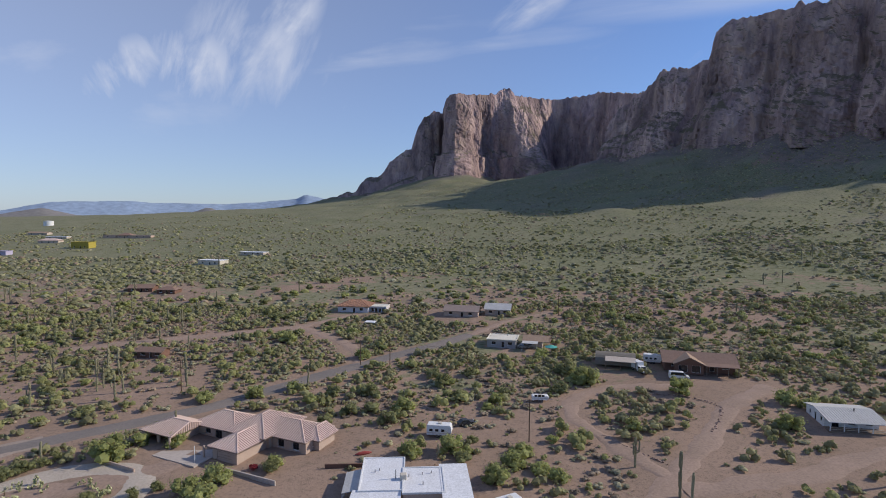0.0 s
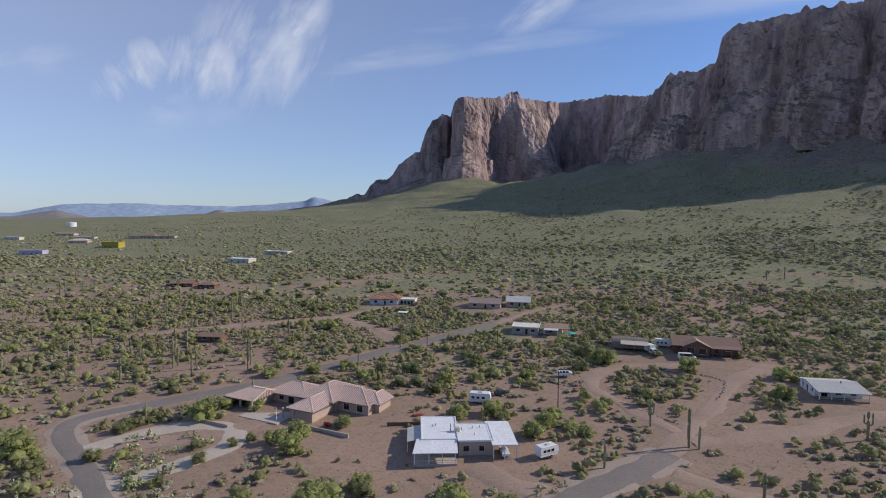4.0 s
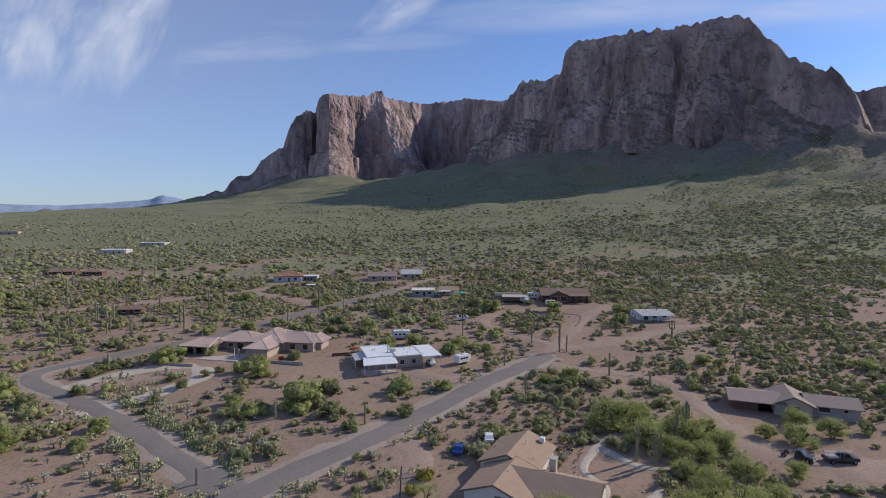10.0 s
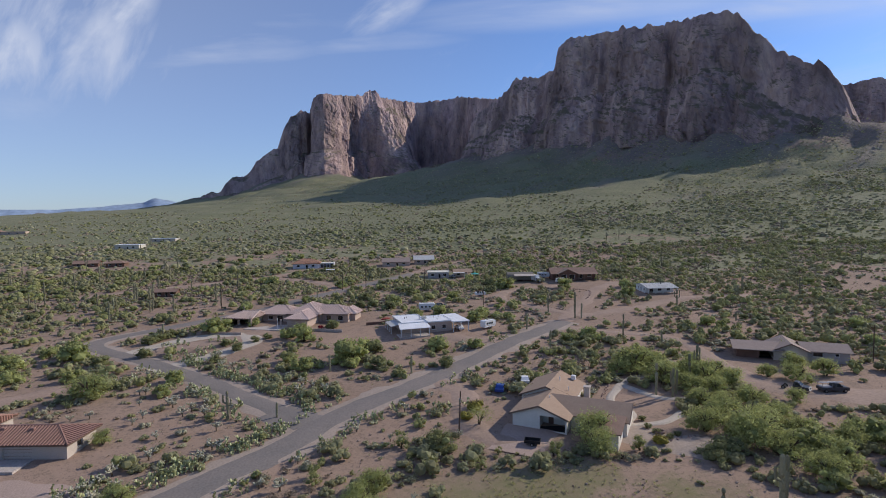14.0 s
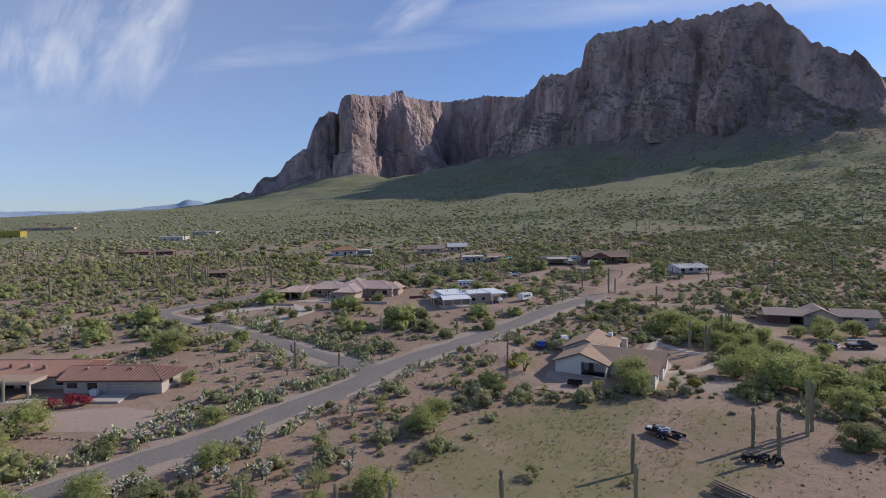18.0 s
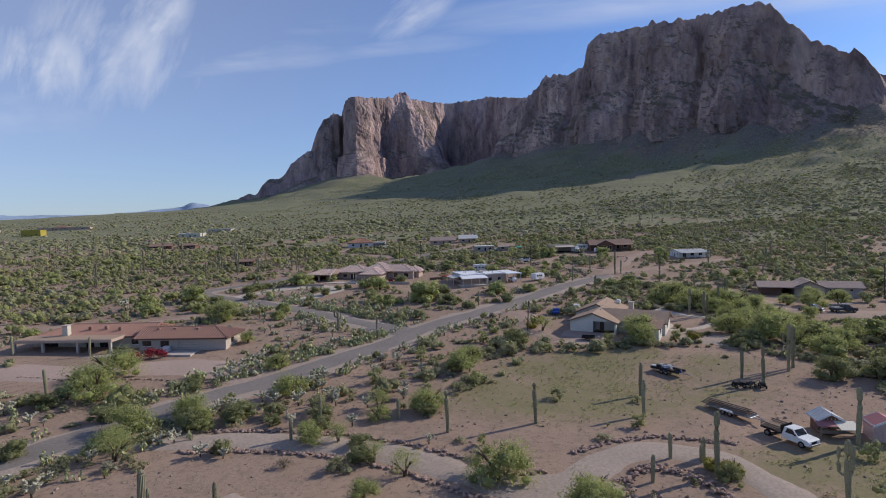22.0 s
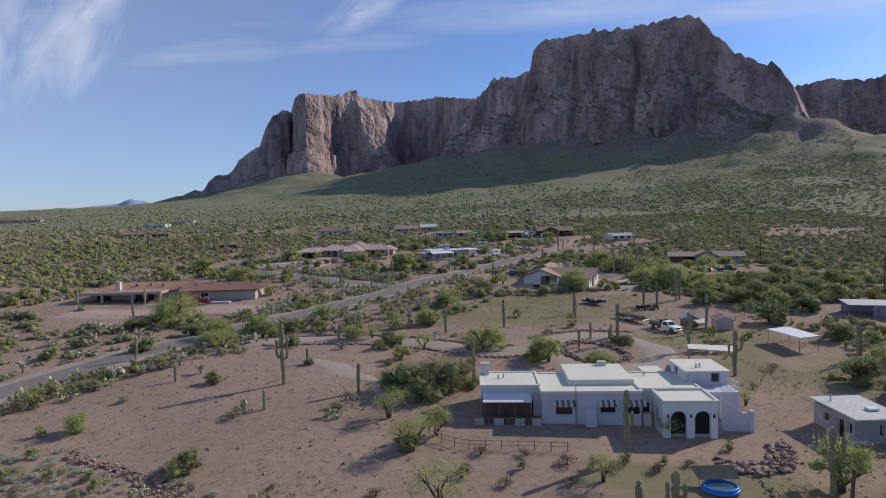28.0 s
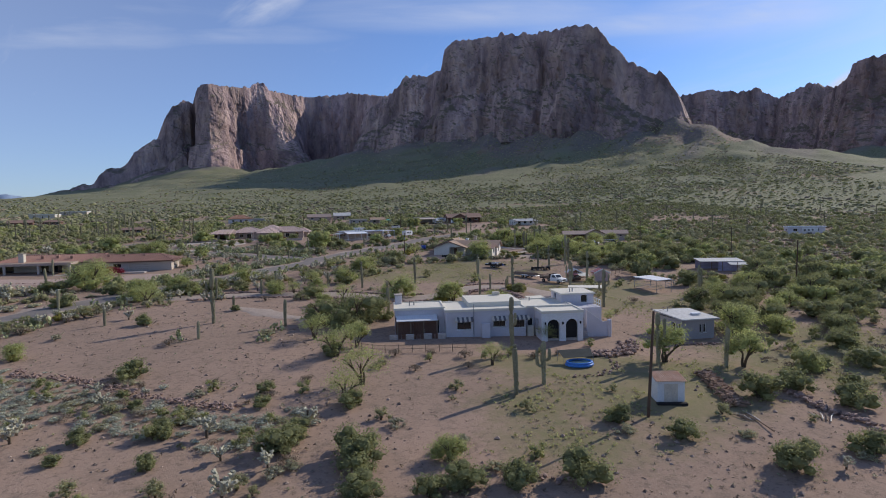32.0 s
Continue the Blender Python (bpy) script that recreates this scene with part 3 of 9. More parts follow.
# ---- the lie of the land ----
# the asphalt road through the houses, its loop, and the dirt tracks (plan, metres)
ROAD = [(-135, -50), (-118, -34), (-106, -20), (-92, -8), (-78, 4), (-66, 12), (-55, 20.5), (-44, 30), (-36, 39), (-20, 49), (-3, 62), (14, 75.5), (30, 86.5), (38, 93)]
LOOP = [(-42, 36), (-50, 49), (-64, 67.5), (-80, 86), (-91, 97), (-97.5, 105), (-97, 112), (-87, 119), (-76, 125.5), (-62, 135), (-46, 150), (-31, 166), (-16, 181), (-2, 193), (12, 208)]
TRACKS = {
    "hill_track": ([(36, 91), (47, 104), (60, 119), (73, 136), (82, 143), (92, 150)], 5.5),
    "west_track": ([(44, 103), (38, 117), (33, 131), (36, 143), (49, 152), (66, 151)], 4.5),
    "east_track": ([(45, 98), (58, 100), (72, 103), (88, 110), (102, 112), (125, 108)], 5.0),
    "wash_track": ([(36, 85), (44, 78), (52, 72), (58, 66), (57.5, 56), (54, 44), (52, 36)], 4.2),
    "north_lane": ([(-25, 173), (-31, 193), (-44, 209), (-58, 222), (-72, 216), (-84, 210), (-102, 204), (-130, 190)], 5.0),
    "red_house_drive": ([(-58, 222), (-47, 234), (-36, 245)], 5.0),
    "back_lane": ([(12, 208), (29, 228), (50, 245)], 3.6),
    "yard_track": ([(-14, 52), (-10, 42), (-13, 33), (-13, 24), (-8, 19)], 5.5),
    "truck_yard": ([(52, 40), (53, 30), (60, 22), (72, 16.5), (88, 11)], 8.5),
    "pink_house_drive": ([(-80, 96), (-66, 101), (-56, 106), (-50, 113)], 6.0),
    "west_lot": ([(-160, 80), (-130, 66), (-108, 62), (-92, 70)], 6.0),
    "white_house_drive": ([(14, 75), (4, 80), (-3, 88)], 6.0),
}
CIRCLE = [(-88, 92.5), (-80, 101.5), (-68, 107), (-58, 104), (-55.5, 97), (-60, 91), (-69, 83.5), (-77, 77)]
RANCH_DRIVE = [(-84, -7), (-78, -11), (-68, -13), (-55, -18.5), (-47, -25), (-40, -32), (-34, -33), (-28, -30), (-22, -28.5), (-16, -31), (-13.5, -37), (-15, -44), (-21, -48), (-28, -46), (-32, -40), (-30, -34)]
LIGHT_PATH = [(-69, -27), (-65, -33), (-61, -40), (-59, -46)]
BARE = [((-98, 24), (22, 9), -12), ((-66, -44), (30, 18), -15), ((-90, -46), (16, 8), -30), ((-8, -14), (26, 19), 10), ((-38, -14), (16, 6), -10), ((-27, -64), (22, 13), 0), ((-30, 98), (12, 12), 0), ((68, 27), (17, 12), 0), ((-62, 95), (18, 10), 30), ((75, 147), (16, 8), 0), ((-110, 40), (20, 10), 0)]
GRASS = [((-20, -6), (17, 9), 10), ((-2, -50), (14, 20), 20), ((-30, -86), (9, 5), 0), ((-41, -76), (9, 3), -20), ((85, 330), (60, 30), 0), ((-45, -88), (10, 6), -25), ((-6, -90), (15, 14), 0), ((-42, -92), (14, 7), 0), ((-36, -80), (14, 5), -20), ((-14, -4), (26, 15), 0), ((0, -44), (16, 14), 0)]


def in_ovals(x, y, ovals):
    """1 inside an oval of the plan, falling to 0 outside."""
    total = np.zeros(np.shape(x))
    for (cx, cy), (rx, ry), deg in ovals:
        c, s = math.cos(radians(deg)), math.sin(radians(deg))
        u, v = ((x - cx) * c + (y - cy) * s) / rx, (-(x - cx) * s + (y - cy) * c) / ry
        total = np.maximum(total, np.clip(1.6 - 1.2 * np.hypot(u, v), 0, 1))
    return total


def ground_at(x, y):
    return float(ground_z(x, y))


# the ground: rings that widen from the middle of the flight out to the horizon
rings = np.r_[np.arange(0, 120, 2.0), 120 * 1.013 ** np.arange(0, 290)]
rings = rings[rings < 4900]
turns = np.radians(np.r_[np.arange(-180, -50, 2.0), np.arange(-50, 78, 0.4), np.arange(78, 180.1, 2.0)])
CENTRE = (-45.0, -60.0)
gx = CENTRE[0] + rings[:, None] * np.sin(turns)[None]
gy = CENTRE[1] + rings[:, None] * np.cos(turns)[None]
gz = ground_z(gx, gy)
gz = gz + np.clip((rings[:, None] - 350) / 500, 0, 1) * 9 * fractal(gx / 70, gy / 70, 5) * np.clip((gz - 25) / 60, 0.05, 1.6)
talus = np.exp(-to_line(gx, gy, FOOT_MAIN) / 170) + 0.6 * np.exp(-to_line(gx, gy, FOOT_FAR) / 170) + 0.5 * np.exp(-to_line(gx, gy, FOOT_SOUTH) / 150)
along_foot, down_slope = 0.48 * gx - 0.88 * gy, 0.88 * gx + 0.48 * gy
gz = gz - talus * 34 * np.abs(fractal(along_foot / 75, down_slope / 420, 51, 4)) + talus * 6 * fractal(gx / 16, gy / 16, 61, 3) - talus * 11 * np.abs(fractal(along_foot / 26, down_slope / 190, 57, 3))
far_left = np.clip((rings[:, None] - 1300) / 1500, 0, 1) * np.clip((300 - gx - 0.3 * gy) / 600, 0, 1)
gz = gz * (1 - far_left) + 22 * far_left
me = mesh_from("ground", np.stack([gx, gy, gz], -1).reshape(-1, 3), grid_faces(len(rings), len(turns))[:, ::-1], M_GROUND, True)
far_d = np.hypot(gx - CENTRE[0], gy - CENTRE[1])
cover_r = np.clip(0.18 + (far_d - 190) / 400, 0.16, 0.9) + 0.4 * fractal(gx / 90, gy / 90, 11) + 0.35 * fractal(gx / 22, gy / 22, 12)
cover_r = cover_r - 0.45 * np.clip(talus, 0, 1) - 0.25 * np.clip(np.abs(fractal(along_foot / 75, down_slope / 420, 51, 4)) * 2, 0, 1) * talus
cover_r = cover_r + 0.25 * np.clip((gy - 300) / 300, 0, 1)
cover_r = cover_r * (1 - in_ovals(gx, gy, [((150, 130), (70, 30), 0), ((-150, 60), (40, 50), 0)]) * 0.55)
cover_g = in_ovals(gx, gy, GRASS) * np.clip(0.72 + 1.3 * fractal(gx / 9, gy / 9, 3), 0, 1)
cover_b = np.clip(talus * 1.9 - 0.5 + 1.1 * fractal(along_foot / 40, down_slope / 130, 15), 0, 0.92)
tint = me.color_attributes.new("cover", "FLOAT_COLOR", "POINT")
tint.data.foreach_set("color", np.stack([np.clip(cover_r, 0, 1), cover_g, cover_b, cover_g * 0 + 1], -1).astype(np.float32).ravel())
ground = tagged(new("ground", me), "pinkish-tan desert soil sloping up to green scrub fan", "ground", kind="structure")


def strip(name, line, width, mat, label, category, lift=0.05, ragged=0.25, seed=1, closed=False):
    """A road laid on the ground, with uneven edges and a little thickness."""
    p, s = along(line, 1.2)
    d = np.gradient(p, axis=0)
    d /= np.hypot(d[:, 0], d[:, 1])[:, None]
    side = np.stack([d[:, 1], -d[:, 0]], -1)
    cols = 7
    edge_l = width / 2 + ragged * 2.5 * fractal(s / 4, s * 0 + 3, seed, 3)
    edge_r = width / 2 + ragged * 2.5 * fractal(s / 4, s * 0 + 9, seed + 7, 3)
    f = np.linspace(-1, 1, cols)
    off = np.where(f[None] < 0, f[None] * edge_l[:, None], f[None] * edge_r[:, None])
    x = p[:, 0:1] + side[:, 0:1] * off
    y = p[:, 1:2] + side[:, 1:2] * off
    z = ground_z(x, y) + lift + 0.05 * (1 - f[None] ** 2)
    z[:, 0] -= 0.14
    z[:, -1] -= 0.14
    me = mesh_from(name, np.stack([x, y, z], -1).reshape(-1, 3), grid_faces(len(p), cols)[:, ::-1], mat, True)
    return tagged(new(name, me), label, category, kind="structure")


strip("road", ROAD, 7.0, M_ASPHALT, "worn grey asphalt lane with crumbling dirt edges", "road", 0.10)
strip("road", LOOP, 6.0, M_ASPHALT, "worn grey asphalt side road with dirt edges", "road", 0.07, seed=4)
for k, (tname, (tline, twide)) in enumerate(TRACKS.items()):
    strip("dirt_track", tline, twide, M_DIRT, "packed pink dirt track between desert scrub", "dirt road", 0.045 + 0.004 * (k % 3), 0.6, seed=20 + k)
strip("shoulder", ROAD, 10.5, M_PALEDIRT, "pale dirt shoulder along the asphalt lane", "road edge", 0.035, 1.0, seed=61)
strip("shoulder", LOOP[:8], 8.5, M_PALEDIRT, "pale dirt shoulder along the side road", "road edge", 0.03, 0.9, seed=62)
strip("road", [(-47, 45), (-42.5, 39), (-37, 34.5)], 9.0, M_ASPHALT, "flared asphalt mouth of the side road", "road", 0.085, 0.4, seed=63)
strip("driveway", CIRCLE, 6.4, M_PAVING, "pale gravel circular driveway round a planted island", "driveway", 0.05, 0.3, 31)
strip("driveway", RANCH_DRIVE, 5.0, M_PALEDIRT, "pale dirt driveway edged with stones, looping round an island", "driveway", 0.05, 0.4, 33)
strip("yard", [(-120, 30), (-106, 25), (-92, 25), (-80, 22), (-70, 13)], 10.0, M_GRAVEL, "pink gravel yard before the tile roofed house", "yard", 0.04, 0.6, 37)
strip("yard", [(2, 30), (14, 14), (22, 8)], 9.0, M_PALEDIRT, "pale raked gravel garden by the tan house", "yard", 0.035, 0.8, 38)
for k, gpath in enumerate(([(11.5, 18.7), (16.7, 24.4), (16.6, 30.9), (23.4, 37.9), (30.1, 40.9), (34, 36)], [(23.4, 37.9), (26.4, 29.7), (31.8, 26.8)], [(12.5, 19.5), (20, 19), (26.4, 22)])):
    strip("footpath", gpath, 1.7, M_PAVING, "pale gravel garden path between low plants", "path", 0.075 + 0.004 * k, 0.2, 41 + k)
strip("yard", [(-3.4, 23.2), (-10, 15.3)], 9.5, M_GRAVEL, "pinkish gravel forecourt before the tan house", "yard", 0.05, 0.4, 45)
strip("footpath", LIGHT_PATH, 4.0, M_PALEDIRT, "pale worn patch of bare soil", "path", 0.04, 0.8, 35)


# ---- mountains ----
def massif(name, crest, lean, depth, label, seed, step=4.0, rows=110, rough=1.0, jag=7.0, sink=25, flute=100, swells=(), shelf=0.5):
    """A cliffed mountain: crest points (plan and height), a wall that steps out to its foot on the slope, and a plateau behind.
    swells: (x, y, half width, metres out, share that reaches the top) of buttresses, and of clefts where metres are negative."""
    p, s = along(crest, step, smooth=False)
    cols = len(p)
    way = np.stack([CENTRE[0] - p[:, 0], CENTRE[1] - p[:, 1]], -1)
    way /= np.hypot(way[:, 0], way[:, 1])[:, None]
    t = np.gradient(p[:, :2], axis=0)
    t /= np.hypot(t[:, 0], t[:, 1])[:, None] + 1e-9
    nrm = np.stack([t[:, 1], -t[:, 0]], -1)
    k = 12
    nrm = np.stack([np.convolve(np.pad(nrm[:, i], k, mode="edge"), np.ones(2 * k + 1) / (2 * k + 1), "valid") for i in (0, 1)], -1)
    way = 0.55 * way + 0.45 * nrm
    way /= np.hypot(way[:, 0], way[:, 1])[:, None]
    top = p[:, 2] + jag * (np.abs(fractal(s / 20, s * 0 + 2, seed, 4)) * 2.2 - 0.45) + 0.45 * jag * np.clip(value_noise(s / 7, s * 0 + 5, seed + 1) - 0.55, 0, 1) * 2
    foot = ground_z(p[:, 0] + way[:, 0] * lean, p[:, 1] + way[:, 1] * lean) - sink
    v = np.linspace(0, 1, rows)[:, None]
    z = foot[None] + (top - foot)[None] * v
    S = np.broadcast_to(s[None], z.shape)
    # a sheer upper wall, a scrubby shelf that wanders up and down, and broken ground below it
    bench = np.clip(v + 0.16 * fractal(S / 170, S * 0, seed + 21, 3) + 0.03 * fractal(S / 25, z / 60, seed + 22, 2), 0, 1.0)
    out_ = lean * np.interp(bench, [0, 0.28, shelf - 0.12, shelf - 0.06, shelf, shelf + 0.16, 0.8, 1.0], [1.0, 0.74, 0.55, 0.48, 0.31, 0.24, 0.16, 0.0])
    tall = np.clip((top - foot) / 220, 0.25, 1)[None]
    relief = 26 * fractal(S / 130, z / 300, seed + 3, 3) + 15 * (0.5 - np.abs(fractal(S / 48, z / flute, seed + 6, 4)) * 2.4)
    cracks = np.clip(0.05 - np.abs(fractal(S / 34 + 0.6 * fractal(z / 40, S / 200, seed + 17, 2), z / 240, seed + 16, 3)), 0, 1) / 0.05
    warp = 0.8 * value_noise(S / 30, z / 30, seed + 8)
    blocks = np.floor(value_noise(S / 20 + warp, z / 32 + warp, seed + 9) * 5) / 5 * 7 + np.floor(value_noise(S / 9 + warp, z / 13 + warp, seed + 10) * 4) / 4 * 4
    relief = relief - 7 * cracks + blocks + 5.5 * fractal(S / 7, z / 8, seed + 14, 3)
    strata = z / 15 + 0.02 * S + 3 * value_noise(S / 90, z / 160, seed + 2)
    relief = relief + (2.5 + 4 * (bench < shelf)) * np.abs(strata - np.floor(strata) - 0.5) * 1.6 * value_noise(S / 50, z / 50, seed + 4)
    out_ = out_ + relief * rough * tall * (0.35 + 0.65 * np.minimum(1, (1 - v) * 4 + 0.1))
    for wx, wy, half, far_out, keep in swells:
        i = int(np.argmin(np.hypot(p[:, 0] - wx, p[:, 1] - wy)))
        near_ = np.clip(1 - ((s - s[i]) / half) ** 2, 0, 1)[None] ** 1.3
        out_ = out_ + far_out * near_ * (keep + (1 - keep) * (1 - v)) * np.minimum(1, (1 - v) * 5)
    x = p[None, :, 0] + way[None, :, 0] * out_
    y = p[None, :, 1] + way[None, :, 1] * out_
    # plateau behind the crest
    bx, by, bz = [], [], []
    for q, drop in ((8, -1), (25, 3), (60, 10), (120, 26), (depth, 90)):
        bx.append(x[-1] - way[:, 0] * q), by.append(y[-1] - way[:, 1] * q)
        bz.append(top - drop + 3 * rough * fractal(s / 30, s * 0 + q, seed + 12, 3))
    X, Y, Z = np.vstack([x, bx]), np.vstack([y, by]), np.vstack([z, bz])
    me = mesh_from(name, np.stack([X, Y, Z], -1).reshape(-1, 3), grid_faces(rows + 5, cols)[:, ::-1], M_ROCK_CLIFF, False)
    return tagged(new(name, me), label, "mountain", kind="structure")


massif("mountain", [(440, 1440, 300), (470, 1390, 340), (498, 1335, 363), (516, 1295, 388), (545, 1249, 386), (568, 1190, 386), (574, 1172, 440), (593, 1148, 455), (656, 1055, 447), (696, 980, 436), (740, 910, 428), (766, 862, 426), (780, 832, 412), (786, 806, 372), (800, 763, 328), (813, 722, 300), (824, 684, 280), (836, 665, 239), (845, 655, 199), (845, 641, 174), (848, 591, 146), (853, 551, 118), (858, 526, 92)],
       105, 320, "towering brown volcanic cliff massif in its own shade", 40, rough=0.8,
       swells=((530, 1270, 50, 16, 0.6), (556, 1220, 14, -16, 0.9), (600, 1140, 45, 20, 0.5), (645, 1072, 12, -15, 0.9), (680, 1010, 45, 14, 0.6), (718, 945, 10, -16, 0.8), (750, 890, 40, 14, 0.5), (783, 820, 14, -14, 0.9), (806, 742, 30, 14, 0.4)))
massif("mountain", [(-480, 1990, 84), (-361, 2014, 124), (-329, 2007, 138), (-310, 2010, 131), (-285, 2012, 168), (-264, 2014, 190), (-229, 2017, 191), (-203, 2018, 209), (-181, 2020, 244), (-150, 2021, 268), (-122, 2022, 291), (-101, 2022, 294), (-85, 2026, 360), (-60, 2045, 405), (-24, 2063, 438), (9, 2062, 428), (18, 2030, 458), (34, 2005, 486), (55, 1985, 482), (120, 2035, 490), (209, 2100, 508), (240, 2118, 532), (262, 2122, 532), (285, 2140, 512), (347, 2235, 527), (464, 2325, 536), (586, 2337, 551), (657, 2266, 556), (703, 2093, 513), (698, 1829, 459), (646, 1548, 389)],
       85, 320, "distant sunlit brown cliff wall with a butte on top", 70, rough=0.6, jag=5, flute=80, shelf=0.3,
       swells=((-45, 2055, 50, 22, 0.6), (10, 2055, 20, -26, 0.8), (58, 1990, 80, 48, 0.3), (160, 2065, 30, -20, 0.5), (330, 2210, 190, 230, 0.0), (600, 2330, 60, 40, 0.5), (690, 2150, 40, 26, 0.5), (700, 1950, 18, -20, 0.8)))
massif("mountain", [(1000, 1000, 190), (1250, 1250, 300), (1520, 1480, 400), (1647, 1394, 436), (1721, 1305, 452), (1788, 1216, 428), (1770, 1150, 432), (1850, 1120, 395), (1830, 1050, 402), (1816, 985, 412), (1790, 930, 392), (1764, 880, 375)],
       150, 320, "shaded purple-brown back range of cliffs", 90, step=8, jag=9)
massif("mountain", [(1640, 850, 330), (1520, 745, 330), (1468, 692, 334), (1448, 672, 362), (1441, 635, 368), (1438, 580, 360), (1450, 480, 330), (1480, 350, 260), (1540, 150, 160)],
       95, 320, "shaded purple-brown cliff buttress", 110, step=6)


def far_hill(name, crest, mat, label, seed):
    """A low far range: a ridge with two slopes."""
    p, s = along(crest, 25, smooth=False)
    top = p[:, 2] + 10 * fractal(s / 160, s * 0, seed, 5)
    rows_ = []
    for q, f in ((-420, 0.0), (-260, 0.3), (-120, 0.66), (-50, 0.86), (0, 1.0), (200, 0.5)):
        w = p[:, :2] / np.hypot(p[:, 0], p[:, 1])[:, None]
        wob = 40 * fractal(s / 120, s * 0 + q, seed + 3, 3)
        rows_.append(np.stack([p[:, 0] + w[:, 0] * (q + wob), p[:, 1] + w[:, 1] * (q + wob), 10 + (top - 10) * f], -1))
    me = mesh_from(name, np.array(rows_).reshape(-1, 3), grid_faces(6, len(p))[:, ::-1], mat, True)
    return tagged(new(name, me), label, "hills", kind="structure")


# M_FAR's blue is distance haze put into the base colour, not the rock's own
M_FAR = material("far_hills_haze_tint", (0.30, 0.38, 0.50), 1.0, (0.25, 0.32, 0.43), 0.003)
M_NEARHILL = material("dry_brown_hills", (0.25, 0.23, 0.22), 1.0, (0.19, 0.18, 0.16), 0.006)
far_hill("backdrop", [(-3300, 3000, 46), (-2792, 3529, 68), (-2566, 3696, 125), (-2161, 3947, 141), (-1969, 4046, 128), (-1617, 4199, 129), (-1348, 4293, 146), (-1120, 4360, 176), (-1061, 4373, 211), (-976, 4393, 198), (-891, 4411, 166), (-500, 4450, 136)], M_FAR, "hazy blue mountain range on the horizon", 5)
far_hill("backdrop", [(-2300, 2000, 30), (-1861, 2353, 45), (-1745, 2441, 72), (-1652, 2504, 44), (-1421, 2642, 36), (-1246, 2729, 50), (-1151, 2770, 86), (-1079, 2799, 57), (-900, 2845, 50)], M_NEARHILL, "low brown desert hills", 15)


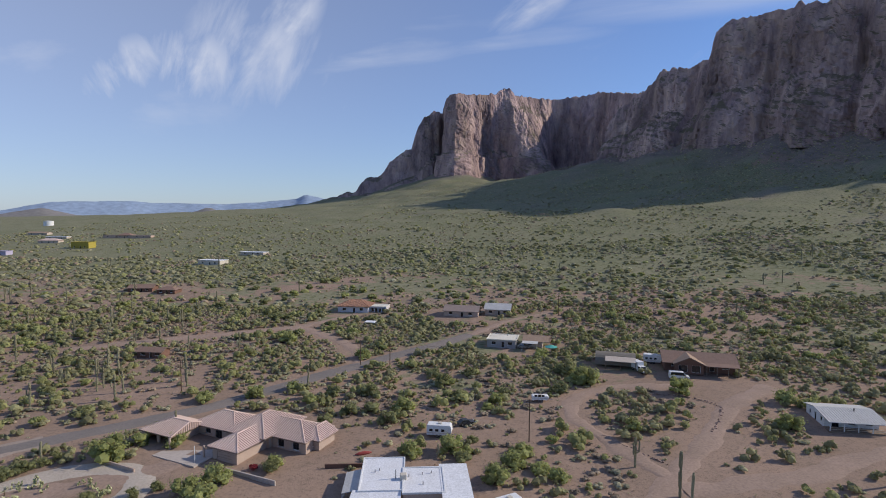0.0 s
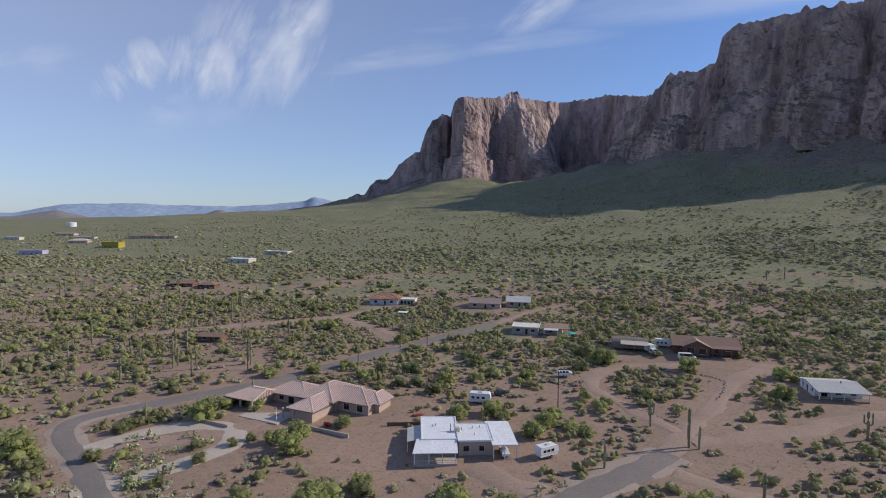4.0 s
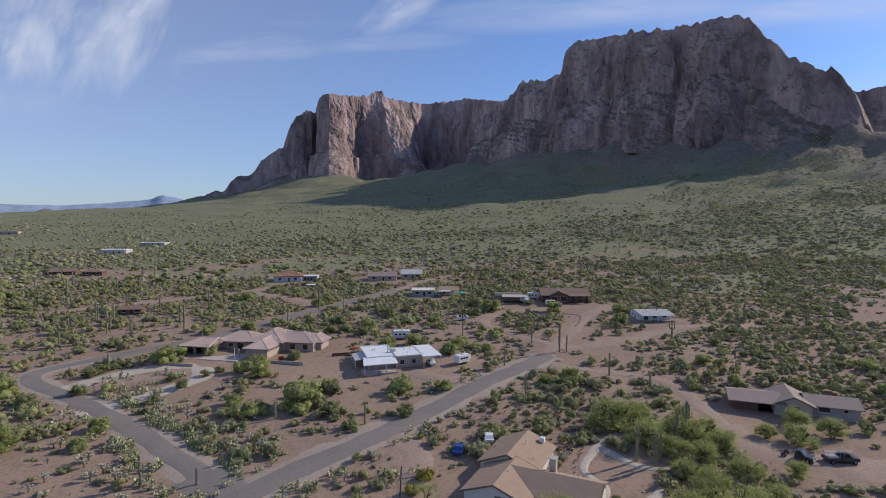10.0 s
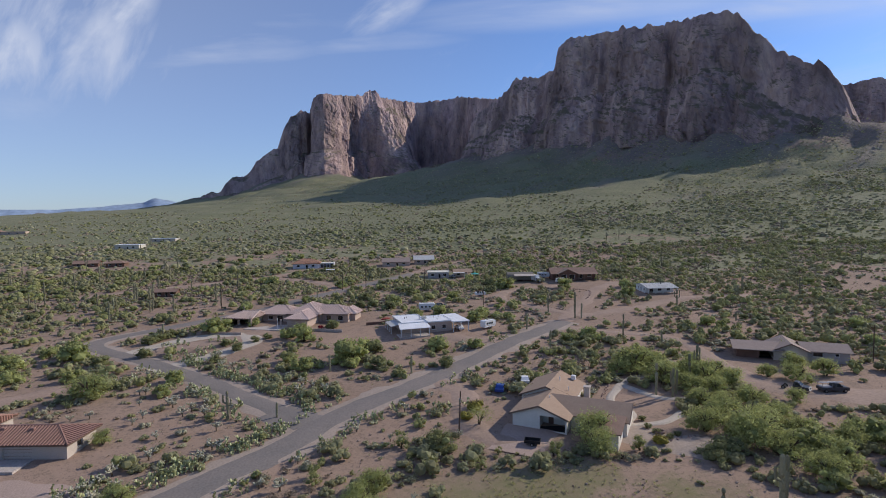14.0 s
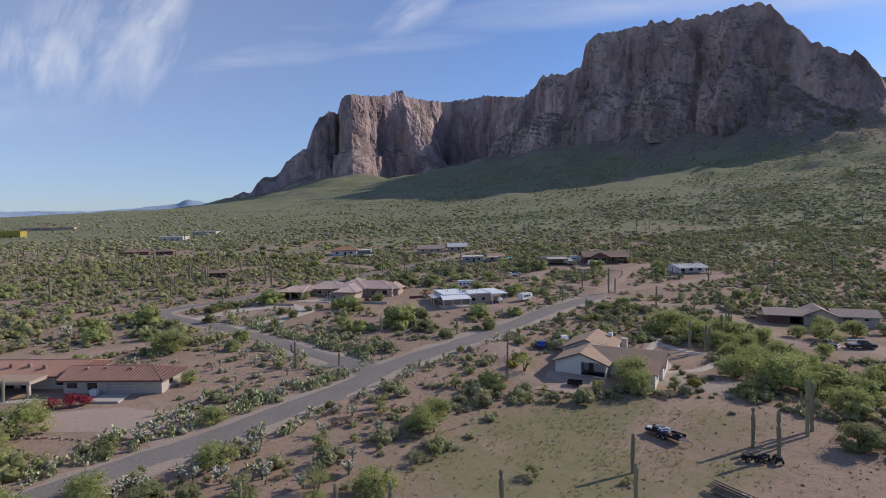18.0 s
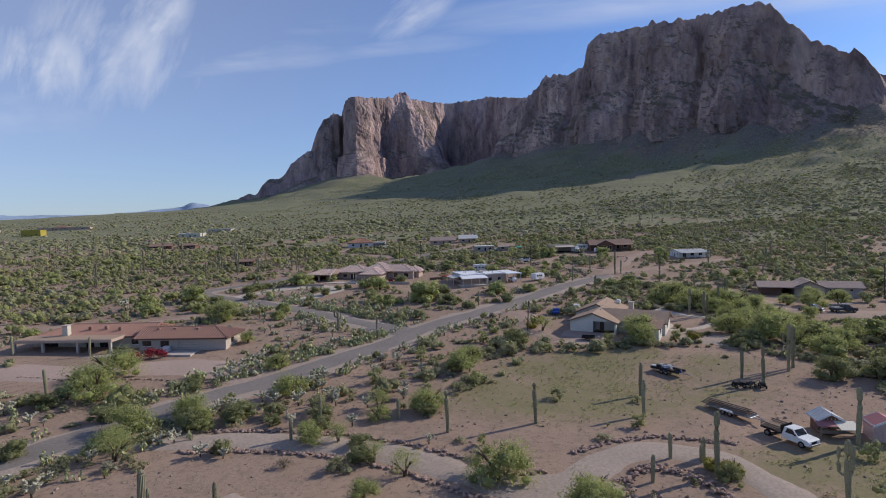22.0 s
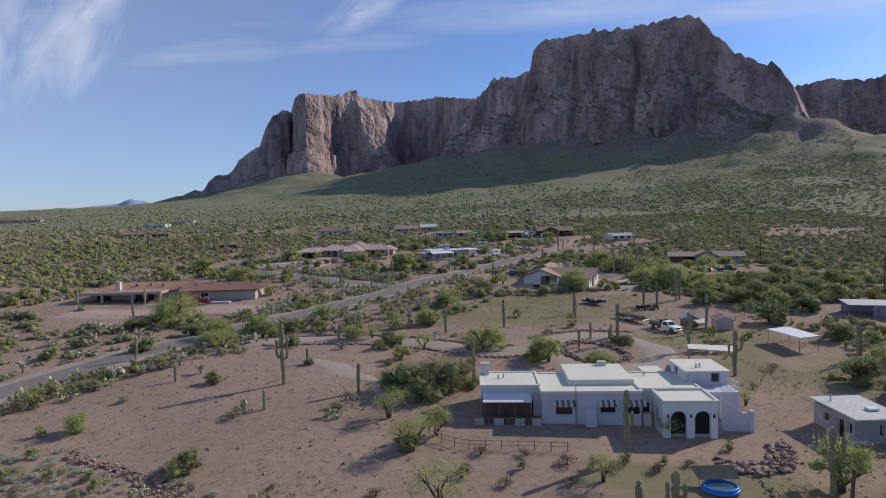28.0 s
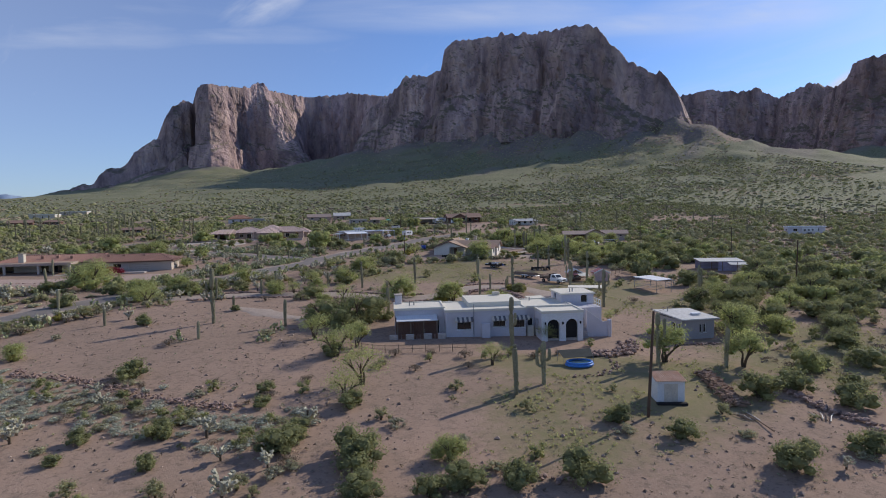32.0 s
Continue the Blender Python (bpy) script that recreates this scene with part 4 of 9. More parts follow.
# ---- builders ----
class Shape:
    """Collects solid pieces for one mesh."""

    def __init__(self):
        self.v, self.f = [], []

    def add(self, verts, faces):
        k = len(self.v)
        self.v += [tuple(q) for q in verts]
        self.f += [tuple(i + k for i in q) for q in faces]
        return self

    def box(self, x0, x1, y0, y1, z0, z1):
        return self.add([(x0, y0, z0), (x1, y0, z0), (x1, y1, z0), (x0, y1, z0), (x0, y0, z1), (x1, y0, z1), (x1, y1, z1), (x0, y1, z1)],
                        [(3, 2, 1, 0), (4, 5, 6, 7), (0, 1, 5, 4), (1, 2, 6, 5), (2, 3, 7, 6), (3, 0, 4, 7)])

    def chamfer(self, x0, x1, y0, y1, z0, z1, c=0.05):
        """A box whose upper and upright edges are cut back."""
        ring = lambda i, z: [(x0 + i, y0, z), (x1 - i, y0, z), (x1, y0 + i, z), (x1, y1 - i, z), (x1 - i, y1, z), (x0 + i, y1, z), (x0, y1 - i, z), (x0, y0 + i, z)]
        inner = [(x0 + c * 1.5, y0 + c, z1), (x1 - c * 1.5, y0 + c, z1), (x1 - c, y0 + c * 1.5, z1), (x1 - c, y1 - c * 1.5, z1), (x1 - c * 1.5, y1 - c, z1), (x0 + c * 1.5, y1 - c, z1), (x0 + c, y1 - c * 1.5, z1), (x0 + c, y0 + c * 1.5, z1)]
        return self.loft([ring(c, z0), ring(c, z1 - c), inner])

    def loft(self, rings_, caps=True):
        n = len(rings_[0])
        verts = [q for r in rings_ for q in r]
        faces = []
        for k in range(len(rings_) - 1):
            for i in range(n):
                j = (i + 1) % n
                faces.append((k * n + i, k * n + j, (k + 1) * n + j, (k + 1) * n + i))
        if caps:
            faces.append(tuple(reversed(range(n))))
            faces.append(tuple((len(rings_) - 1) * n + i for i in range(n)))
        return self.add(verts, faces)

    def rod(self, a, b, r0, r1=None, n=8):
        a, b = Vector(a), Vector(b)
        q = (b - a).to_track_quat("Z", "Y")
        ring = lambda p, r: [tuple(p + q @ Vector((r * math.cos(2 * math.pi * i / n), r * math.sin(2 * math.pi * i / n), 0))) for i in range(n)]
        return self.loft([ring(a, r0), ring(b, r0 if r1 is None else r1)])

    def tube(self, points, radii, n=8):
        rings_ = []
        for i, p in enumerate(points):
            d = Vector(points[min(i + 1, len(points) - 1)]) - Vector(points[max(i - 1, 0)])
            q = d.to_track_quat("Z", "Y")
            rings_.append([tuple(Vector(p) + q @ Vector((radii[i] * math.cos(2 * math.pi * j / n), radii[i] * math.sin(2 * math.pi * j / n), 0))) for j in range(n)])
        return self.loft(rings_)

    def slab(self, pts, th):
        """A sheet through three or four corners, with thickness downwards."""
        n = len(pts)
        low = [(x, y, z - th) for x, y, z in pts]
        return self.add(list(pts) + low, [tuple(range(n)), tuple(reversed(range(n, 2 * n)))] + [(i, n + i, n + (i + 1) % n, (i + 1) % n) for i in range(n)])

    def wedge(self, outline, y0, y1):
        """An outline in x and z, run from y0 to y1."""
        n = len(outline)
        return self.add([(x, y0, z) for x, z in outline] + [(x, y1, z) for x, z in outline],
                        [tuple(range(n)), tuple(reversed(range(n, 2 * n)))] + [(i, n + i, n + (i + 1) % n, (i + 1) % n) for i in range(n)])

    def mesh(self, name, mat, smooth=False):
        me = bpy.data.meshes.new(name)
        me.from_pydata(self.v, [], self.f)
        me.materials.append(mat)
        if smooth:
            me.polygons.foreach_set("use_smooth", [True] * len(me.polygons))
        me.validate()
        fix = bmesh.new()
        fix.from_mesh(me)
        bmesh.ops.recalc_face_normals(fix, faces=fix.faces)
        fix.to_mesh(me)
        fix.free()
        return me


def part(name, shape, mat, parent, label="", at=None, smooth=False):
    ob = new(name, shape.mesh(name, mat, smooth) if isinstance(shape, Shape) else shape)
    ob.parent = parent
    if at is not None:
        ob.matrix_basis = at
    return tagged(ob, label)


def thing(name, label, category, x, y, deg=0.0, z=None, group=""):
    ob = new(name)
    ob.empty_display_size = 0.3
    ob.matrix_basis = pose(x, y, ground_at(x, y) if z is None else z, 0, 0, deg)
    return tagged(ob, label, category, group)


def wall_shape(a, b, z0, z1, thick, holes=()):
    """A wall from a to b in plan, as one shell, with openings (from, to, bottom, top) cut through it."""
    (ax, ay), (bx, by) = a, b
    L = math.hypot(bx - ax, by - ay)
    ux, uy = (bx - ax) / L, (by - ay) / L
    H = z1 - z0
    us = sorted({0.0, round(L, 4)} | {round(min(L, max(0, q)), 4) for h in holes for q in h[:2]})
    vs = sorted({0.0, round(H, 4)} | {round(min(H, max(0, q)), 4) for h in holes for q in h[2:4]})
    nu, nv = len(us), len(vs)

    def solid(i, j):
        if not (0 <= i < nu - 1 and 0 <= j < nv - 1):
            return False
        cu, cv = (us[i] + us[i + 1]) / 2, (vs[j] + vs[j + 1]) / 2
        return not any(h[0] < cu < h[1] and h[2] < cv < h[3] for h in holes)
    ids, verts, faces = {}, [], []

    def at_(i, j, k):
        if (i, j, k) not in ids:
            ids[i, j, k] = len(verts)
            verts.append((ax + ux * us[i] - uy * thick * k, ay + uy * us[i] + ux * thick * k, z0 + vs[j]))
        return ids[i, j, k]
    for i in range(nu - 1):
        for j in range(nv - 1):
            if not solid(i, j):
                continue
            faces.append((at_(i, j, 0), at_(i + 1, j, 0), at_(i + 1, j + 1, 0), at_(i, j + 1, 0)))
            faces.append((at_(i, j + 1, 1), at_(i + 1, j + 1, 1), at_(i + 1, j, 1), at_(i, j, 1)))
            for di, dj, p, q in ((-1, 0, (i, j + 1), (i, j)), (1, 0, (i + 1, j), (i + 1, j + 1)), (0, -1, (i, j), (i + 1, j)), (0, 1, (i + 1, j + 1), (i, j + 1))):
                if not solid(i + di, j + dj):
                    faces.append((at_(*p, 0), at_(*p, 1), at_(*q, 1), at_(*q, 0)))
    return Shape().add(verts, faces)


def window_in(parent, a, b, z0, hole, thick, frame_mat, panes=2, door=False):
    """Frame and panes set into an opening of the wall from a to b."""
    (ax, ay), (bx, by) = a, b
    L = math.hypot(bx - ax, by - ay)
    m = Matrix.Translation((ax, ay, z0)) @ Matrix.Rotation(math.atan2(by - ay, bx - ax), 4, "Z")
    u0, u1, v0, v1 = hole
    f, d = 0.07, thick * 0.45
    s = Shape()
    s.box(u0, u1, d, d + 0.08, v0, v0 + f).box(u0, u1, d, d + 0.08, v1 - f, v1).box(u0, u0 + f, d, d + 0.08, v0 + f, v1 - f).box(u1 - f, u1, d, d + 0.08, v0 + f, v1 - f)
    w = part("door" if door else "window", s, frame_mat, parent, at=m)
    step = (u1 - u0 - 2 * f) / panes
    for k in range(panes):
        q = Shape().box(u0 + f + k * step + (0.02 if k else 0), u0 + f + (k + 1) * step - (0.02 if k < panes - 1 else 0), d + 0.03, d + 0.05, v0 + f, v1 - f)
        part("pane", q, M_GLASS, w)
    if not door:
        part("window_sill", Shape().box(u0 - 0.06, u1 + 0.06, -0.07, d, v0 - 0.07, v0), frame_mat, w)
    return w


def block(h, x0, x1, y0, y1, z1, mat, holes=None, z0=-0.6, thick=0.3, frame_mat=None, dark=True):
    """Four walls round a room of a house; holes: side letter to (from, to, bottom, top[, 'd'])."""
    holes = holes or {}
    corner = {"s": ((x0, y0), (x1, y0)), "e": ((x1, y0 + thick), (x1, y1 - thick)), "n": ((x1, y1), (x0, y1)), "w": ((x0, y1 - thick), (x0, y0 + thick))}
    for side, (a, b) in corner.items():
        hs = holes.get(side, [])
        part("wall", wall_shape(a, b, z0, z1, thick, [(q[0], q[1], q[2] - z0, q[3] - z0) for q in hs]), mat, h)
        for q in hs:
            if len(q) > 4 and q[4] == "o":
                continue
            if len(q) > 4 and q[4] == "g":
                m = Matrix.Translation((*a, 0)) @ Matrix.Rotation(math.atan2(b[1] - a[1], b[0] - a[0]), 4, "Z")
                gd = part("garage_door", Shape().box(q[0], q[1], thick * 0.5, thick * 0.5 + 0.06, q[2], q[3]), mat, h, at=m)
                for k in range(1, 4):
                    zz = q[2] + (q[3] - q[2]) * k / 4
                    part("door_seam", Shape().box(q[0] + 0.05, q[1] - 0.05, thick * 0.5 - 0.015, thick * 0.5 - 0.002, zz - 0.02, zz + 0.02), M_TRIM, gd)
                continue
            window_in(h, a, b, 0, q[:4], thick, frame_mat or M_WHITE, 1 if q[1] - q[0] < 1.3 else 2, len(q) > 4)
    if dark:
        part("floor", Shape().box(x0 + thick, x1 - thick, y0 + thick, y1 - thick, -0.1, 0.02), M_DARK, h)


def flat_roof(h, x0, x1, y0, y1, z, mat, trim_mat, parapet=0.18, over=0.15, vents=0, seed=0):
    r = part("roof", Shape().box(x0 - over, x1 + over, y0 - over, y1 + over, z, z + 0.2), mat, h)
    if parapet:
        s = Shape()
        a0, a1, b0, b1, t = x0 - over, x1 + over, y0 - over, y1 + over, 0.25
        s.box(a0, a1, b0, b0 + t, z + 0.2, z + 0.2 + parapet).box(a0, a1, b1 - t, b1, z + 0.2, z + 0.2 + parapet)
        s.box(a0, a0 + t, b0 + t, b1 - t, z + 0.2, z + 0.2 + parapet).box(a1 - t, a1, b0 + t, b1 - t, z + 0.2, z + 0.2 + parapet)
        part("parapet", s, trim_mat, r)
    rnd = random.Random(seed)
    for _ in range(vents):
        vx, vy = rnd.uniform(x0 + 1, x1 - 1), rnd.uniform(y0 + 1, y1 - 1)
        part("vent_pipe", Shape().rod((vx, vy, z + 0.15), (vx, vy, z + 0.7), 0.09), M_STEEL, r)
    return r


def gable_roof(h, x0, x1, y0, y1, z, rise, axis, mat, over=0.5, wall_mat=None, fascia=None, barrels=None):
    """Two slopes with a ridge along axis, gable walls beneath, boards at the edges."""
    th = 0.18
    fascia = fascia or M_TRIM
    if axis == "x":
        ym, X0, X1, e = (y0 + y1) / 2, x0 - over, x1 + over, rise / ((y1 - y0) / 2)
        lo = z - e * over
        A = [(X0, y0 - over, lo), (X1, y0 - over, lo), (X1, ym, z + rise), (X0, ym, z + rise)]
        B = [(X1, y1 + over, lo), (X0, y1 + over, lo), (X0, ym, z + rise), (X1, ym, z + rise)]
        gab = [Shape().add([(x, y0, z), (x, y1, z), (x, ym, z + rise - 0.05), (x + t, y0, z), (x + t, y1, z), (x + t, ym, z + rise - 0.05)], [(0, 1, 2), (5, 4, 3), (0, 3, 4, 1), (1, 4, 5, 2), (2, 5, 3, 0)]) for x, t in ((x0, 0.25), (x1 - 0.25, 0.25))]
        rake = []
        for x in (X0, X1 - 0.06):
            rake.append(Shape().slab([(x - 0.01, y0 - over, lo + 0.03), (x + 0.07, y0 - over, lo + 0.03), (x + 0.07, ym, z + rise + 0.03), (x - 0.01, ym, z + rise + 0.03)], 0.28))
            rake.append(Shape().slab([(x + 0.07, y1 + over, lo + 0.03), (x - 0.01, y1 + over, lo + 0.03), (x - 0.01, ym, z + rise + 0.03), (x + 0.07, ym, z + rise + 0.03)], 0.28))
    else:
        xm, Y0, Y1, e = (x0 + x1) / 2, y0 - over, y1 + over, rise / ((x1 - x0) / 2)
        lo = z - e * over
        A = [(x0 - over, Y1, lo), (x0 - over, Y0, lo), (xm, Y0, z + rise), (xm, Y1, z + rise)]
        B = [(x1 + over, Y0, lo), (x1 + over, Y1, lo), (xm, Y1, z + rise), (xm, Y0, z + rise)]
        gab = [Shape().wedge([(x0, z), (x1, z), (xm, z + rise - 0.05)], y, y + 0.25) for y in (y0, y1 - 0.25)]
        rake = []
        for y in (Y0, Y1 - 0.06):
            rake.append(Shape().slab([(x0 - over, y - 0.01, lo + 0.03), (xm, y - 0.01, z + rise + 0.03), (xm, y + 0.07, z + rise + 0.03), (x0 - over, y + 0.07, lo + 0.03)], 0.28))
            rake.append(Shape().slab([(xm, y - 0.01, z + rise + 0.03), (x1 + over, y - 0.01, lo + 0.03), (x1 + over, y + 0.07, lo + 0.03), (xm, y + 0.07, z + rise + 0.03)], 0.28))
    r = part("roof", Shape().slab(A, th).slab(B, th), mat, h)
    for q in rake:
        part("fascia", q, fascia, r)
    for g in gab:
        part("gable", g, wall_mat or M_STUCCO_TAN, h)
    if barrels:
        tagged(part("tiles", barrel_rows([A, B]), barrels, r), kind="stuff")
    return r


def barrel_rows(planes, pitch=0.55, lift=0.02):
    """Half-round tile rows up each roof plane (eave start, eave end, top end, top start; top corners may meet)."""
    s = Shape()
    for e0, e1, t1, t0 in planes:
        e0, e1, t1, t0 = map(Vector, (e0, e1, t1, t0))
        L = (e1 - e0).length
        along_ = (e1 - e0) / L
        upv = (t0 - e0) - along_ * (t0 - e0).dot(along_)
        H = upv.length
        if H < 0.2:
            continue
        upv /= H
        nrm = along_.cross(upv)
        if nrm.z < 0:
            nrm = -nrm
        a, b = (t0 - e0).dot(along_), (t1 - e0).dot(along_)
        n = max(2, int(L / pitch))
        for k in range(n):
            u = (k + 0.5) * L / n
            v = H
            if a > 0.05 and u < a:
                v = H * u / a
            if b < L - 0.05 and u > b:
                v = H * (L - u) / (L - b)
            if v < 0.3:
                continue
            w = L / n * 0.36
            ring = lambda vv: [tuple(e0 + along_ * (u + w * c) + upv * vv + nrm * (lift + hgt)) for c, hgt in ((-1, 0.0), (-0.55, 0.15), (0.55, 0.15), (1, 0.0))]
            s.loft([ring(-0.05), ring(v)])
    return s


def hip_roof(h, x0, x1, y0, y1, z, rise, mat, over=0.6, barrels=None, hips="wesn", ridge_axis=None):
    """Four slopes; a letter left out of hips makes that end a gable."""
    X0, X1, Y0, Y1 = x0 - over, x1 + over, y0 - over, y1 + over
    if (ridge_axis or ("x" if X1 - X0 >= Y1 - Y0 else "y")) == "x":
        w = (Y1 - Y0) / 2
        a = X0 + (w if "w" in hips else 0)
        b = X1 - (w if "e" in hips else 0)
        ym = (Y0 + Y1) / 2
        P, Q = (a, ym, z + rise), (b, ym, z + rise)
        planes = [((X0, Y0, z), (X1, Y0, z), Q, P), ((X1, Y1, z), (X0, Y1, z), P, Q)]
        ends = [((X1, Y0, z), (X1, Y1, z), Q, Q), ((X0, Y1, z), (X0, Y0, z), P, P)]
    else:
        w = (X1 - X0) / 2
        a = Y0 + (w if "s" in hips else 0)
        b = Y1 - (w if "n" in hips else 0)
        xm = (X0 + X1) / 2
        P, Q = (xm, a, z + rise), (xm, b, z + rise)
        planes = [((X1, Y0, z), (X1, Y1, z), Q, P), ((X0, Y1, z), (X0, Y0, z), P, Q)]
        ends = [((X0, Y0, z), (X1, Y0, z), P, P), ((X1, Y1, z), (X0, Y1, z), Q, Q)]
    s = Shape()
    for q in planes:
        s.slab(list(q), 0.14)
    for q in ends:
        s.slab(list(q[:3]), 0.14)
    r = part("roof", s, (M_TILE_BASE if barrels is M_TILE_RED else mat) if barrels else mat, h)
    for f0, f1, g0, g1 in ((X0, X1, Y0, Y0 + 0.05), (X0, X1, Y1 - 0.05, Y1), (X0, X0 + 0.05, Y0 + 0.05, Y1 - 0.05), (X1 - 0.05, X1, Y0 + 0.05, Y1 - 0.05)):
        part("fascia", Shape().box(f0, f1, g0, g1, z - 0.24, z - 0.02), M_TRIM, r)
    if barrels:
        tagged(part("tiles", barrel_rows(planes + ends), barrels, r), kind="stuff")
        for p, q in ((P, Q),) + tuple((c, (P if abs(c[0] - P[0]) + abs(c[1] - P[1]) < abs(c[0] - Q[0]) + abs(c[1] - Q[1]) else Q)) for c in ((X0, Y0, z), (X1, Y0, z), (X1, Y1, z), (X0, Y1, z))):
            if (Vector(p) - Vector(q)).length > 0.3:
                part("ridge_cap", Shape().rod((p[0], p[1], p[2] + 0.08), (q[0], q[1], q[2] + 0.08), 0.15, n=6), barrels, r)
    return r


def posts(h, spots, z1, r=0.08, mat=None, z0=-0.5):
    for x, y in spots:
        part("post", Shape().box(x - r, x + r, y - r, y + r, z0, z1), mat or M_WOOD, h)


def arch_wall(a, b, z0, z1, thick, arches):
    """A wall with round-headed openings (centre, half width, spring height)."""
    holes = [(c - w, c + w, 0.0, spring + w - z0) for c, w, spring in arches]
    s = wall_shape(a, b, z0, z1, thick, holes)
    (ax, ay), (bx, by) = a, b
    L = math.hypot(bx - ax, by - ay)
    ux, uy = (bx - ax) / L, (by - ay) / L
    nx, ny = -uy * thick, ux * thick
    for c, w, spring in arches:
        n = 12
        for k in range(n):
            t0, t1 = math.pi * k / n, math.pi * (k + 1) / n
            pts_ = [(c - w * math.cos(t0), spring + w * math.sin(t0)), (c - w * math.cos(t1), spring + w * math.sin(t1)), (c - w * math.cos(t1), spring + w), (c - w * math.cos(t0), spring + w)]
            f = [(ax + ux * u, ay + uy * u, v) for u, v in pts_]
            g = [(x + nx, y + ny, v) for x, y, v in f]
            s.add(f + g, [(0, 1, 2, 3), (7, 6, 5, 4), (0, 4, 5, 1), (1, 5, 6, 2), (2, 6, 7, 3), (3, 7, 4, 0)])
    return s


def awning(h, x0, x1, y, z):
    """A striped canvas awning over a window."""
    n = max(4, int((x1 - x0) / 0.28))
    w = (x1 - x0) / n
    a = None
    for k in range(n):
        s = Shape().slab([(x0 + k * w, y - 0.6, z - 0.42), (x0 + (k + 1) * w - 0.004, y - 0.6, z - 0.42), (x0 + (k + 1) * w - 0.004, y, z), (x0 + k * w, y, z)], 0.03)
        s.slab([(x0 + k * w, y - 0.62, z - 0.58), (x0 + (k + 1) * w - 0.004, y - 0.62, z - 0.58), (x0 + (k + 1) * w - 0.004, y - 0.60, z - 0.42), (x0 + k * w, y - 0.60, z - 0.42)], 0.02)
        o = part("awning" if a is None else "stripe", s, M_AWNING if k % 2 else M_CREAM, h if a is None else a)
        a = a or o


# ---- houses ----
def adobe_ranch():
    """The long low whitewashed house with an arched porch and a square tower room."""
    h = thing("house", "long white stucco ranch house with flat cream roofs and arched porch", "house", -51.5, -60.5, -20.5, -3.5)
    W, R = M_STUCCO_WHITE, M_ROOF_CREAM
    block(h, -0.8, 6.1, 3.7, 9.3, 3.7, W, {"s": [(1.0, 2.2, 0.2, 2.2, "d"), (3.0, 4.4, 1.0, 2.1), (5.2, 6.2, 0.1, 2.2, "d")]})
    flat_roof(h, -0.8, 6.1, 3.7, 9.3, 3.7, R, R, 0.12, 0.12, 2, 3)
    block(h, 6.1, 17.2, 1.6, 9.0, 3.55, W, {"s": [(1.5, 3.5, 1.1, 2.3), (6.5, 8.3, 1.3, 2.2), (9.4, 11.0, 1.1, 2.3)]})
    flat_roof(h, 6.1, 17.2, 1.6, 9.0, 3.58, R, R, 0.12, 0.12, 3, 5)
    part("roof", Shape().box(9.6, 17.1, 4.2, 11.2, 3.7, 4.4), R, h, "raised cream roof deck")
    block(h, 9.7, 16.9, 9.0, 11.1, 3.7, W)
    block(h, 17.2, 24.0, 2.4, 9.0, 3.6, W, {"s": [(0.4, 1.2, 1.0, 2.3)]})
    flat_roof(h, 17.2, 24.0, 2.4, 9.0, 3.62, R, R, 0.12, 0.1, 1, 8)
    part("roof", Shape().box(19.6, 22.2, 9.1, 11.8, 3.5, 3.9), R, h)
    block(h, 19.8, 22.0, 9.0, 11.6, 3.5, W)
    # porch with two arches
    part("arched_wall", arch_wall((18.6, -1.6), (24.2, -1.6), -0.6, 3.5, 0.4, [(1.55, 0.82, 1.85), (4.05, 0.82, 1.85)]), M_WHITE, h, "white porch wall with two round arches")
    part("wall", wall_shape((18.6, 2.4), (18.6, -1.2), -0.6, 3.5, 0.35, [(1.2, 2.2, 1.5, 3.0)]), W, h)
    part("wall", wall_shape((24.2, -1.2), (24.2, 2.4), -0.6, 3.5, 0.35), W, h)
    for x in (20.15, 22.65):
        part("screen_door", Shape().box(x - 0.9, x + 0.9, -1.14, -1.08, 0.05, 2.75), M_DARK, h, "dark wrought iron screen door")
    part("porch_floor", Shape().box(19.0, 23.8, -1.2, 2.4, -0.4, 0.05), M_CONCRETE, h)
    flat_roof(h, 18.6, 24.2, -1.6, 2.4, 3.5, R, R, 0.14, 0.1)
    for x in (19.0, 21.4, 23.8):
        part("wall_lamp", Shape().chamfer(x - 0.09, x + 0.09, -1.78, -1.62, 2.0, 2.35, 0.03), M_DARK, h)
    # tower room, outside stair and yard wall
    block(h, 23.4, 28.2, 5.2, 10.3, 4.9, W, {"s": [(2.9, 3.9, 3.65, 4.8, "d")], "w": [(1.0, 2.0, 3.9, 4.7)]})
    flat_roof(h, 23.4, 28.2, 5.2, 10.3, 4.9, R, R, 0.0, 0.2, 2, 4)
    part("terrace", Shape().box(24.2, 28.3, 2.4, 5.2, -0.6, 3.4), W, h)
    for k in range(9):
        part("step", Shape().box(24.25, 25.4, 2.35 - 0.3 * (k + 1), 2.35 - 0.3 * k, -0.6, 3.2 - 0.36 * (k + 1)), M_STUCCO_GREY, h, "grey stucco outside step")
    part("stair_wall", Shape().wedge([(25.4, -0.6), (28.6, -0.6), (28.6, 1.7), (27.6, 1.75), (25.4, 3.4)], 0.4, 0.65), W, h)
    part("stair_cap", Shape().slab([(25.35, 0.35, 3.5), (27.6, 0.35, 1.85), (27.6, 0.7, 1.85), (25.35, 0.7, 3.5)], 0.1), M_WHITE, h)
    part("pillar", Shape().chamfer(28.4, 28.9, 0.2, 0.75, -0.6, 2.0, 0.06), W, h)
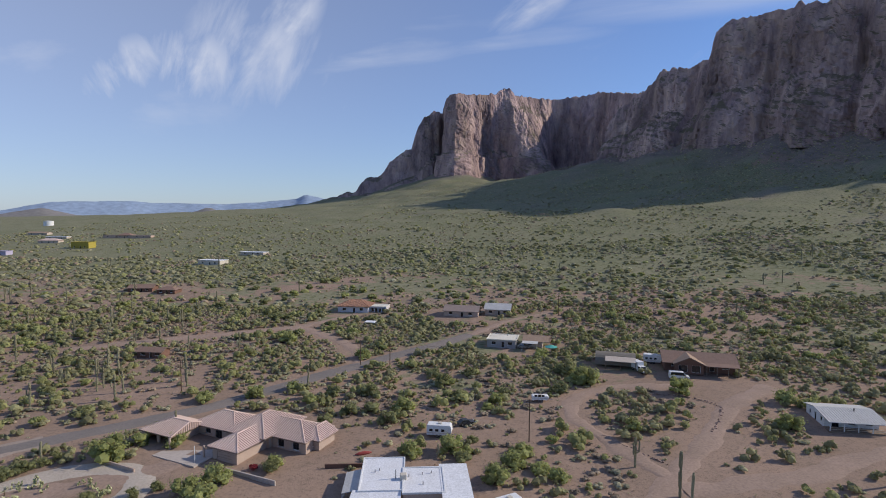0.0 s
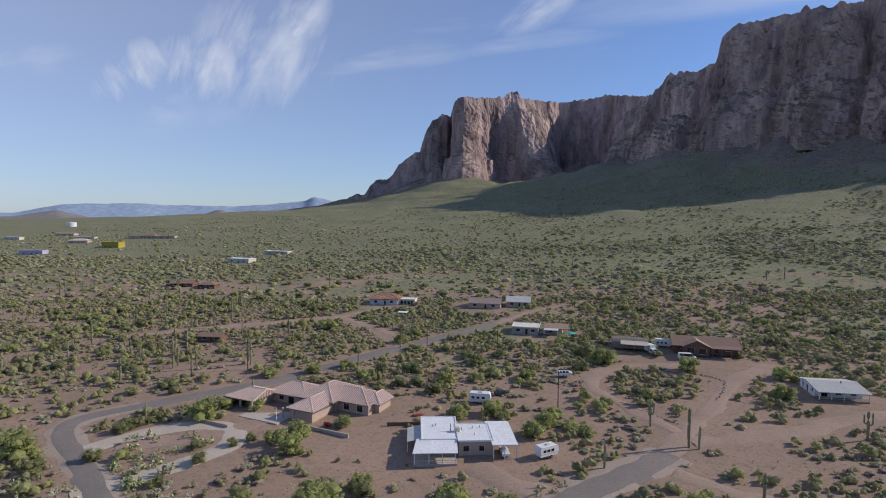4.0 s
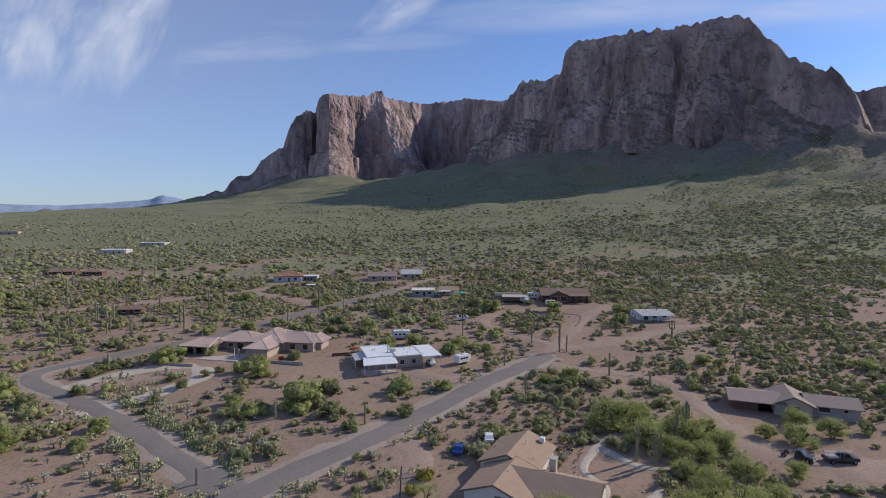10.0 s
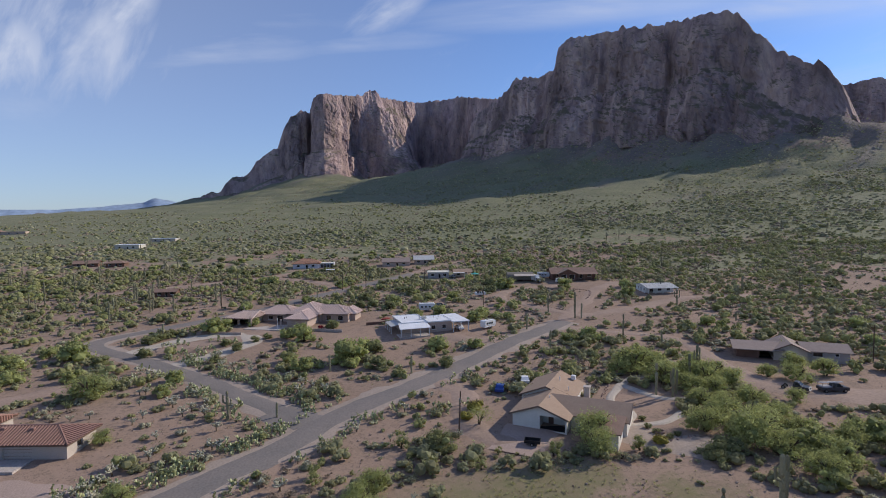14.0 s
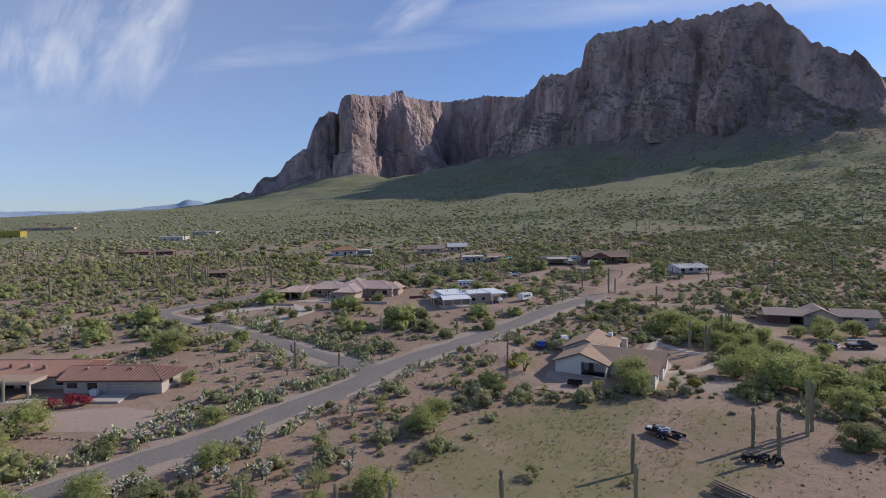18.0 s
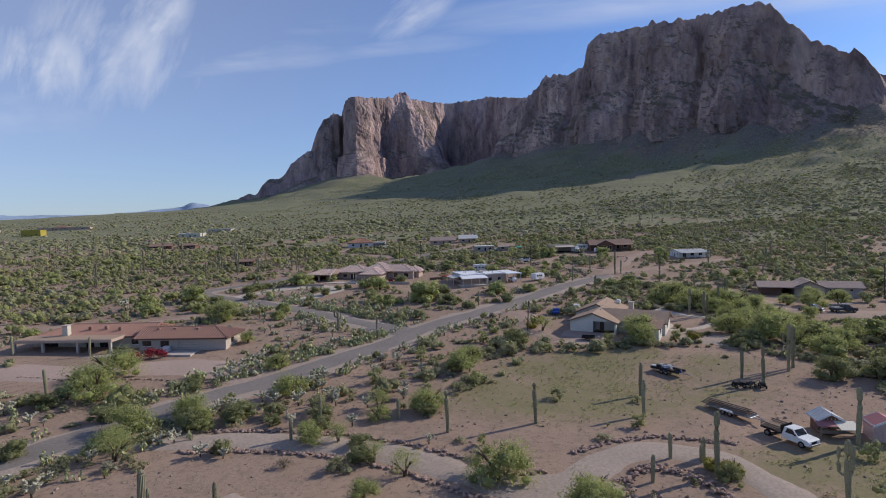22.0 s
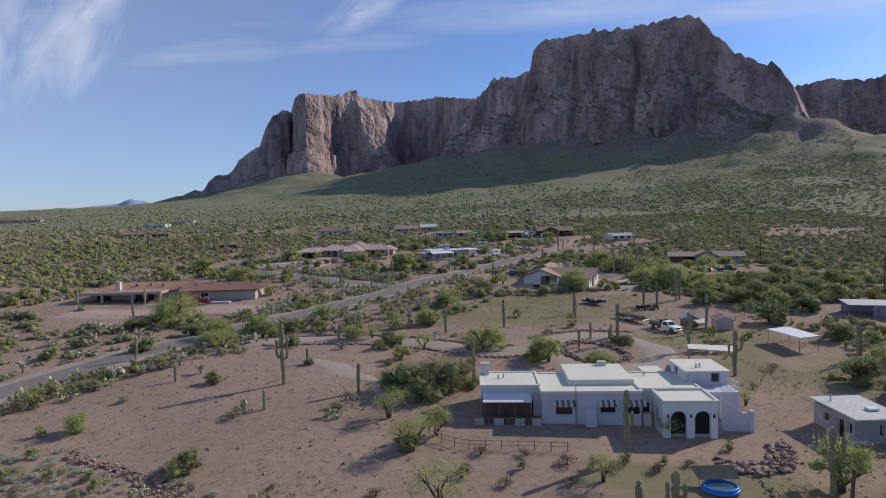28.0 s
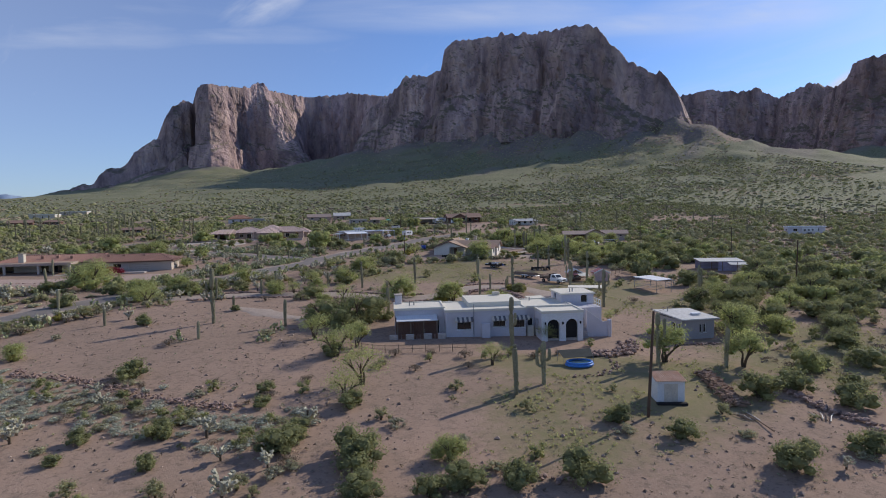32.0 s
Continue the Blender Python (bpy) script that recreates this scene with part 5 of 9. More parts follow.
    rail = Shape().box(28.2, 28.28, 2.45, 5.1, 4.3, 4.38).box(28.2, 28.28, 2.45, 5.1, 3.75, 3.8)
    for k in range(4):
        rail.box(28.2, 28.28, 2.45 + 0.86 * k, 2.53 + 0.86 * k, 3.4, 4.3)
    part("railing", rail, M_WHITE, h, "white terrace railing")
    # veranda on the west end
    part("veranda_roof", Shape().slab([(-0.6, 1.9, 2.55), (5.0, 1.9, 2.55), (5.0, 3.7, 3.0), (-0.6, 3.7, 3.0)], 0.08), M_WHITE, h, "white sheet veranda roof")
    for x0, x1 in ((-0.75, 0.4), (0.42, 1.7), (1.72, 3.3), (3.32, 4.95)):
        part("veranda_wall", Shape().box(x0, x1, 3.55, 3.63, 0.0, 2.75), M_BROWN_SIDING, h, "dark brown timber veranda wall")
    for k in range(14):
        part("paling", Shape().box(-1.4 + 0.5 * k, -1.05 + 0.5 * k, 1.2, 1.24, -0.4, 0.95), M_BROWN_SIDING, h)
    posts(h, [(-0.5, 2.0), (1.3, 2.0), (3.1, 2.0), (4.9, 2.0)], 2.5, 0.07)
    part("veranda_floor", Shape().box(-0.8, 6.0, 1.8, 3.7, -0.5, 0.1), M_CONCRETE, h)
    for x in (-1.6, 0.6, 3.0, 4.9):
        part("low_wall", Shape().chamfer(x, x + 1.1, 0.8, 1.15, -0.6, 0.95, 0.08), M_CONCRETE, h)
    part("chimney", Shape().chamfer(-0.7, 0.3, 8.2, 9.2, 3.7, 5.2, 0.06), W, h)
    part("chimney_cap", Shape().box(-0.8, 0.4, 8.1, 9.3, 5.2, 5.32), M_CONCRETE, h)
    for x0, x1 in ((7.3, 9.8), (12.4, 14.6), (15.5, 17.6)):
        awning(h, x0, x1, 1.55, 2.85)
    part("air_unit", Shape().chamfer(17.4, 18.3, 1.4, 2.2, -0.2, 1.3, 0.06), M_CREAM, h, "cream evaporative cooler")
    part("cooler", Shape().chamfer(14.2, 15.3, 10.2, 11.0, 4.4, 4.9, 0.06), M_CREAM, h, "white rooftop cooler")
    part("annex", Shape().chamfer(10.9, 12.1, 0.9, 1.6, -0.6, 2.0, 0.05), M_STUCCO_WHITE, h)
    part("drain_pipe", Shape().rod((9.9, 1.5, -0.3), (9.9, 1.5, 4.6), 0.05), M_STEEL, h)


def stucco_cabin():
    """The small grey building with a low mono-pitch roof east of the ranch."""
    h = thing("guest_house", "small grey stucco guest house with pale sheet roof", "house", -17.6, -76.2, -14, -4.1)
    block(h, 0.2, 5.2, 0.2, 6.0, 2.6, M_STUCCO_GREY, {"s": [(2.75, 3.2, 0.8, 2.0), (3.35, 3.8, 0.8, 2.0)], "w": [(1.2, 2.0, 1.1, 2.0), (3.2, 4.1, 0.0, 2.1, "d"), (4.6, 5.2, 1.0, 2.1)]})
    part("roof", Shape().slab([(-0.05, -0.35, 2.85), (5.6, -0.35, 2.8), (5.6, 6.2, 3.1), (-0.2, 6.3, 3.15)], 0.16), M_METAL_ROOF, h, "pale sheet metal roof")
    part("skylight", Shape().chamfer(3.0, 4.2, 1.6, 2.4, 3.0, 3.2, 0.05), M_WHITE, h)
    part("vent_pipe", Shape().rod((1.2, 4.8, 3.0), (1.2, 4.8, 3.7), 0.07), M_STEEL, h)
    part("garden_arch", Shape().tube([(-1.6 + 0.5 * math.cos(math.pi * k / 8), 1.0, 0.9 + 0.8 * math.sin(math.pi * k / 8)) for k in range(9)], [0.05] * 9, 6), M_WHITE, h)


def tan_house():
    h = thing("house", "tan shingle roofed house with white gable wall among shade trees", "house", -6.4, 25.2, -40, 0.9)
    W, R = M_STUCCO_CREAM, M_ROOF_TAN
    block(h, 0, 9.6, 0, 10, 2.6, W, {"s": [(4.9, 9.3, 0.0, 2.5, "o")], "w": [(3, 4.6, 1, 2.1)]})
    gable_roof(h, 0, 9.6, 0, 10, 2.6, 1.75, "y", R, 0.55, W)
    part("carport_recess", Shape().box(4.6, 9.3, 3.4, 3.6, 0, 2.55).box(4.5, 4.65, 0.3, 3.4, 0, 2.55), W, h)
    part("door", Shape().box(5.6, 6.5, 3.32, 3.39, 0.05, 2.05), M_BROWN_SIDING, h)
    block(h, -1.4, 8.2, 10, 21, 2.75, W, {"w": [(2, 4, 1, 2.2), (6, 8, 1, 2.2)]})
    gable_roof(h, -1.4, 8.2, 10.0, 21, 2.75, 1.95, "y", R, 0.5, W)
    block(h, 9.6, 19.0, 3.0, 11.5, 2.6, W, {"e": [(2, 4, 0.9, 2.1)], "s": [(2.0, 4.5, 0.1, 2.2, "d"), (6, 7.4, 0.9, 2.1)]})
    gable_roof(h, 5.5, 19.0, 3.0, 11.5, 2.6, 1.7, "x", R, 0.55, W)
    block(h, 15.2, 18.4, -2.6, 3.0, 2.3, W, {"e": [(1.5, 3.6, 0.8, 2.0)]})
    part("roof", Shape().slab([(14.8, -3.1, 2.35), (18.9, -3.1, 2.35), (18.9, 3.2, 3.2), (14.8, 3.2, 3.2)], 0.18), M_ROOF_BROWN, h, "brown shingle lean-to roof")
    part("chimney", Shape().chamfer(10.6, 11.6, 9.5, 10.6, 3.0, 5.4, 0.05), M_STUCCO_TAN, h)
    part("chimney_cap", Shape().box(10.45, 11.75, 9.35, 10.75, 5.4, 5.52), M_CONCRETE, h)
    part("skylight", Shape().chamfer(6.0, 6.9, 19.4, 20.3, 3.6, 4.4, 0.1), M_WHITE, h)
    for x, y, z in ((5.4, 5.0, 4.1), (4.6, 16.0, 4.5), (7.0, 13.0, 3.6)):
        part("vent_pipe", Shape().rod((x, y, z - 0.4), (x, y, z + 0.5), 0.08), M_WHITE, h)


def tile_house():
    """The long low terracotta roofed house by the road."""
    h = thing("house", "long tan house with terracotta barrel tile roof beside gravel yard", "house", -78.4, 32.2, -15, 0.35)
    W = M_STUCCO_TAN
    block(h, -19.3, -0.8, 1.4, 8.8, 2.55, W, {"s": [(0.5, 2.6, 0.9, 2.1), (4.4, 6.4, 0.6, 2.1), (8.2, 12.9, 0.0, 2.2, "g")], "e": [(2.2, 3.6, 0.9, 2.0)]})
    hip_roof(h, -19.3, -0.8, 1.4, 8.8, 2.6, 1.6, M_TILE_BASE, 0.7, M_TILE_RED, "e")
    block(h, -44, -19.3, 3.5, 14, 2.6, W, {"s": [(1.6, 5.4, 0.0, 2.15, "d"), (11.5, 13.4, 0.0, 2.1, "d"), (14.5, 16.5, 0.0, 2.1, "d"), (21.5, 23.2, 0.9, 2.1)]})
    hip_roof(h, -44, -19.3, 3.5, 14, 2.75, 1.7, M_TILE_BASE, 0.5, M_TILE_RED, "w")
    part("patio_roof", Shape().box(-45.0, -23.5, -1.2, 4.2, 2.45, 3.0), M_STUCCO_PINK, h, "flat tan stucco patio canopy")
    part("patio_roof_top", Shape().box(-44.7, -23.8, -0.9, 4.0, 3.0, 3.06), M_ROOF_TAN, h)
    for x in (-44.6, -38.5, -31.0, -24.0):
        part("column", Shape().chamfer(x - 0.25, x + 0.25, -1.1, -0.6, -0.5, 2.45, 0.05), W, h)
    part("patio", Shape().box(-46, -22, -4.0, 3.5, -0.5, 0.08), M_CONCRETE, h, "shaded concrete patio")
    part("ramp", Shape().box(-11.5, -6.0, -3.2, 1.3, -0.4, 0.14), M_CONCRETE, h, "pale concrete garage apron")
    part("chimney", Shape().chamfer(-37.2, -36.0, 3.0, 4.2, 2.7, 5.2, 0.06), M_CREAM, h, "cream stucco chimney")
    part("chimney_cap", Shape().box(-37.35, -35.85, 2.85, 4.35, 5.2, 5.32), M_CONCRETE, h)
    for x, y, z in ((-33, 6.0, 4.2), (-29.5, 6.2, 4.25), (-26, 5.6, 4.1), (-16.5, 4.0, 4.0), (-13, 4.2, 4.0), (-8, 4.0, 4.0)):
        part("roof_vent", Shape().chamfer(x - 0.35, x + 0.35, y - 0.3, y + 0.3, z - 0.5, z + 0.25, 0.08), M_TILE_RED, h)
    part("air_unit", Shape().chamfer(-13.6, -12.3, 0.2, 1.2, -0.1, 1.1, 0.06), M_WHITE, h)


def pink_tile_house():
    """The large house with many faded pink hips north of the road."""
    h = thing("house", "large house with overlapping faded pink tile hip roofs", "house", -50, 111, -25, 4.7)
    W, T = M_STUCCO_PINK, M_TILE_PINK
    block(h, -17.5, -9.0, 1.8, 10.0, 2.5, W, {"s": [(1.0, 3.8, 0, 2.1, "o"), (4.6, 7.4, 0, 2.1, "o")]})
    hip_roof(h, -17.5, -9.0, 1.8, 10.0, 2.5, 1.7, T, 0.8, T, "wsn")
    block(h, -9.0, 1.0, 9.0, 17.5, 2.7, W, {"s": [(2, 3.6, 0.9, 2.1), (5, 7, 0, 2.2, "d")]})
    hip_roof(h, -9.8, 1.6, 9.0, 17.5, 2.7, 2.2, T, 0.8, T, "wesn")
    block(h, 0.5, 10.5, 10.0, 21.0, 3.0, W, {"s": [(1, 2.4, 0.9, 2.2)]})
    hip_roof(h, 0.5, 10.5, 8.5, 21.0, 3.0, 2.7, T, 0.8, T, "wesn", "y")
    block(h, 3.2, 9.8, 1.6, 10.0, 2.6, W, {"s": [(1.2, 5.2, 0.0, 2.2, "g")], "w": [(3, 4.2, 0.9, 2.1)]})
    hip_roof(h, 3.2, 9.8, 1.8, 13.0, 2.6, 1.8, T, 0.8, T, "wes", "y")
    block(h, 10.5, 19.5, 11.0, 20.0, 2.7, W, {"s": [(1.5, 3.2, 0.5, 2.2), (5.5, 7.2, 0.5, 2.2)], "e": [(2, 4, 0.9, 2.1)]})
    hip_roof(h, 9.5, 19.0, 11.2, 20.0, 2.7, 2.2, T, 0.8, T, "esn")
    block(h, 16.0, 21.0, 13.5, 19.0, 2.4, W, {"s": [(1.4, 3.4, 0.5, 2.1)]})
    hip_roof(h, 15.6, 21.0, 13.5, 19.0, 2.45, 1.6, T, 0.6, T, "es")
    part("courtyard", Shape().box(-9.0, 3.0, -3.0, 9.0, -0.5, 0.08), M_CONCRETE, h, "pale paved entrance court")
    for x, y in ((-8.4, 0.8), (1.4, 1.0)):
        part("column", Shape().chamfer(x - 0.2, x + 0.2, y - 0.2, y + 0.2, -0.5, 2.5, 0.05), W, h)
    part("garden_wall", Shape().box(-16, -6, -9.3, -9.0, -0.9, 0.45), W, h)
    part("garden_wall", Shape().box(9.5, 22, -1.2, -0.9, -0.9, 0.3), M_CONCRETE, h)
    part("flag_pole", Shape().rod((1.6, -1.5, -0.3), (1.6, -1.5, 3.4), 0.06), M_WHITE, h)


def white_mobile_home():
    h = thing("house", "single storey house with bright white coated flat roofs", "house", -15, 88, 3, 4.0)
    W, R = M_STUCCO_PINK, M_ROOF_WHITE
    block(h, 1.6, 9.2, 4.8, 17.5, 3.0, W, {"w": [(2, 4, 1, 2.1), (7, 9, 1, 2.1)]})
    flat_roof(h, 1.6, 9.2, 4.8, 17.5, 3.0, R, M_WHITE, 0.14, 0.25, 2, 3)
    block(h, 9.2, 16.4, 3.6, 13.0, 3.0, W, {"s": [(0.9, 2.2, 0.9, 2.1), (4.2, 5.4, 0.9, 2.1)]})
    flat_roof(h, 9.2, 16.4, 3.6, 13.0, 3.05, R, M_WHITE, 0.14, 0.2, 4, 6)
    part("cooler", Shape().chamfer(8.6, 9.8, 8.2, 9.3, 3.2, 4.2, 0.08), M_CREAM, h, "white rooftop evaporative cooler")
    part("flue", Shape().rod((7.8, 9.0, 3.0), (7.8, 9.0, 4.9), 0.1), M_STEEL, h)
    part("carport_roof", Shape().box(15.9, 21.2, 1.2, 14.4, 3.05, 3.3), R, h, "white flat carport roof")
    posts(h, [(16.2, 1.5), (18.5, 1.5), (20.9, 1.5), (20.9, 8), (20.9, 14)], 3.05, 0.09, M_WHITE)
    part("porch_roof", Shape().slab([(-0.4, -0.6, 2.5), (8.7, -0.6, 2.5), (8.9, 5.2, 3.15), (0.4, 5.2, 3.15)], 0.12), R, h, "white sloping porch roof")
    posts(h, [(0.0, -0.3), (2.9, -0.3), (5.6, -0.3), (8.3, -0.3)], 2.4, 0.08, M_WHITE)
    part("porch_floor", Shape().box(-0.2, 8.6, -0.4, 4.8, -0.6, 0.15), M_CONCRETE, h)
    part("porch_rail", Shape().box(-0.2, 8.5, -0.36, -0.3, 0.85, 0.93).box(-0.2, 8.5, -0.36, -0.3, 0.45, 0.5), M_CREAM, h)
    part("sun_room", Shape().slab([(-1.6, 6.0, 2.2), (1.6, 6.0, 2.8), (1.6, 14.0, 2.8), (-1.6, 14.0, 2.2)], 0.12), M_METAL_ROOF, h, "grey sheet side porch roof")
    posts(h, [(-1.5, 6.2), (-1.5, 9), (-1.5, 11.5), (-1.5, 13.8)], 2.1, 0.08, M_WHITE)
    part("garden_wall", Shape().box(-6.5, 4.5, 19.2, 19.5, -0.6, 1.4), M_BROWN_SIDING, h)


def ranch_gable_house():
    h = thing("house", "low tan house with grey shingle gables beside dirt yard", "house", 60, 45, -35, 2.2)
    W, R = M_STUCCO_TAN, M_ROOF_GREY
    block(h, 0, 9, 4.0, 12.0, 2.5, M_BROWN_SIDING, {"s": [(5, 8, 0, 2.1, "o")]})
    gable_roof(h, -0.5, 9.5, 3.0, 12.0, 2.5, 1.1, "x", R, 0.6, W)
    block(h, 8.0, 15.0, 3.4, 13.0, 2.6, W, {"s": [(2.4, 4.8, 1.0, 2.0)]})
    gable_roof(h, 8.0, 15.0, 3.4, 13.0, 2.6, 1.6, "y", R, 0.7, W)
    block(h, 15.0, 24.0, 5.0, 12.5, 2.5, M_STUCCO_GREY, {"s": [(1.5, 3.6, 0.9, 2.0), (6.0, 6.9, 1.2, 1.9)]})
    gable_roof(h, 14.6, 24.0, 5.0, 12.5, 2.5, 1.2, "x", R, 0.6, M_STUCCO_GREY)


def metal_roof_house():
    h = thing("house", "pale blue-grey house with broad metal roof and porch", "house", 87, 122, -10, 6.8)
    block(h, 1.6, 13.0, 2.4, 11.0, 2.6, M_WHITE, {"w": [(1.2, 2.0, 0.9, 2.0), (3.6, 4.6, 0, 2.1, "d"), (6.4, 7.4, 1, 2.0)], "s": [(1.6, 3.2, 0, 2.1, "d"), (5, 6.6, 0.8, 2.1), (8.6, 10.2, 0.8, 2.1)]})
    r = part("roof", Shape().slab([(1.1, -0.8, 2.3), (13.6, -0.8, 2.3), (13.6, 6.6, 3.5), (1.1, 6.6, 3.5)], 0.12).slab([(13.6, 11.6, 2.7), (1.1, 11.6, 2.7), (1.1, 6.6, 3.5), (13.6, 6.6, 3.5)], 0.12), M_METAL_ROOF, h, "pale ribbed metal roof")
    ribs = Shape()
    for k in range(21):
        ribs.slab([(1.1 + 0.6 * k, -0.8, 2.35), (1.16 + 0.6 * k, -0.8, 2.35), (1.16 + 0.6 * k, 6.6, 3.55), (1.1 + 0.6 * k, 6.6, 3.55)], 0.06)
    part("roof_rib", ribs, M_METAL_ROOF, r)
    for x in (1.6, 12.75):
        part("gable", Shape().add([(x, 2.4, 2.58), (x, 11.0, 2.58), (x, 6.6, 3.36), (x + 0.25, 2.4, 2.58), (x + 0.25, 11.0, 2.58), (x + 0.25, 6.6, 3.36)], [(0, 1, 2), (5, 4, 3), (0, 3, 4, 1), (1, 4, 5, 2), (2, 5, 3, 0)]), M_WHITE, h)
    posts(h, [(1.5 + 2.9 * k, -0.5) for k in range(5)], 2.2, 0.08, M_WHITE)
    part("deck", Shape().box(1.4, 13.2, -0.7, 2.4, -0.6, 0.2), M_WOOD, h)
    for k in range(2):
        part("porch_rail", Shape().box(1.5, 13.1, -0.56, -0.5, 0.55 + 0.4 * k, 0.62 + 0.4 * k), M_CREAM, h)
    part("vent_pipe", Shape().rod((9, 5.0, 3.0), (9, 5.0, 3.9), 0.12), M_DARK, h)


def brown_ranch():
    h = thing("house", "brown timber house with dark shingle roof and front gable", "house", 66, 159.5, -15, 9.2)
    W, R = M_BROWN_SIDING, M_ROOF_BROWN
    block(h, 1.0, 20.5, 5.0, 13.5, 2.7, W, {"s": [(2, 4, 0.9, 2.1), (12.5, 14.0, 0, 2.1, "d"), (16, 18, 0.9, 2.1)], "e": [(2.5, 4.2, 0.9, 2.1)]})
    gable_roof(h, 1.0, 20.5, 4.0, 14.5, 2.7, 2.0, "x", R, 0.9, M_STUCCO_PINK)
    gable_roof(h, 3.5, 11.5, 1.8, 9.5, 2.7, 1.9, "y", M_ROOF_TAN, 0.5, W)
    block(h, 3.6, 11.4, 2.0, 5.0, 2.7, W, {"s": [(1, 3.4, 0, 2.1, "d"), (4.6, 7.0, 0, 2.1, "d")]})
    part("porch_roof", Shape().slab([(11.8, 1.6, 2.3), (21.0, 1.6, 2.3), (21.0, 5.0, 2.9), (11.8, 5.0, 2.9)], 0.14), R, h)
    posts(h, [(12.2, 1.9), (15.0, 1.9), (18.0, 1.9), (20.7, 1.9)], 2.25, 0.1)


def round_roof_hut():
    h = thing("workshop", "long olive-grey curved metal workshop shed", "shed", 48.5, 168.5, -17, 9.0)
    s = Shape()
    arc = [(4.2 * -math.cos(math.pi * k / 10), 3.1 * math.sin(math.pi * k / 10) ** 0.8 if 0 < k < 10 else 0.0) for k in range(11)]
    rings_ = [[(x, 5 + c, z) for c, z in arc] for x in (0, 6, 12)]
    s.loft(rings_)
    part("shell", s, material("olive_sheet_metal", (0.22, 0.19, 0.15), 0.6, (0.17, 0.15, 0.12), 0.5), h)
    part("lean_to_roof", Shape().slab([(3.0, -2.0, 2.0), (12.0, -2.0, 2.0), (12.0, 1.8, 2.6), (3.0, 1.8, 2.6)], 0.1), M_STUCCO_TAN, h, "tan sheet lean-to roof")
    posts(h, [(3.2, -1.8), (7.5, -1.8), (11.8, -1.8)], 1.95)


def simple_house(label, x, y, deg, w, d, hgt, wall, roof, kind="flat", rise=1.4, barrels=None, name="house", category="house", z=None):
    h = thing(name, label, category, x, y, deg, z)
    block(h, 0, w, 0, d, hgt, wall, {"s": [(w * 0.15, w * 0.15 + 1.6, 0.9, 2.1), (w * 0.5, w * 0.5 + 1.1, 0.0, 2.1, "d"), (w * 0.72, w * 0.72 + 1.6, 0.9, 2.1)], "w": [(d * 0.35, d * 0.35 + 1.4, 0.9, 2.0)]}, z0=-1.0)
    if kind == "flat":
        flat_roof(h, 0, w, 0, d, hgt, roof, roof, 0.15, 0.3, 1, int(x * 7) % 50)
    elif kind == "gable":
        gable_roof(h, 0, w, 0, d, hgt, rise, "x", roof, 0.5, wall)
    else:
        hip_roof(h, 0, w, 0, d, hgt, rise, roof, 0.6, barrels)
    return h


adobe_ranch()
stucco_cabin()
tan_house()
tile_house()
pink_tile_house()
white_mobile_home()
ranch_gable_house()
metal_roof_house()
brown_ranch()
round_roof_hut()

# farther houses along the lanes
red = simple_house("white house with orange tile hip roof among shrubs", -46, 249, -8, 14, 10, 2.8, M_STUCCO_WHITE, M_TILE_ORANGE, "hip", 2.4, M_TILE_ORANGE)
block(red, 14, 22, 2, 9, 2.5, M_STUCCO_WHITE, {"s": [(1 + 1.7 * k, 2.2 + 1.7 * k, 0.2, 2.1, "o") for k in range(4)]})
flat_roof(red, 14, 22, 2, 9, 2.5, M_ROOF_CREAM, M_ROOF_CREAM, 0.1)
simple_house("tan house with brown gable roof among trees", 2, 238, -12, 15, 9, 2.7, M_STUCCO_PINK, M_ROOF_GREY, "gable", 1.8)
simple_house("pink gabled house with pale blue metal roof", 20, 239, -12, 11, 9, 2.8, M_STUCCO_PINK, M_METAL_ROOF, "gable", 1.9)
aqua = simple_house("flat roofed grey house with white edged carport", 17, 192, -14, 10, 9, 2.6, M_STUCCO_GREY, M_ROOF_CREAM, "flat")
block(aqua, 12.5, 19, 2.5, 10, 2.6, M_STUCCO_TAN, {"s": [(1.5, 3.0, 0.9, 2.1)]})
gable_roof(aqua, 12.5, 21, 2.5, 10, 2.6, 1.2, "x", M_ROOF_TAN, 0.5, M_STUCCO_TAN)
part("carport_roof", Shape().box(12.2, 17.6, -1.8, 2.3, 2.35, 2.5), M_METAL_ROOF, aqua, "pale flat carport roof")
posts(aqua, [(12.4, -1.6), (17.4, -1.6)], 2.35, 0.07, M_WHITE)
simple_house("cream block building with pale flat roof on the far slope", -181, 414, -16, 19, 10, 3.2, M_CREAM, M_ROOF_WHITE, "flat", name="outbuilding", category="building")
simple_house("low house with pale green metal roof on the far slope", -168, 466, -16, 22, 8, 2.6, M_STUCCO_TAN, M_ROOF_WHITE, "flat")
simple_house("far lilac painted house with flat roof", -396, 478, 5, 20, 9, 4.0, M_STUCCO_LILAC, M_STUCCO_LILAC, "flat")
simple_house("far ochre yellow two storey house", -355, 533, -5, 18, 10, 6.0, M_OCHRE, M_OCHRE, "flat")
far_ = simple_house("far brown desert house with low hip roof", -374, 642, 0, 16, 12, 3.2, M_STUCCO_PINK, M_ROOF_BROWN, "hip", 2.8)
block(far_, -16, -1, 0, 8, 3.0, M_STUCCO_PINK, {"s": [(4, 6, 0.9, 2.1)]})
flat_roof(far_, -16, -1, 0, 8, 3.0, M_STUCCO_PINK, M_STUCCO_PINK, 0.2)
block(far_, 17, 40, -2, 7, 3.0, M_STUCCO_PINK, {"s": [(6, 8, 0.9, 2.1), (14, 16, 0.9, 2.1)]})
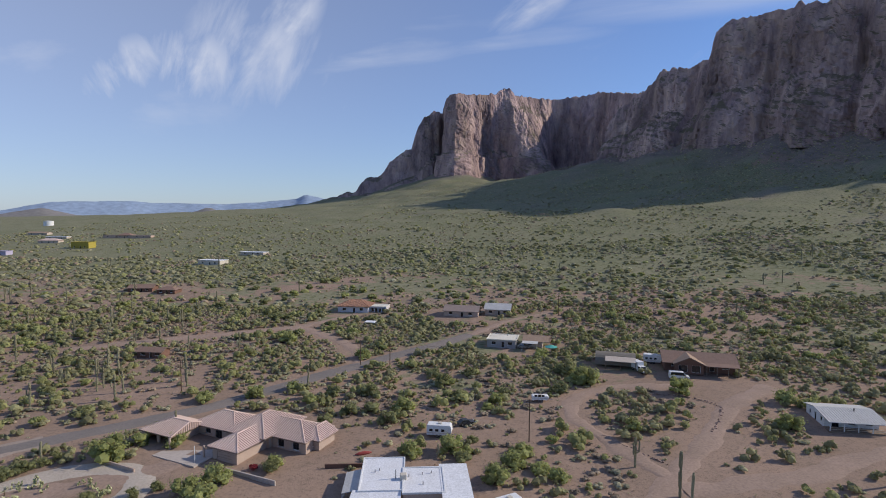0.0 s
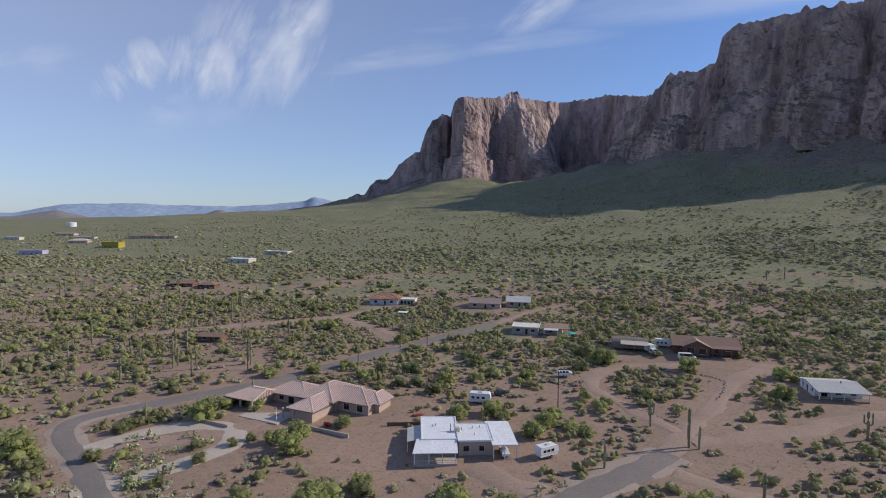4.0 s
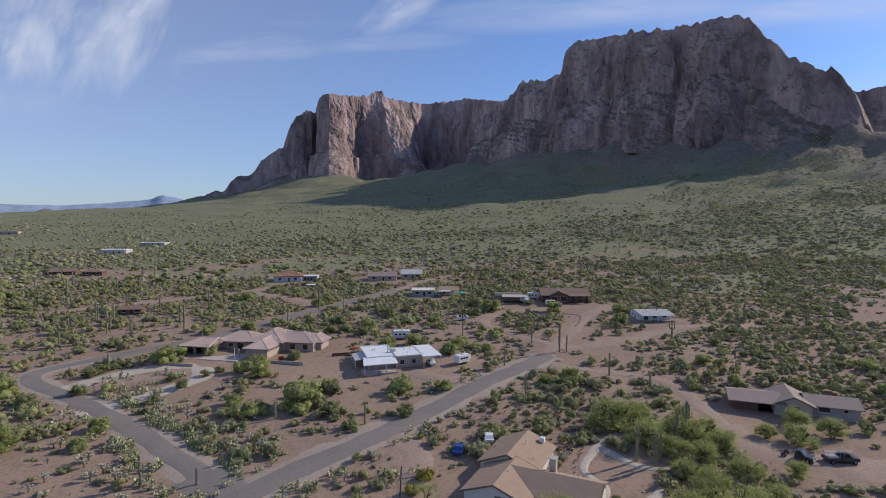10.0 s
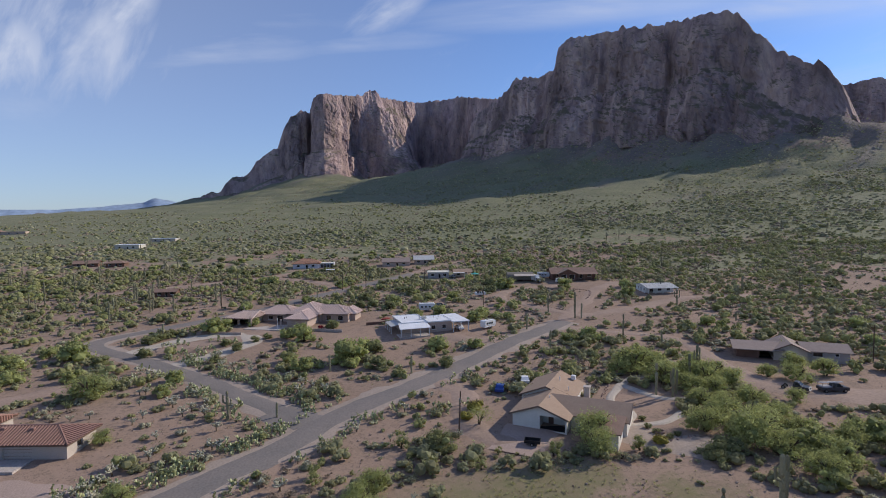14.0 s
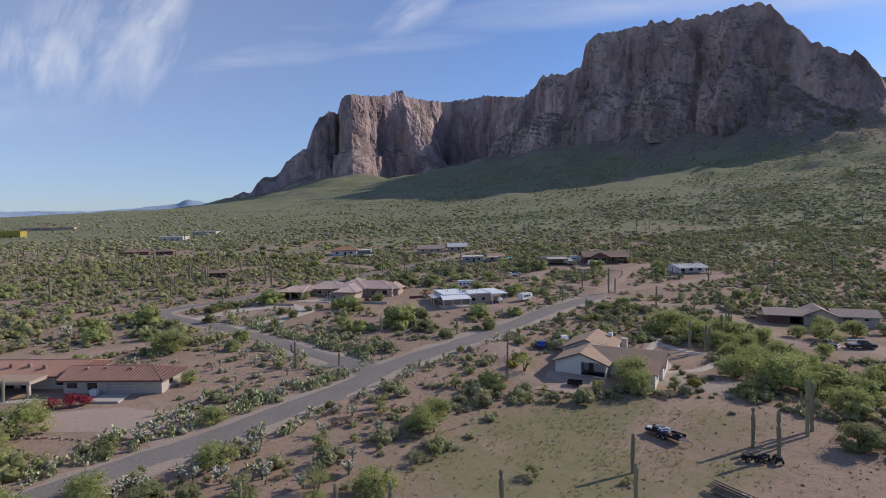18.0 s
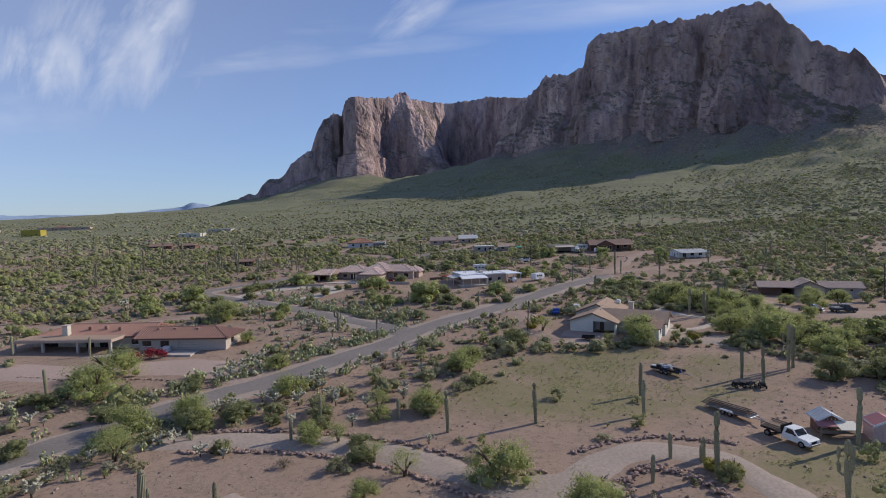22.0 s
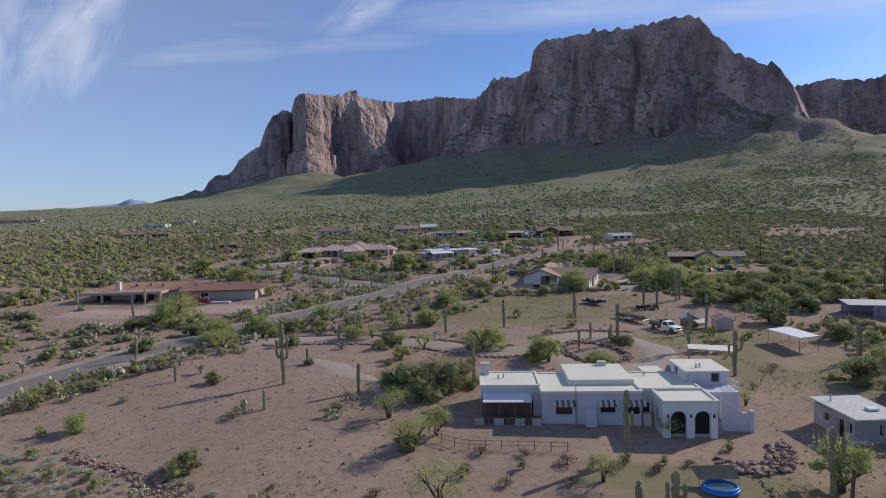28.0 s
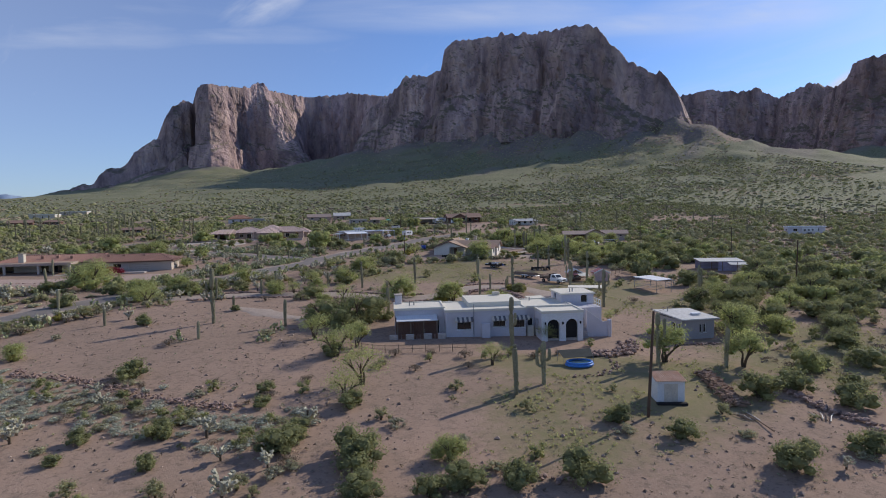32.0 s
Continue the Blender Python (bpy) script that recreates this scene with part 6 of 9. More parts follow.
flat_roof(far_, 17, 40, -2, 7, 3.0, M_STUCCO_PINK, M_STUCCO_PINK, 0.2)
simple_house("far tan house with faded pink roof", -428, 590, 8, 20, 11, 3.2, M_STUCCO_TAN, M_TILE_PINK, "hip", 2.2)
simple_house("far low white roofed house", -455, 640, 0, 24, 8, 3.0, M_STUCCO_TAN, M_ROOF_WHITE, "flat")
simple_house("far pale house on the plain", -540, 640, 5, 18, 9, 3.2, M_CREAM, M_ROOF_WHITE, "flat")
simple_house("far tan low house on the plain", -520, 700, -5, 26, 9, 3.0, M_STUCCO_TAN, M_ROOF_TAN, "gable")
simple_house("dark timber shack with brown sheet roof", -100, 181, -6, 8.5, 5, 2.3, M_BROWN_SIDING, M_ROOF_BROWN, "gable", 0.9, name="shack", category="shed")
simple_house("brown roofed cottage deep in scrub", -171, 302, 4, 13, 8, 2.4, M_BROWN_SIDING, M_ROOF_BROWN, "gable", 1.5)
simple_house("brown roofed outbuilding deep in scrub", -152, 296, -4, 10, 7, 2.4, M_BROWN_SIDING, M_ROOF_BROWN, "hip", 1.4, name="outbuilding", category="building")
simple_house("white mobile home beyond the wash", 157.5, 19, -42, 14, 5, 2.7, M_STUCCO_WHITE, M_ROOF_WHITE, "flat", name="mobile_home")
tank = thing("water_tank", "far cream cylindrical water tank", "tank", -620, 880, 0)
part("shell", Shape().rod((0, 0, -1), (0, 0, 7), 7, n=32), M_WHITE, tank, smooth=False)
part("tank_roof", Shape().rod((0, 0, 7), (0, 0, 7.9), 7.1, 0.6, n=32), M_WHITE, tank)


# ---- plants ----
PLANT = random.Random(7)


ICO = [Vector(q).normalized() for q in ((0, 1, 1.618), (0, -1, 1.618), (0, 1, -1.618), (0, -1, -1.618), (1, 1.618, 0), (-1, 1.618, 0), (1, -1.618, 0), (-1, -1.618, 0), (1.618, 0, 1), (-1.618, 0, 1), (1.618, 0, -1), (-1.618, 0, -1))]
ICO_FACES = [(0, 1, 8), (0, 8, 4), (0, 4, 5), (0, 5, 9), (0, 9, 1), (1, 6, 8), (8, 6, 10), (8, 10, 4), (4, 10, 2), (4, 2, 5), (5, 2, 11), (5, 11, 9), (9, 11, 7), (9, 7, 1), (1, 7, 6), (3, 6, 7), (3, 7, 11), (3, 11, 2), (3, 2, 10), (3, 10, 6)]
DOME = [Vector((math.cos(q * 1.2566), math.sin(q * 1.2566), -0.35)) for q in range(5)] + [Vector((0.8 * math.cos(q * 1.2566 + 0.6), 0.8 * math.sin(q * 1.2566 + 0.6), 0.55)) for q in range(5)] + [Vector((0, 0, 0.95))]
DOME_FACES = [(q, (q + 1) % 5, 5 + q) for q in range(5)] + [((q + 1) % 5, 5 + (q + 1) % 5, 5 + q) for q in range(5)] + [(5 + q, 5 + (q + 1) % 5, 10) for q in range(5)]


def leaf_cloud(seed, count, rx, rz, leaf, lobes=7, base=0.0, hollow=0.5, flat=1.0, core=0.0, outward=0.9):
    """A lumpy crown: leaves that face outwards over rounded lobes, round a dense twiggy core; corners and triangles as arrays."""
    g = np.random.default_rng(seed)
    ang = g.uniform(0, 2 * math.pi, lobes) if lobes > 9 else 2 * math.pi * (np.arange(lobes) + g.uniform(0, 0.7, lobes)) / lobes
    if lobes > 9:
        high = g.uniform(0.12, 0.72, lobes)
        rad = rx * g.uniform(0.1, 0.72, lobes) * (1.12 - 0.55 * high)
        lr = rx * g.uniform(0.28, 0.5, lobes)
    else:
        rad = rx * g.uniform(0.12, 0.55, lobes)
        high = g.uniform(0.12, 0.5, lobes) * (1.2 - 0.7 * rad / rx)
        lr = rx * g.uniform(0.36, 0.56, lobes)
    mid = np.stack([rad * np.cos(ang), rad * np.sin(ang), base + rz * high], -1)
    squash = np.array([1, 1, 0.75 * rz / rx * flat])
    pick = g.integers(0, lobes, count)
    d = g.normal(size=(count, 3))
    d[:, 2] = np.where(d[:, 2] < -0.4, -d[:, 2], d[:, 2])
    d /= np.linalg.norm(d, axis=1)[:, None]
    r = (hollow + (1.08 - hollow) * g.random(count) ** 0.7) * lr[pick]
    p = mid[pick] + d * r[:, None] * squash
    p[:, 2] = np.maximum(p[:, 2], base + 0.04)
    nrm = g.normal(size=(count, 3))
    nrm /= np.linalg.norm(nrm, axis=1)[:, None]
    nrm = d * outward + nrm * 0.75
    nrm /= np.linalg.norm(nrm, axis=1)[:, None]
    a = np.cross(nrm, g.normal(size=(count, 3)))
    a /= np.linalg.norm(a, axis=1)[:, None]
    b = np.cross(nrm, a)
    s = leaf * g.uniform(0.6, 1.4, count)[:, None]
    v = np.stack([p - a * s * 0.8, p + a * s * 0.8 + b * s * 0.1, p + b * s * 0.8], 1).reshape(-1, 3)
    f = np.arange(count * 3).reshape(-1, 3)
    if core:
        ball, ball_faces = (ICO, ICO_FACES) if core > 0 else (DOME, DOME_FACES)
        ball = np.array([tuple(q) for q in ball])
        for k in range(lobes):
            lump = mid[k] + ball * g.uniform(0.78, 1.15, (len(ball), 1)) * lr[k] * abs(core) * squash
            lump[:, 2] = np.maximum(lump[:, 2], base * 0.6 - 0.05)
            f = np.vstack([f, np.array(ball_faces) + len(v)])
            v = np.vstack([v, lump])
    return v, f


def spread_mesh(name, templates, spots, mat):
    """Copies of templates at spots (x, y, size, turn, which), joined into one mesh."""
    V, F, k = [], [], 0
    spots = np.asarray(spots, float)
    zs = ground_z(spots[:, 0], spots[:, 1])
    for i, (tv, tf) in enumerate(templates):
        m = spots[:, 4].astype(int) == i
        q = spots[m]
        if not len(q):
            continue
        c, s = np.cos(q[:, 3]), np.sin(q[:, 3])
        x = tv[None, :, 0] * c[:, None] - tv[None, :, 1] * s[:, None]
        y = tv[None, :, 0] * s[:, None] + tv[None, :, 1] * c[:, None]
        z = np.broadcast_to(tv[None, :, 2], x.shape)
        w = np.stack([x, y, z], -1) * q[:, 2][:, None, None] + np.stack([q[:, 0], q[:, 1], zs[m] - 0.03], -1)[:, None]
        V.append(w.reshape(-1, 3))
        F.append((tf[None] + (np.arange(len(q)) * len(tv))[:, None, None] + k).reshape(-1, 3))
        k += w.shape[0] * w.shape[1]
    return mesh_from(name, np.vstack(V), np.vstack(F), mat)


def tree_limbs(seed, height, spread, stems=3):
    """Tapered, forking stems under a crown."""
    r = random.Random(seed)
    s = Shape()
    for k in range(stems):
        a = 2 * math.pi * (k + r.random() * 0.6) / stems
        p = [(0.12 * math.cos(a), 0.12 * math.sin(a), -0.3)]
        out_ = spread * r.uniform(0.3, 0.6)
        for f in (0.2, 0.45, 0.75):
            p.append((out_ * f * math.cos(a) + r.uniform(-0.15, 0.15), out_ * f * math.sin(a) + r.uniform(-0.15, 0.15), height * f * 0.85))
        s.tube(p, [0.16, 0.13, 0.09, 0.04], 5)
        for _ in range(3):
            b = a + r.uniform(-1.2, 1.2)
            q = Vector(p[2])
            e = q + Vector((spread * 0.4 * math.cos(b), spread * 0.4 * math.sin(b), height * r.uniform(0.15, 0.35)))
            s.tube([q, (q + e) / 2 + Vector((0, 0, 0.1)), e], [0.06, 0.045, 0.02], 4)
    return s


TREE_KINDS = {}


def tree(x, y, size, kind="palo_verde"):
    """A small desert tree: tapered stems and an open crown of fine leaves."""
    if y > 62 and kind in ("palo_verde", "mesquite"):
        kind = "slope_" + kind
    which = PLANT.randrange(3)
    key = (kind, which)
    if key not in TREE_KINDS:
        mat, count, leaf, hollow, label = {
            "palo_verde": (M_PALO, 4000, 0.105, 0.35, "yellow-green palo verde tree with airy crown"),
            "mesquite": (M_LEAF_DARK, 3600, 0.11, 0.5, "dark green mesquite tree with spreading crown"),
            "standing_palo_verde": (M_PALO, 4200, 0.10, 0.05, "palo verde tree with clear trunk and round crown"),
            "bare_palo_verde": (M_PALO, 2200, 0.09, 0.05, "thin palo verde with sparse yellow-green twigs"),
            "slope_mesquite": (M_LEAF_DARK, 520, 0.2, 0.7, "dark green mesquite tree on the desert slope"),
            "slope_palo_verde": (M_PALO, 520, 0.2, 0.65, "rounded olive-green palo verde on the desert slope"),
            "yellow_brittlebush": (M_LEAF_YELLOW, 2200, 0.10, 0.3, "rounded bush covered in yellow flowers"),
        }[kind]
        low = kind == "yellow_brittlebush"
        v, f = leaf_cloud(1000 + which * 31 + len(kind), count, 2.9, 3.0, leaf, 26 if not low else 9, 1.0 if kind == "standing_palo_verde" else 0.5 if kind == "bare_palo_verde" else -0.15 * (not low), hollow, core={"palo_verde": 0.35, "mesquite": 0.5, "slope_mesquite": 0.65, "slope_palo_verde": 0.6, "standing_palo_verde": 0.35, "yellow_brittlebush": 0.75}.get(kind, 0.0))
        TREE_KINDS[key] = (mesh_from("crown", v, f, mat), tree_limbs(which * 5 + 2, 3.4, 2.4, 3).mesh("trunk", M_BARK), label)
    crown, trunk, label = TREE_KINDS[key]
    t = thing("tree" if kind != "yellow_brittlebush" else "bush", label, "tree" if kind != "yellow_brittlebush" else "bush", x, y, PLANT.uniform(0, 360), group="trees of the valley" if kind != "yellow_brittlebush" else "flowering bushes")
    t.scale = (size / 5.0,) * 3
    part("trunk", trunk, None, t)
    part("crown", crown, None, t)
    return t


# beside the road and the ranch drive
for x, y, s in [(-60.4, -15.4, 5.0), (-32.8, 10.2, 6.0), (-77.8, -2.2, 6.4), (-94.1, 8.9, 10.3), (-85.4, -10.4, 5.1), (-51.4, -10.8, 3.6), (-96.5, -44.8, 4.1), (-95.5, 20.0, 9.4), (-84.2, -5.5, 6.8), (-54.8, -30.8, 4.0), (-63.8, 3.0, 6.2), (-35.6, 6.1, 6.7), (-67, 17, 5), (-40.3, -30.5, 7.5), (-33, -37.5, 6), (-75, -7, 5), (-44, -9.3, 6)]:
    tree(x, y, s)
# round the tan house and its grove
for x, y, s in [(32.1, 35.7, 9.2), (-8.1, -77.1, 7.6), (30.9, 44.2, 10.5), (41.9, 34.3, 8.3), (4.4, 15.5, 9), (37, 47, 7), (75, 45, 7), (70, 31, 7), (30, -4, 7)]:
    tree(x, y, s)
# round the pink and white houses
for x, y, s in [(34.2, 70.6, 7.4), (-30.3, 70.7, 10.8), (-42.5, 67.9, 6.3), (-41.6, 93.2, 7.5), (-67.2, 111.4, 8.8), (-7.4, 74.5, 7.4), (-83.9, 60.3, 9.8), (-24.6, 79.1, 5.7), (-110.1, 87.4, 7.5), (-33.1, 107.8, 4.7), (14.9, 107.4, 5.9), (80.6, 123.2, 6.6), (-97.4, 92.0, 9.8), (-57, 117, 5.5), (-42, 102, 6.5), (-46, 98, 6), (3, 114, 6.5), (-6, 112, 6), (11, 101, 6.5), (2, 73, 5), (45, 124, 4.5), (-75, 38, 4.5), (-105, 76, 7), (-92, 74, 5), (-70, 68, 5.5)]:
    tree(x, y, s)
# towards the fan
for x, y, s in [(41.7, 154.3, 9.4), (-49.1, 144.9, 5.8), (-8.9, 136.2, 6.8), (65.0, 146.1, 7.8), (-54.9, 199.4, 7.5), (-25.1, 179.4, 6.8), (-61, 142, 6), (-40, 150, 5), (89, 138, 7), (93, 134, 5.5), (-33, 140, 5), (15, 141, 5)]:
    tree(x, y, s)
# beside the road and the ranch drive
for x, y, s in [(-54, -48.5, 8.5), (-58, -46, 7), (-50, -46.5, 6), (-21, 20, 6)]:
    tree(x, y, s, "mesquite")
# round the tan house and its grove
for x, y, s in [(46, -8, 9), (34, -16, 9), (40, -20, 8), (48, -2, 8), (60, 2, 9), (68, -8, 8), (20, -14, 6.5), (27, -17, 7), (52, -14, 8), (58, -38, 7), (40, -48, 8), (32, -56, 8), (36, -64, 7), (28, -66, 7.5), (44, -58, 8)]:
    tree(x, y, s, "mesquite")
# towards the fan
for x, y, s in [(-18, 146, 6), (-28, 146, 5), (-12, 128, 5.5), (-22, 133, 5), (1.4, 155, 7), (9, 162, 5), (38, 163, 8), (44, 160, 6.5), (33, 148, 6), (-27, 126, 5)]:
    tree(x, y, s, "mesquite")
# beside the road and the ranch drive
for x, y, s in [(-61.5, -54, 5.5), (-61, -63, 6), (-61.2, -73.4, 6), (-53, -23, 4), (-51, -7, 4.5), (-83, -15, 5.5), (-57, -16.5, 4), (-64, -77, 4.5), (-34, -68.5, 3.5), (-50, -27, 4.5), (-46, -74.5, 4)]:
    tree(x, y, s, "bare_palo_verde")
# round the tan house and its grove
for x, y, s in [(-19, -64, 3), (-12, 27, 5)]:
    tree(x, y, s, "bare_palo_verde")
# beside the road and the ranch drive
for x, y, s in [(-35.5, -39.5, 3.0), (-45, -37, 2.0), (-95, -22, 2.5)]:
    tree(x, y, s, "yellow_brittlebush")
# round the tan house and its grove
for x, y, s in [(-17.2, -34.2, 2.6), (-10.5, 33.5, 4.2), (-13.5, 30, 3.2), (14, 12, 3.5), (60, -24, 4), (30, -46, 3.5)]:
    tree(x, y, s, "yellow_brittlebush")

# saguaros
SAGUARO = {}


def saguaro_limb(points, radius, ribs=11):
    """A ribbed column along a line of points, closed by a rounded tip."""
    P = np.array(points, float)
    n = ribs * 2
    rings_ = []
    m = len(P)
    for i, p in enumerate(P):
        d = Vector(P[min(i + 1, m - 1)] - P[max(i - 1, 0)])
        q = d.to_track_quat("Z", "Y")
        f = i / (m - 1)
        r = radius * (0.82 + 0.25 * math.sin(min(1, f * 1.15) * math.pi * 0.85))
        r *= {m - 1: 0.12, m - 2: 0.62, m - 3: 0.9}.get(i, 1.0)
        rings_.append([tuple(Vector(p) + q @ Vector((r * (1.0 if j % 2 else 0.84) * math.cos(2 * math.pi * j / n), r * (1.0 if j % 2 else 0.84) * math.sin(2 * math.pi * j / n), 0))) for j in range(n)])
    return Shape().loft(rings_)


def saguaro(x, y, height, arms=0, lean=0.0):
    hh = max(2, round(height * 2) / 2)
    key = (hh, arms)
    if key not in SAGUARO:
        r = random.Random(int(hh * 10) + arms)
        zs = list(np.linspace(-0.3, hh - 0.45, 8)) + [hh - 0.25, hh - 0.08, hh]
        trunk = saguaro_limb([(0.04 * math.sin(z), 0.05 * math.cos(z * 0.7), z) for z in zs], 0.16 + 0.018 * hh).mesh("trunk", M_SAGUARO)
        limbs = []
        for k in range(arms):
            a = 2 * math.pi * k / arms + r.uniform(-0.5, 0.5)
            z0, up_ = hh * r.uniform(0.4, 0.58), hh * r.uniform(0.18, 0.4)
            o = 0.75
            pts_ = [(0.1 * math.cos(a), 0.1 * math.sin(a), z0), (0.45 * math.cos(a), 0.45 * math.sin(a), z0 + 0.02), (o * math.cos(a), o * math.sin(a), z0 + 0.25)]
            pts_ += [(o * 1.05 * math.cos(a), o * 1.05 * math.sin(a), z0 + 0.3 + up_ * f) for f in (0.3, 0.6, 0.9, 0.97, 1.0)]
            limbs.append(saguaro_limb(pts_, 0.17).mesh("arm", M_SAGUARO))
        SAGUARO[key] = (trunk, limbs)
    trunk, limbs = SAGUARO[key]
    label = "tall ribbed saguaro cactus with raised arms" if arms else ("single ribbed saguaro column" if height > 3.5 else "short young saguaro column")
    t = thing("saguaro", label, "cactus", x, y, PLANT.uniform(0, 360), group="saguaros")
    part("trunk", trunk, None, t)
    for l_ in limbs:
        part("arm", l_, None, t)


for x, y, hgt, arms in [(-73.1, -37.3, 8.5, 2), (-63.6, -44.4, 4.2, 0), (-57.4, -42.5, 3.2, 0), (-69.3, -28.4, 2.5, 0), (-62.8, -14.4, 3, 0), (-59.2, -9.4, 3.4, 0), (-48.7, -11.5, 3, 0), (-43.1, -17.5, 5.5, 0), (-31.3, -18, 5.5, 0), (-16.1, -19.1, 4.8, 0), (-17.6, -35.5, 7, 0), (-20.1, -30.9, 3, 0), (-24.9, -35.1, 3.2, 0), (-9.6, -43.4, 6.5, 3), (-47.3, -44.3, 5.5, 0), (-41.5, -71.7, 7, 1), (-48.6, -83.2, 5, 0), (-44.5, -82.2, 4.5, 3), (-22.7, -86.8, 4.5, 0), (-28.8, -82.6, 6, 1), (-11.9, -55.2, 6.5, 4)]:
    saguaro(x, y, hgt, arms)
for x, y, hgt, arms in [(8.2, -13, 6, 0), (7.0, -9.9, 5.5, 0), (16.5, -9.2, 8, 3), (18.5, -8, 7, 1), (-102.5, 12.4, 4.5, 0), (-121, 40.6, 4, 0), (29.1, 28.6, 6, 2), (31, 30, 5, 0), (27, 31, 6.5, 0), (38.3, 35.3, 6, 0), (42.1, 37.6, 7, 2), (46.7, 73.5, 6, 0), (50.5, 61.5, 4, 0), (-55.8, 43, 5.5, 2), (43.4, 95.9, 8.5, 1), (45.3, 95, 5, 0), (39.2, 106.8, 6, 2), (22.7, 86.5, 5, 0), (0, 111, 3, 0), (84, 99, 6.5, 2), (-93.7, 152.3, 6, 0), (-103.4, 137.7, 7, 1)]:
    saguaro(x, y, hgt, arms)
for x, y, hgt, arms in [(-60, 124, 5, 0), (-36, 150, 6, 0), (10.7, -56, 6, 0), (12.5, -55, 5, 0), (3.5, -33, 7, 0), (-75.5, -46, 2.5, 0), (-88, -30, 2.5, 0), (-96, -16, 4, 0), (-81.3, 110.7, 4, 0), (-47, 41.5, 3, 0), (-18, 58, 4, 0), (20, 65, 5, 2), (-36, 65, 4, 0), (-12.3, -12.1, 4.8, 0), (-105, 36, 4, 0)]:
    saguaro(x, y, hgt, arms)
for k in range(16):
    saguaro(PLANT.uniform(-150, -66), PLANT.uniform(128, 225), PLANT.choice([6, 7, 8, 9]), PLANT.choice([0, 0, 0, 1, 2]))
made = 0
while made < 110:
    x, y = (PLANT.uniform(-260, -60), PLANT.uniform(125, 430)) if made % 3 else (PLANT.uniform(60, 330), PLANT.uniform(20, 380))
    if to_line(np.array(x), np.array(y), LOOP) < 6 or in_ovals(x, y, BARE) > 0.2 or math.hypot(x - 75, y - 150) < 22 or math.hypot(x - 95, y - 122) < 16 or math.hypot(x + 40, y - 250) < 20 or math.hypot(x - 72, y - 42) < 16:
        continue
    saguaro(x, y, PLANT.choice([3, 4, 5, 6, 7, 8]), PLANT.choice([0, 0, 0, 1, 2, 3]))
    made += 1


# the row of trees behind the tan house garden
for x, y, s in [(2.2, 11.4, 8.0), (35, 31, 6.5), (32.5, 24, 6.0), (30.5, 17, 6.5), (28.4, 8.6, 11.5), (24.5, 14, 7.5), (33.5, 12.5, 8.5), (34, 20, 7), (31, 3.5, 7), (36, -1, 7), (39, 8, 6), (68, 37.5, 6.5), (61, 29.5, 7), (57, 33.5, 5), (40, 14, 6), (44, 4, 6.5), (40, 38, 7.5), (45, 31, 7), (38.5, 28, 6.5), (46.5, 44, 6), (42, 22, 6.5), (47, 37, 6), (36, 42, 7), (50, 20, 5), (27, 44, 6)]:
    tree(x, y, s)
for x, y, s in [(-20.9, -87.6, 5.6), (-27.4, -82.4, 6.0), (-57.6, -60.5, 4.2), (-33.5, -40.5, 5.2)]:
    tree(x, y, s, "standing_palo_verde")
# the thicket beyond the guest house
for k, (x, y, s) in enumerate([(-3, -80, 5), (2, -76, 5.5), (4, -84, 5), (8, -72, 5), (11, -80, 5.5), (14, -88, 6), (16, -70, 5), (20, -78, 5.5), (-2, -88, 4.5), (24, -66, 5), (22, -90, 6), (7, -92, 5), (-12, -74, 4), (0, -69, 4.5), (13, -64, 5), (-16, -92, 3.5), (1, -63, 6.5), (6, -66.5, 7), (11, -60, 6), (-1, -73, 5), (18, -62, 6.5), (25, -56, 7), (30, -72, 7), (36, -80, 7), (28, -84, 6), (20, -46, 6), (48, -70, 7)]):
    tree(x, y, s, "mesquite" if k % 3 else "palo_verde")
# island planting
tree(-28.1, -46.2, 5.5)
tree(-17.1, -36.9, 3.2, "mesquite")
tree(-15.6, -35.4, 3.0, "yellow_brittlebush")
for x, y, hgt in ((-16.9, -32.2, 2.0), (-16.4, -31.8, 2.4), (-17.3, -32.6, 1.6)):
    saguaro(x, y, hgt)


# prickly pears and chollas
def pear_mesh(seed, pads):
    """A clump of flat oval pads growing one from another."""
    r = random.Random(seed)
    s = Shape()
    tips = [(r.uniform(-0.7, 0.7), r.uniform(-0.7, 0.7), 0.0) for _ in range(11)]
    for _ in range(pads):
        b = r.choice(tips)
        a, tilt, w = r.uniform(0, 2 * math.pi), r.uniform(-0.7, 0.7), r.uniform(0.085, 0.13)
        q = Euler((tilt, r.uniform(-0.5, 0.5), a)).to_matrix()
        rim = [tuple(Vector(b) + q @ Vector((w * math.sin(2 * math.pi * i / 7), 0.0, w * 1.25 - w * 1.3 * math.cos(2 * math.pi * i / 7)))) for i in range(7)]
        faces = [tuple(Vector(b) + q @ Vector((0, d, w * 1.3))) for d in (-0.035, 0.035)]
        s.add(rim + faces, [(i, (i + 1) % 7, 7) for i in range(7)] + [((i + 1) % 7, i, 8) for i in range(7)])
        tip = Vector(b) + q @ Vector((r.uniform(-0.08, 0.08), 0, w * 2.3))
        if tip.z < 0.95:
            tips.append(tuple(tip))
    return s.mesh("body", M_PEAR)


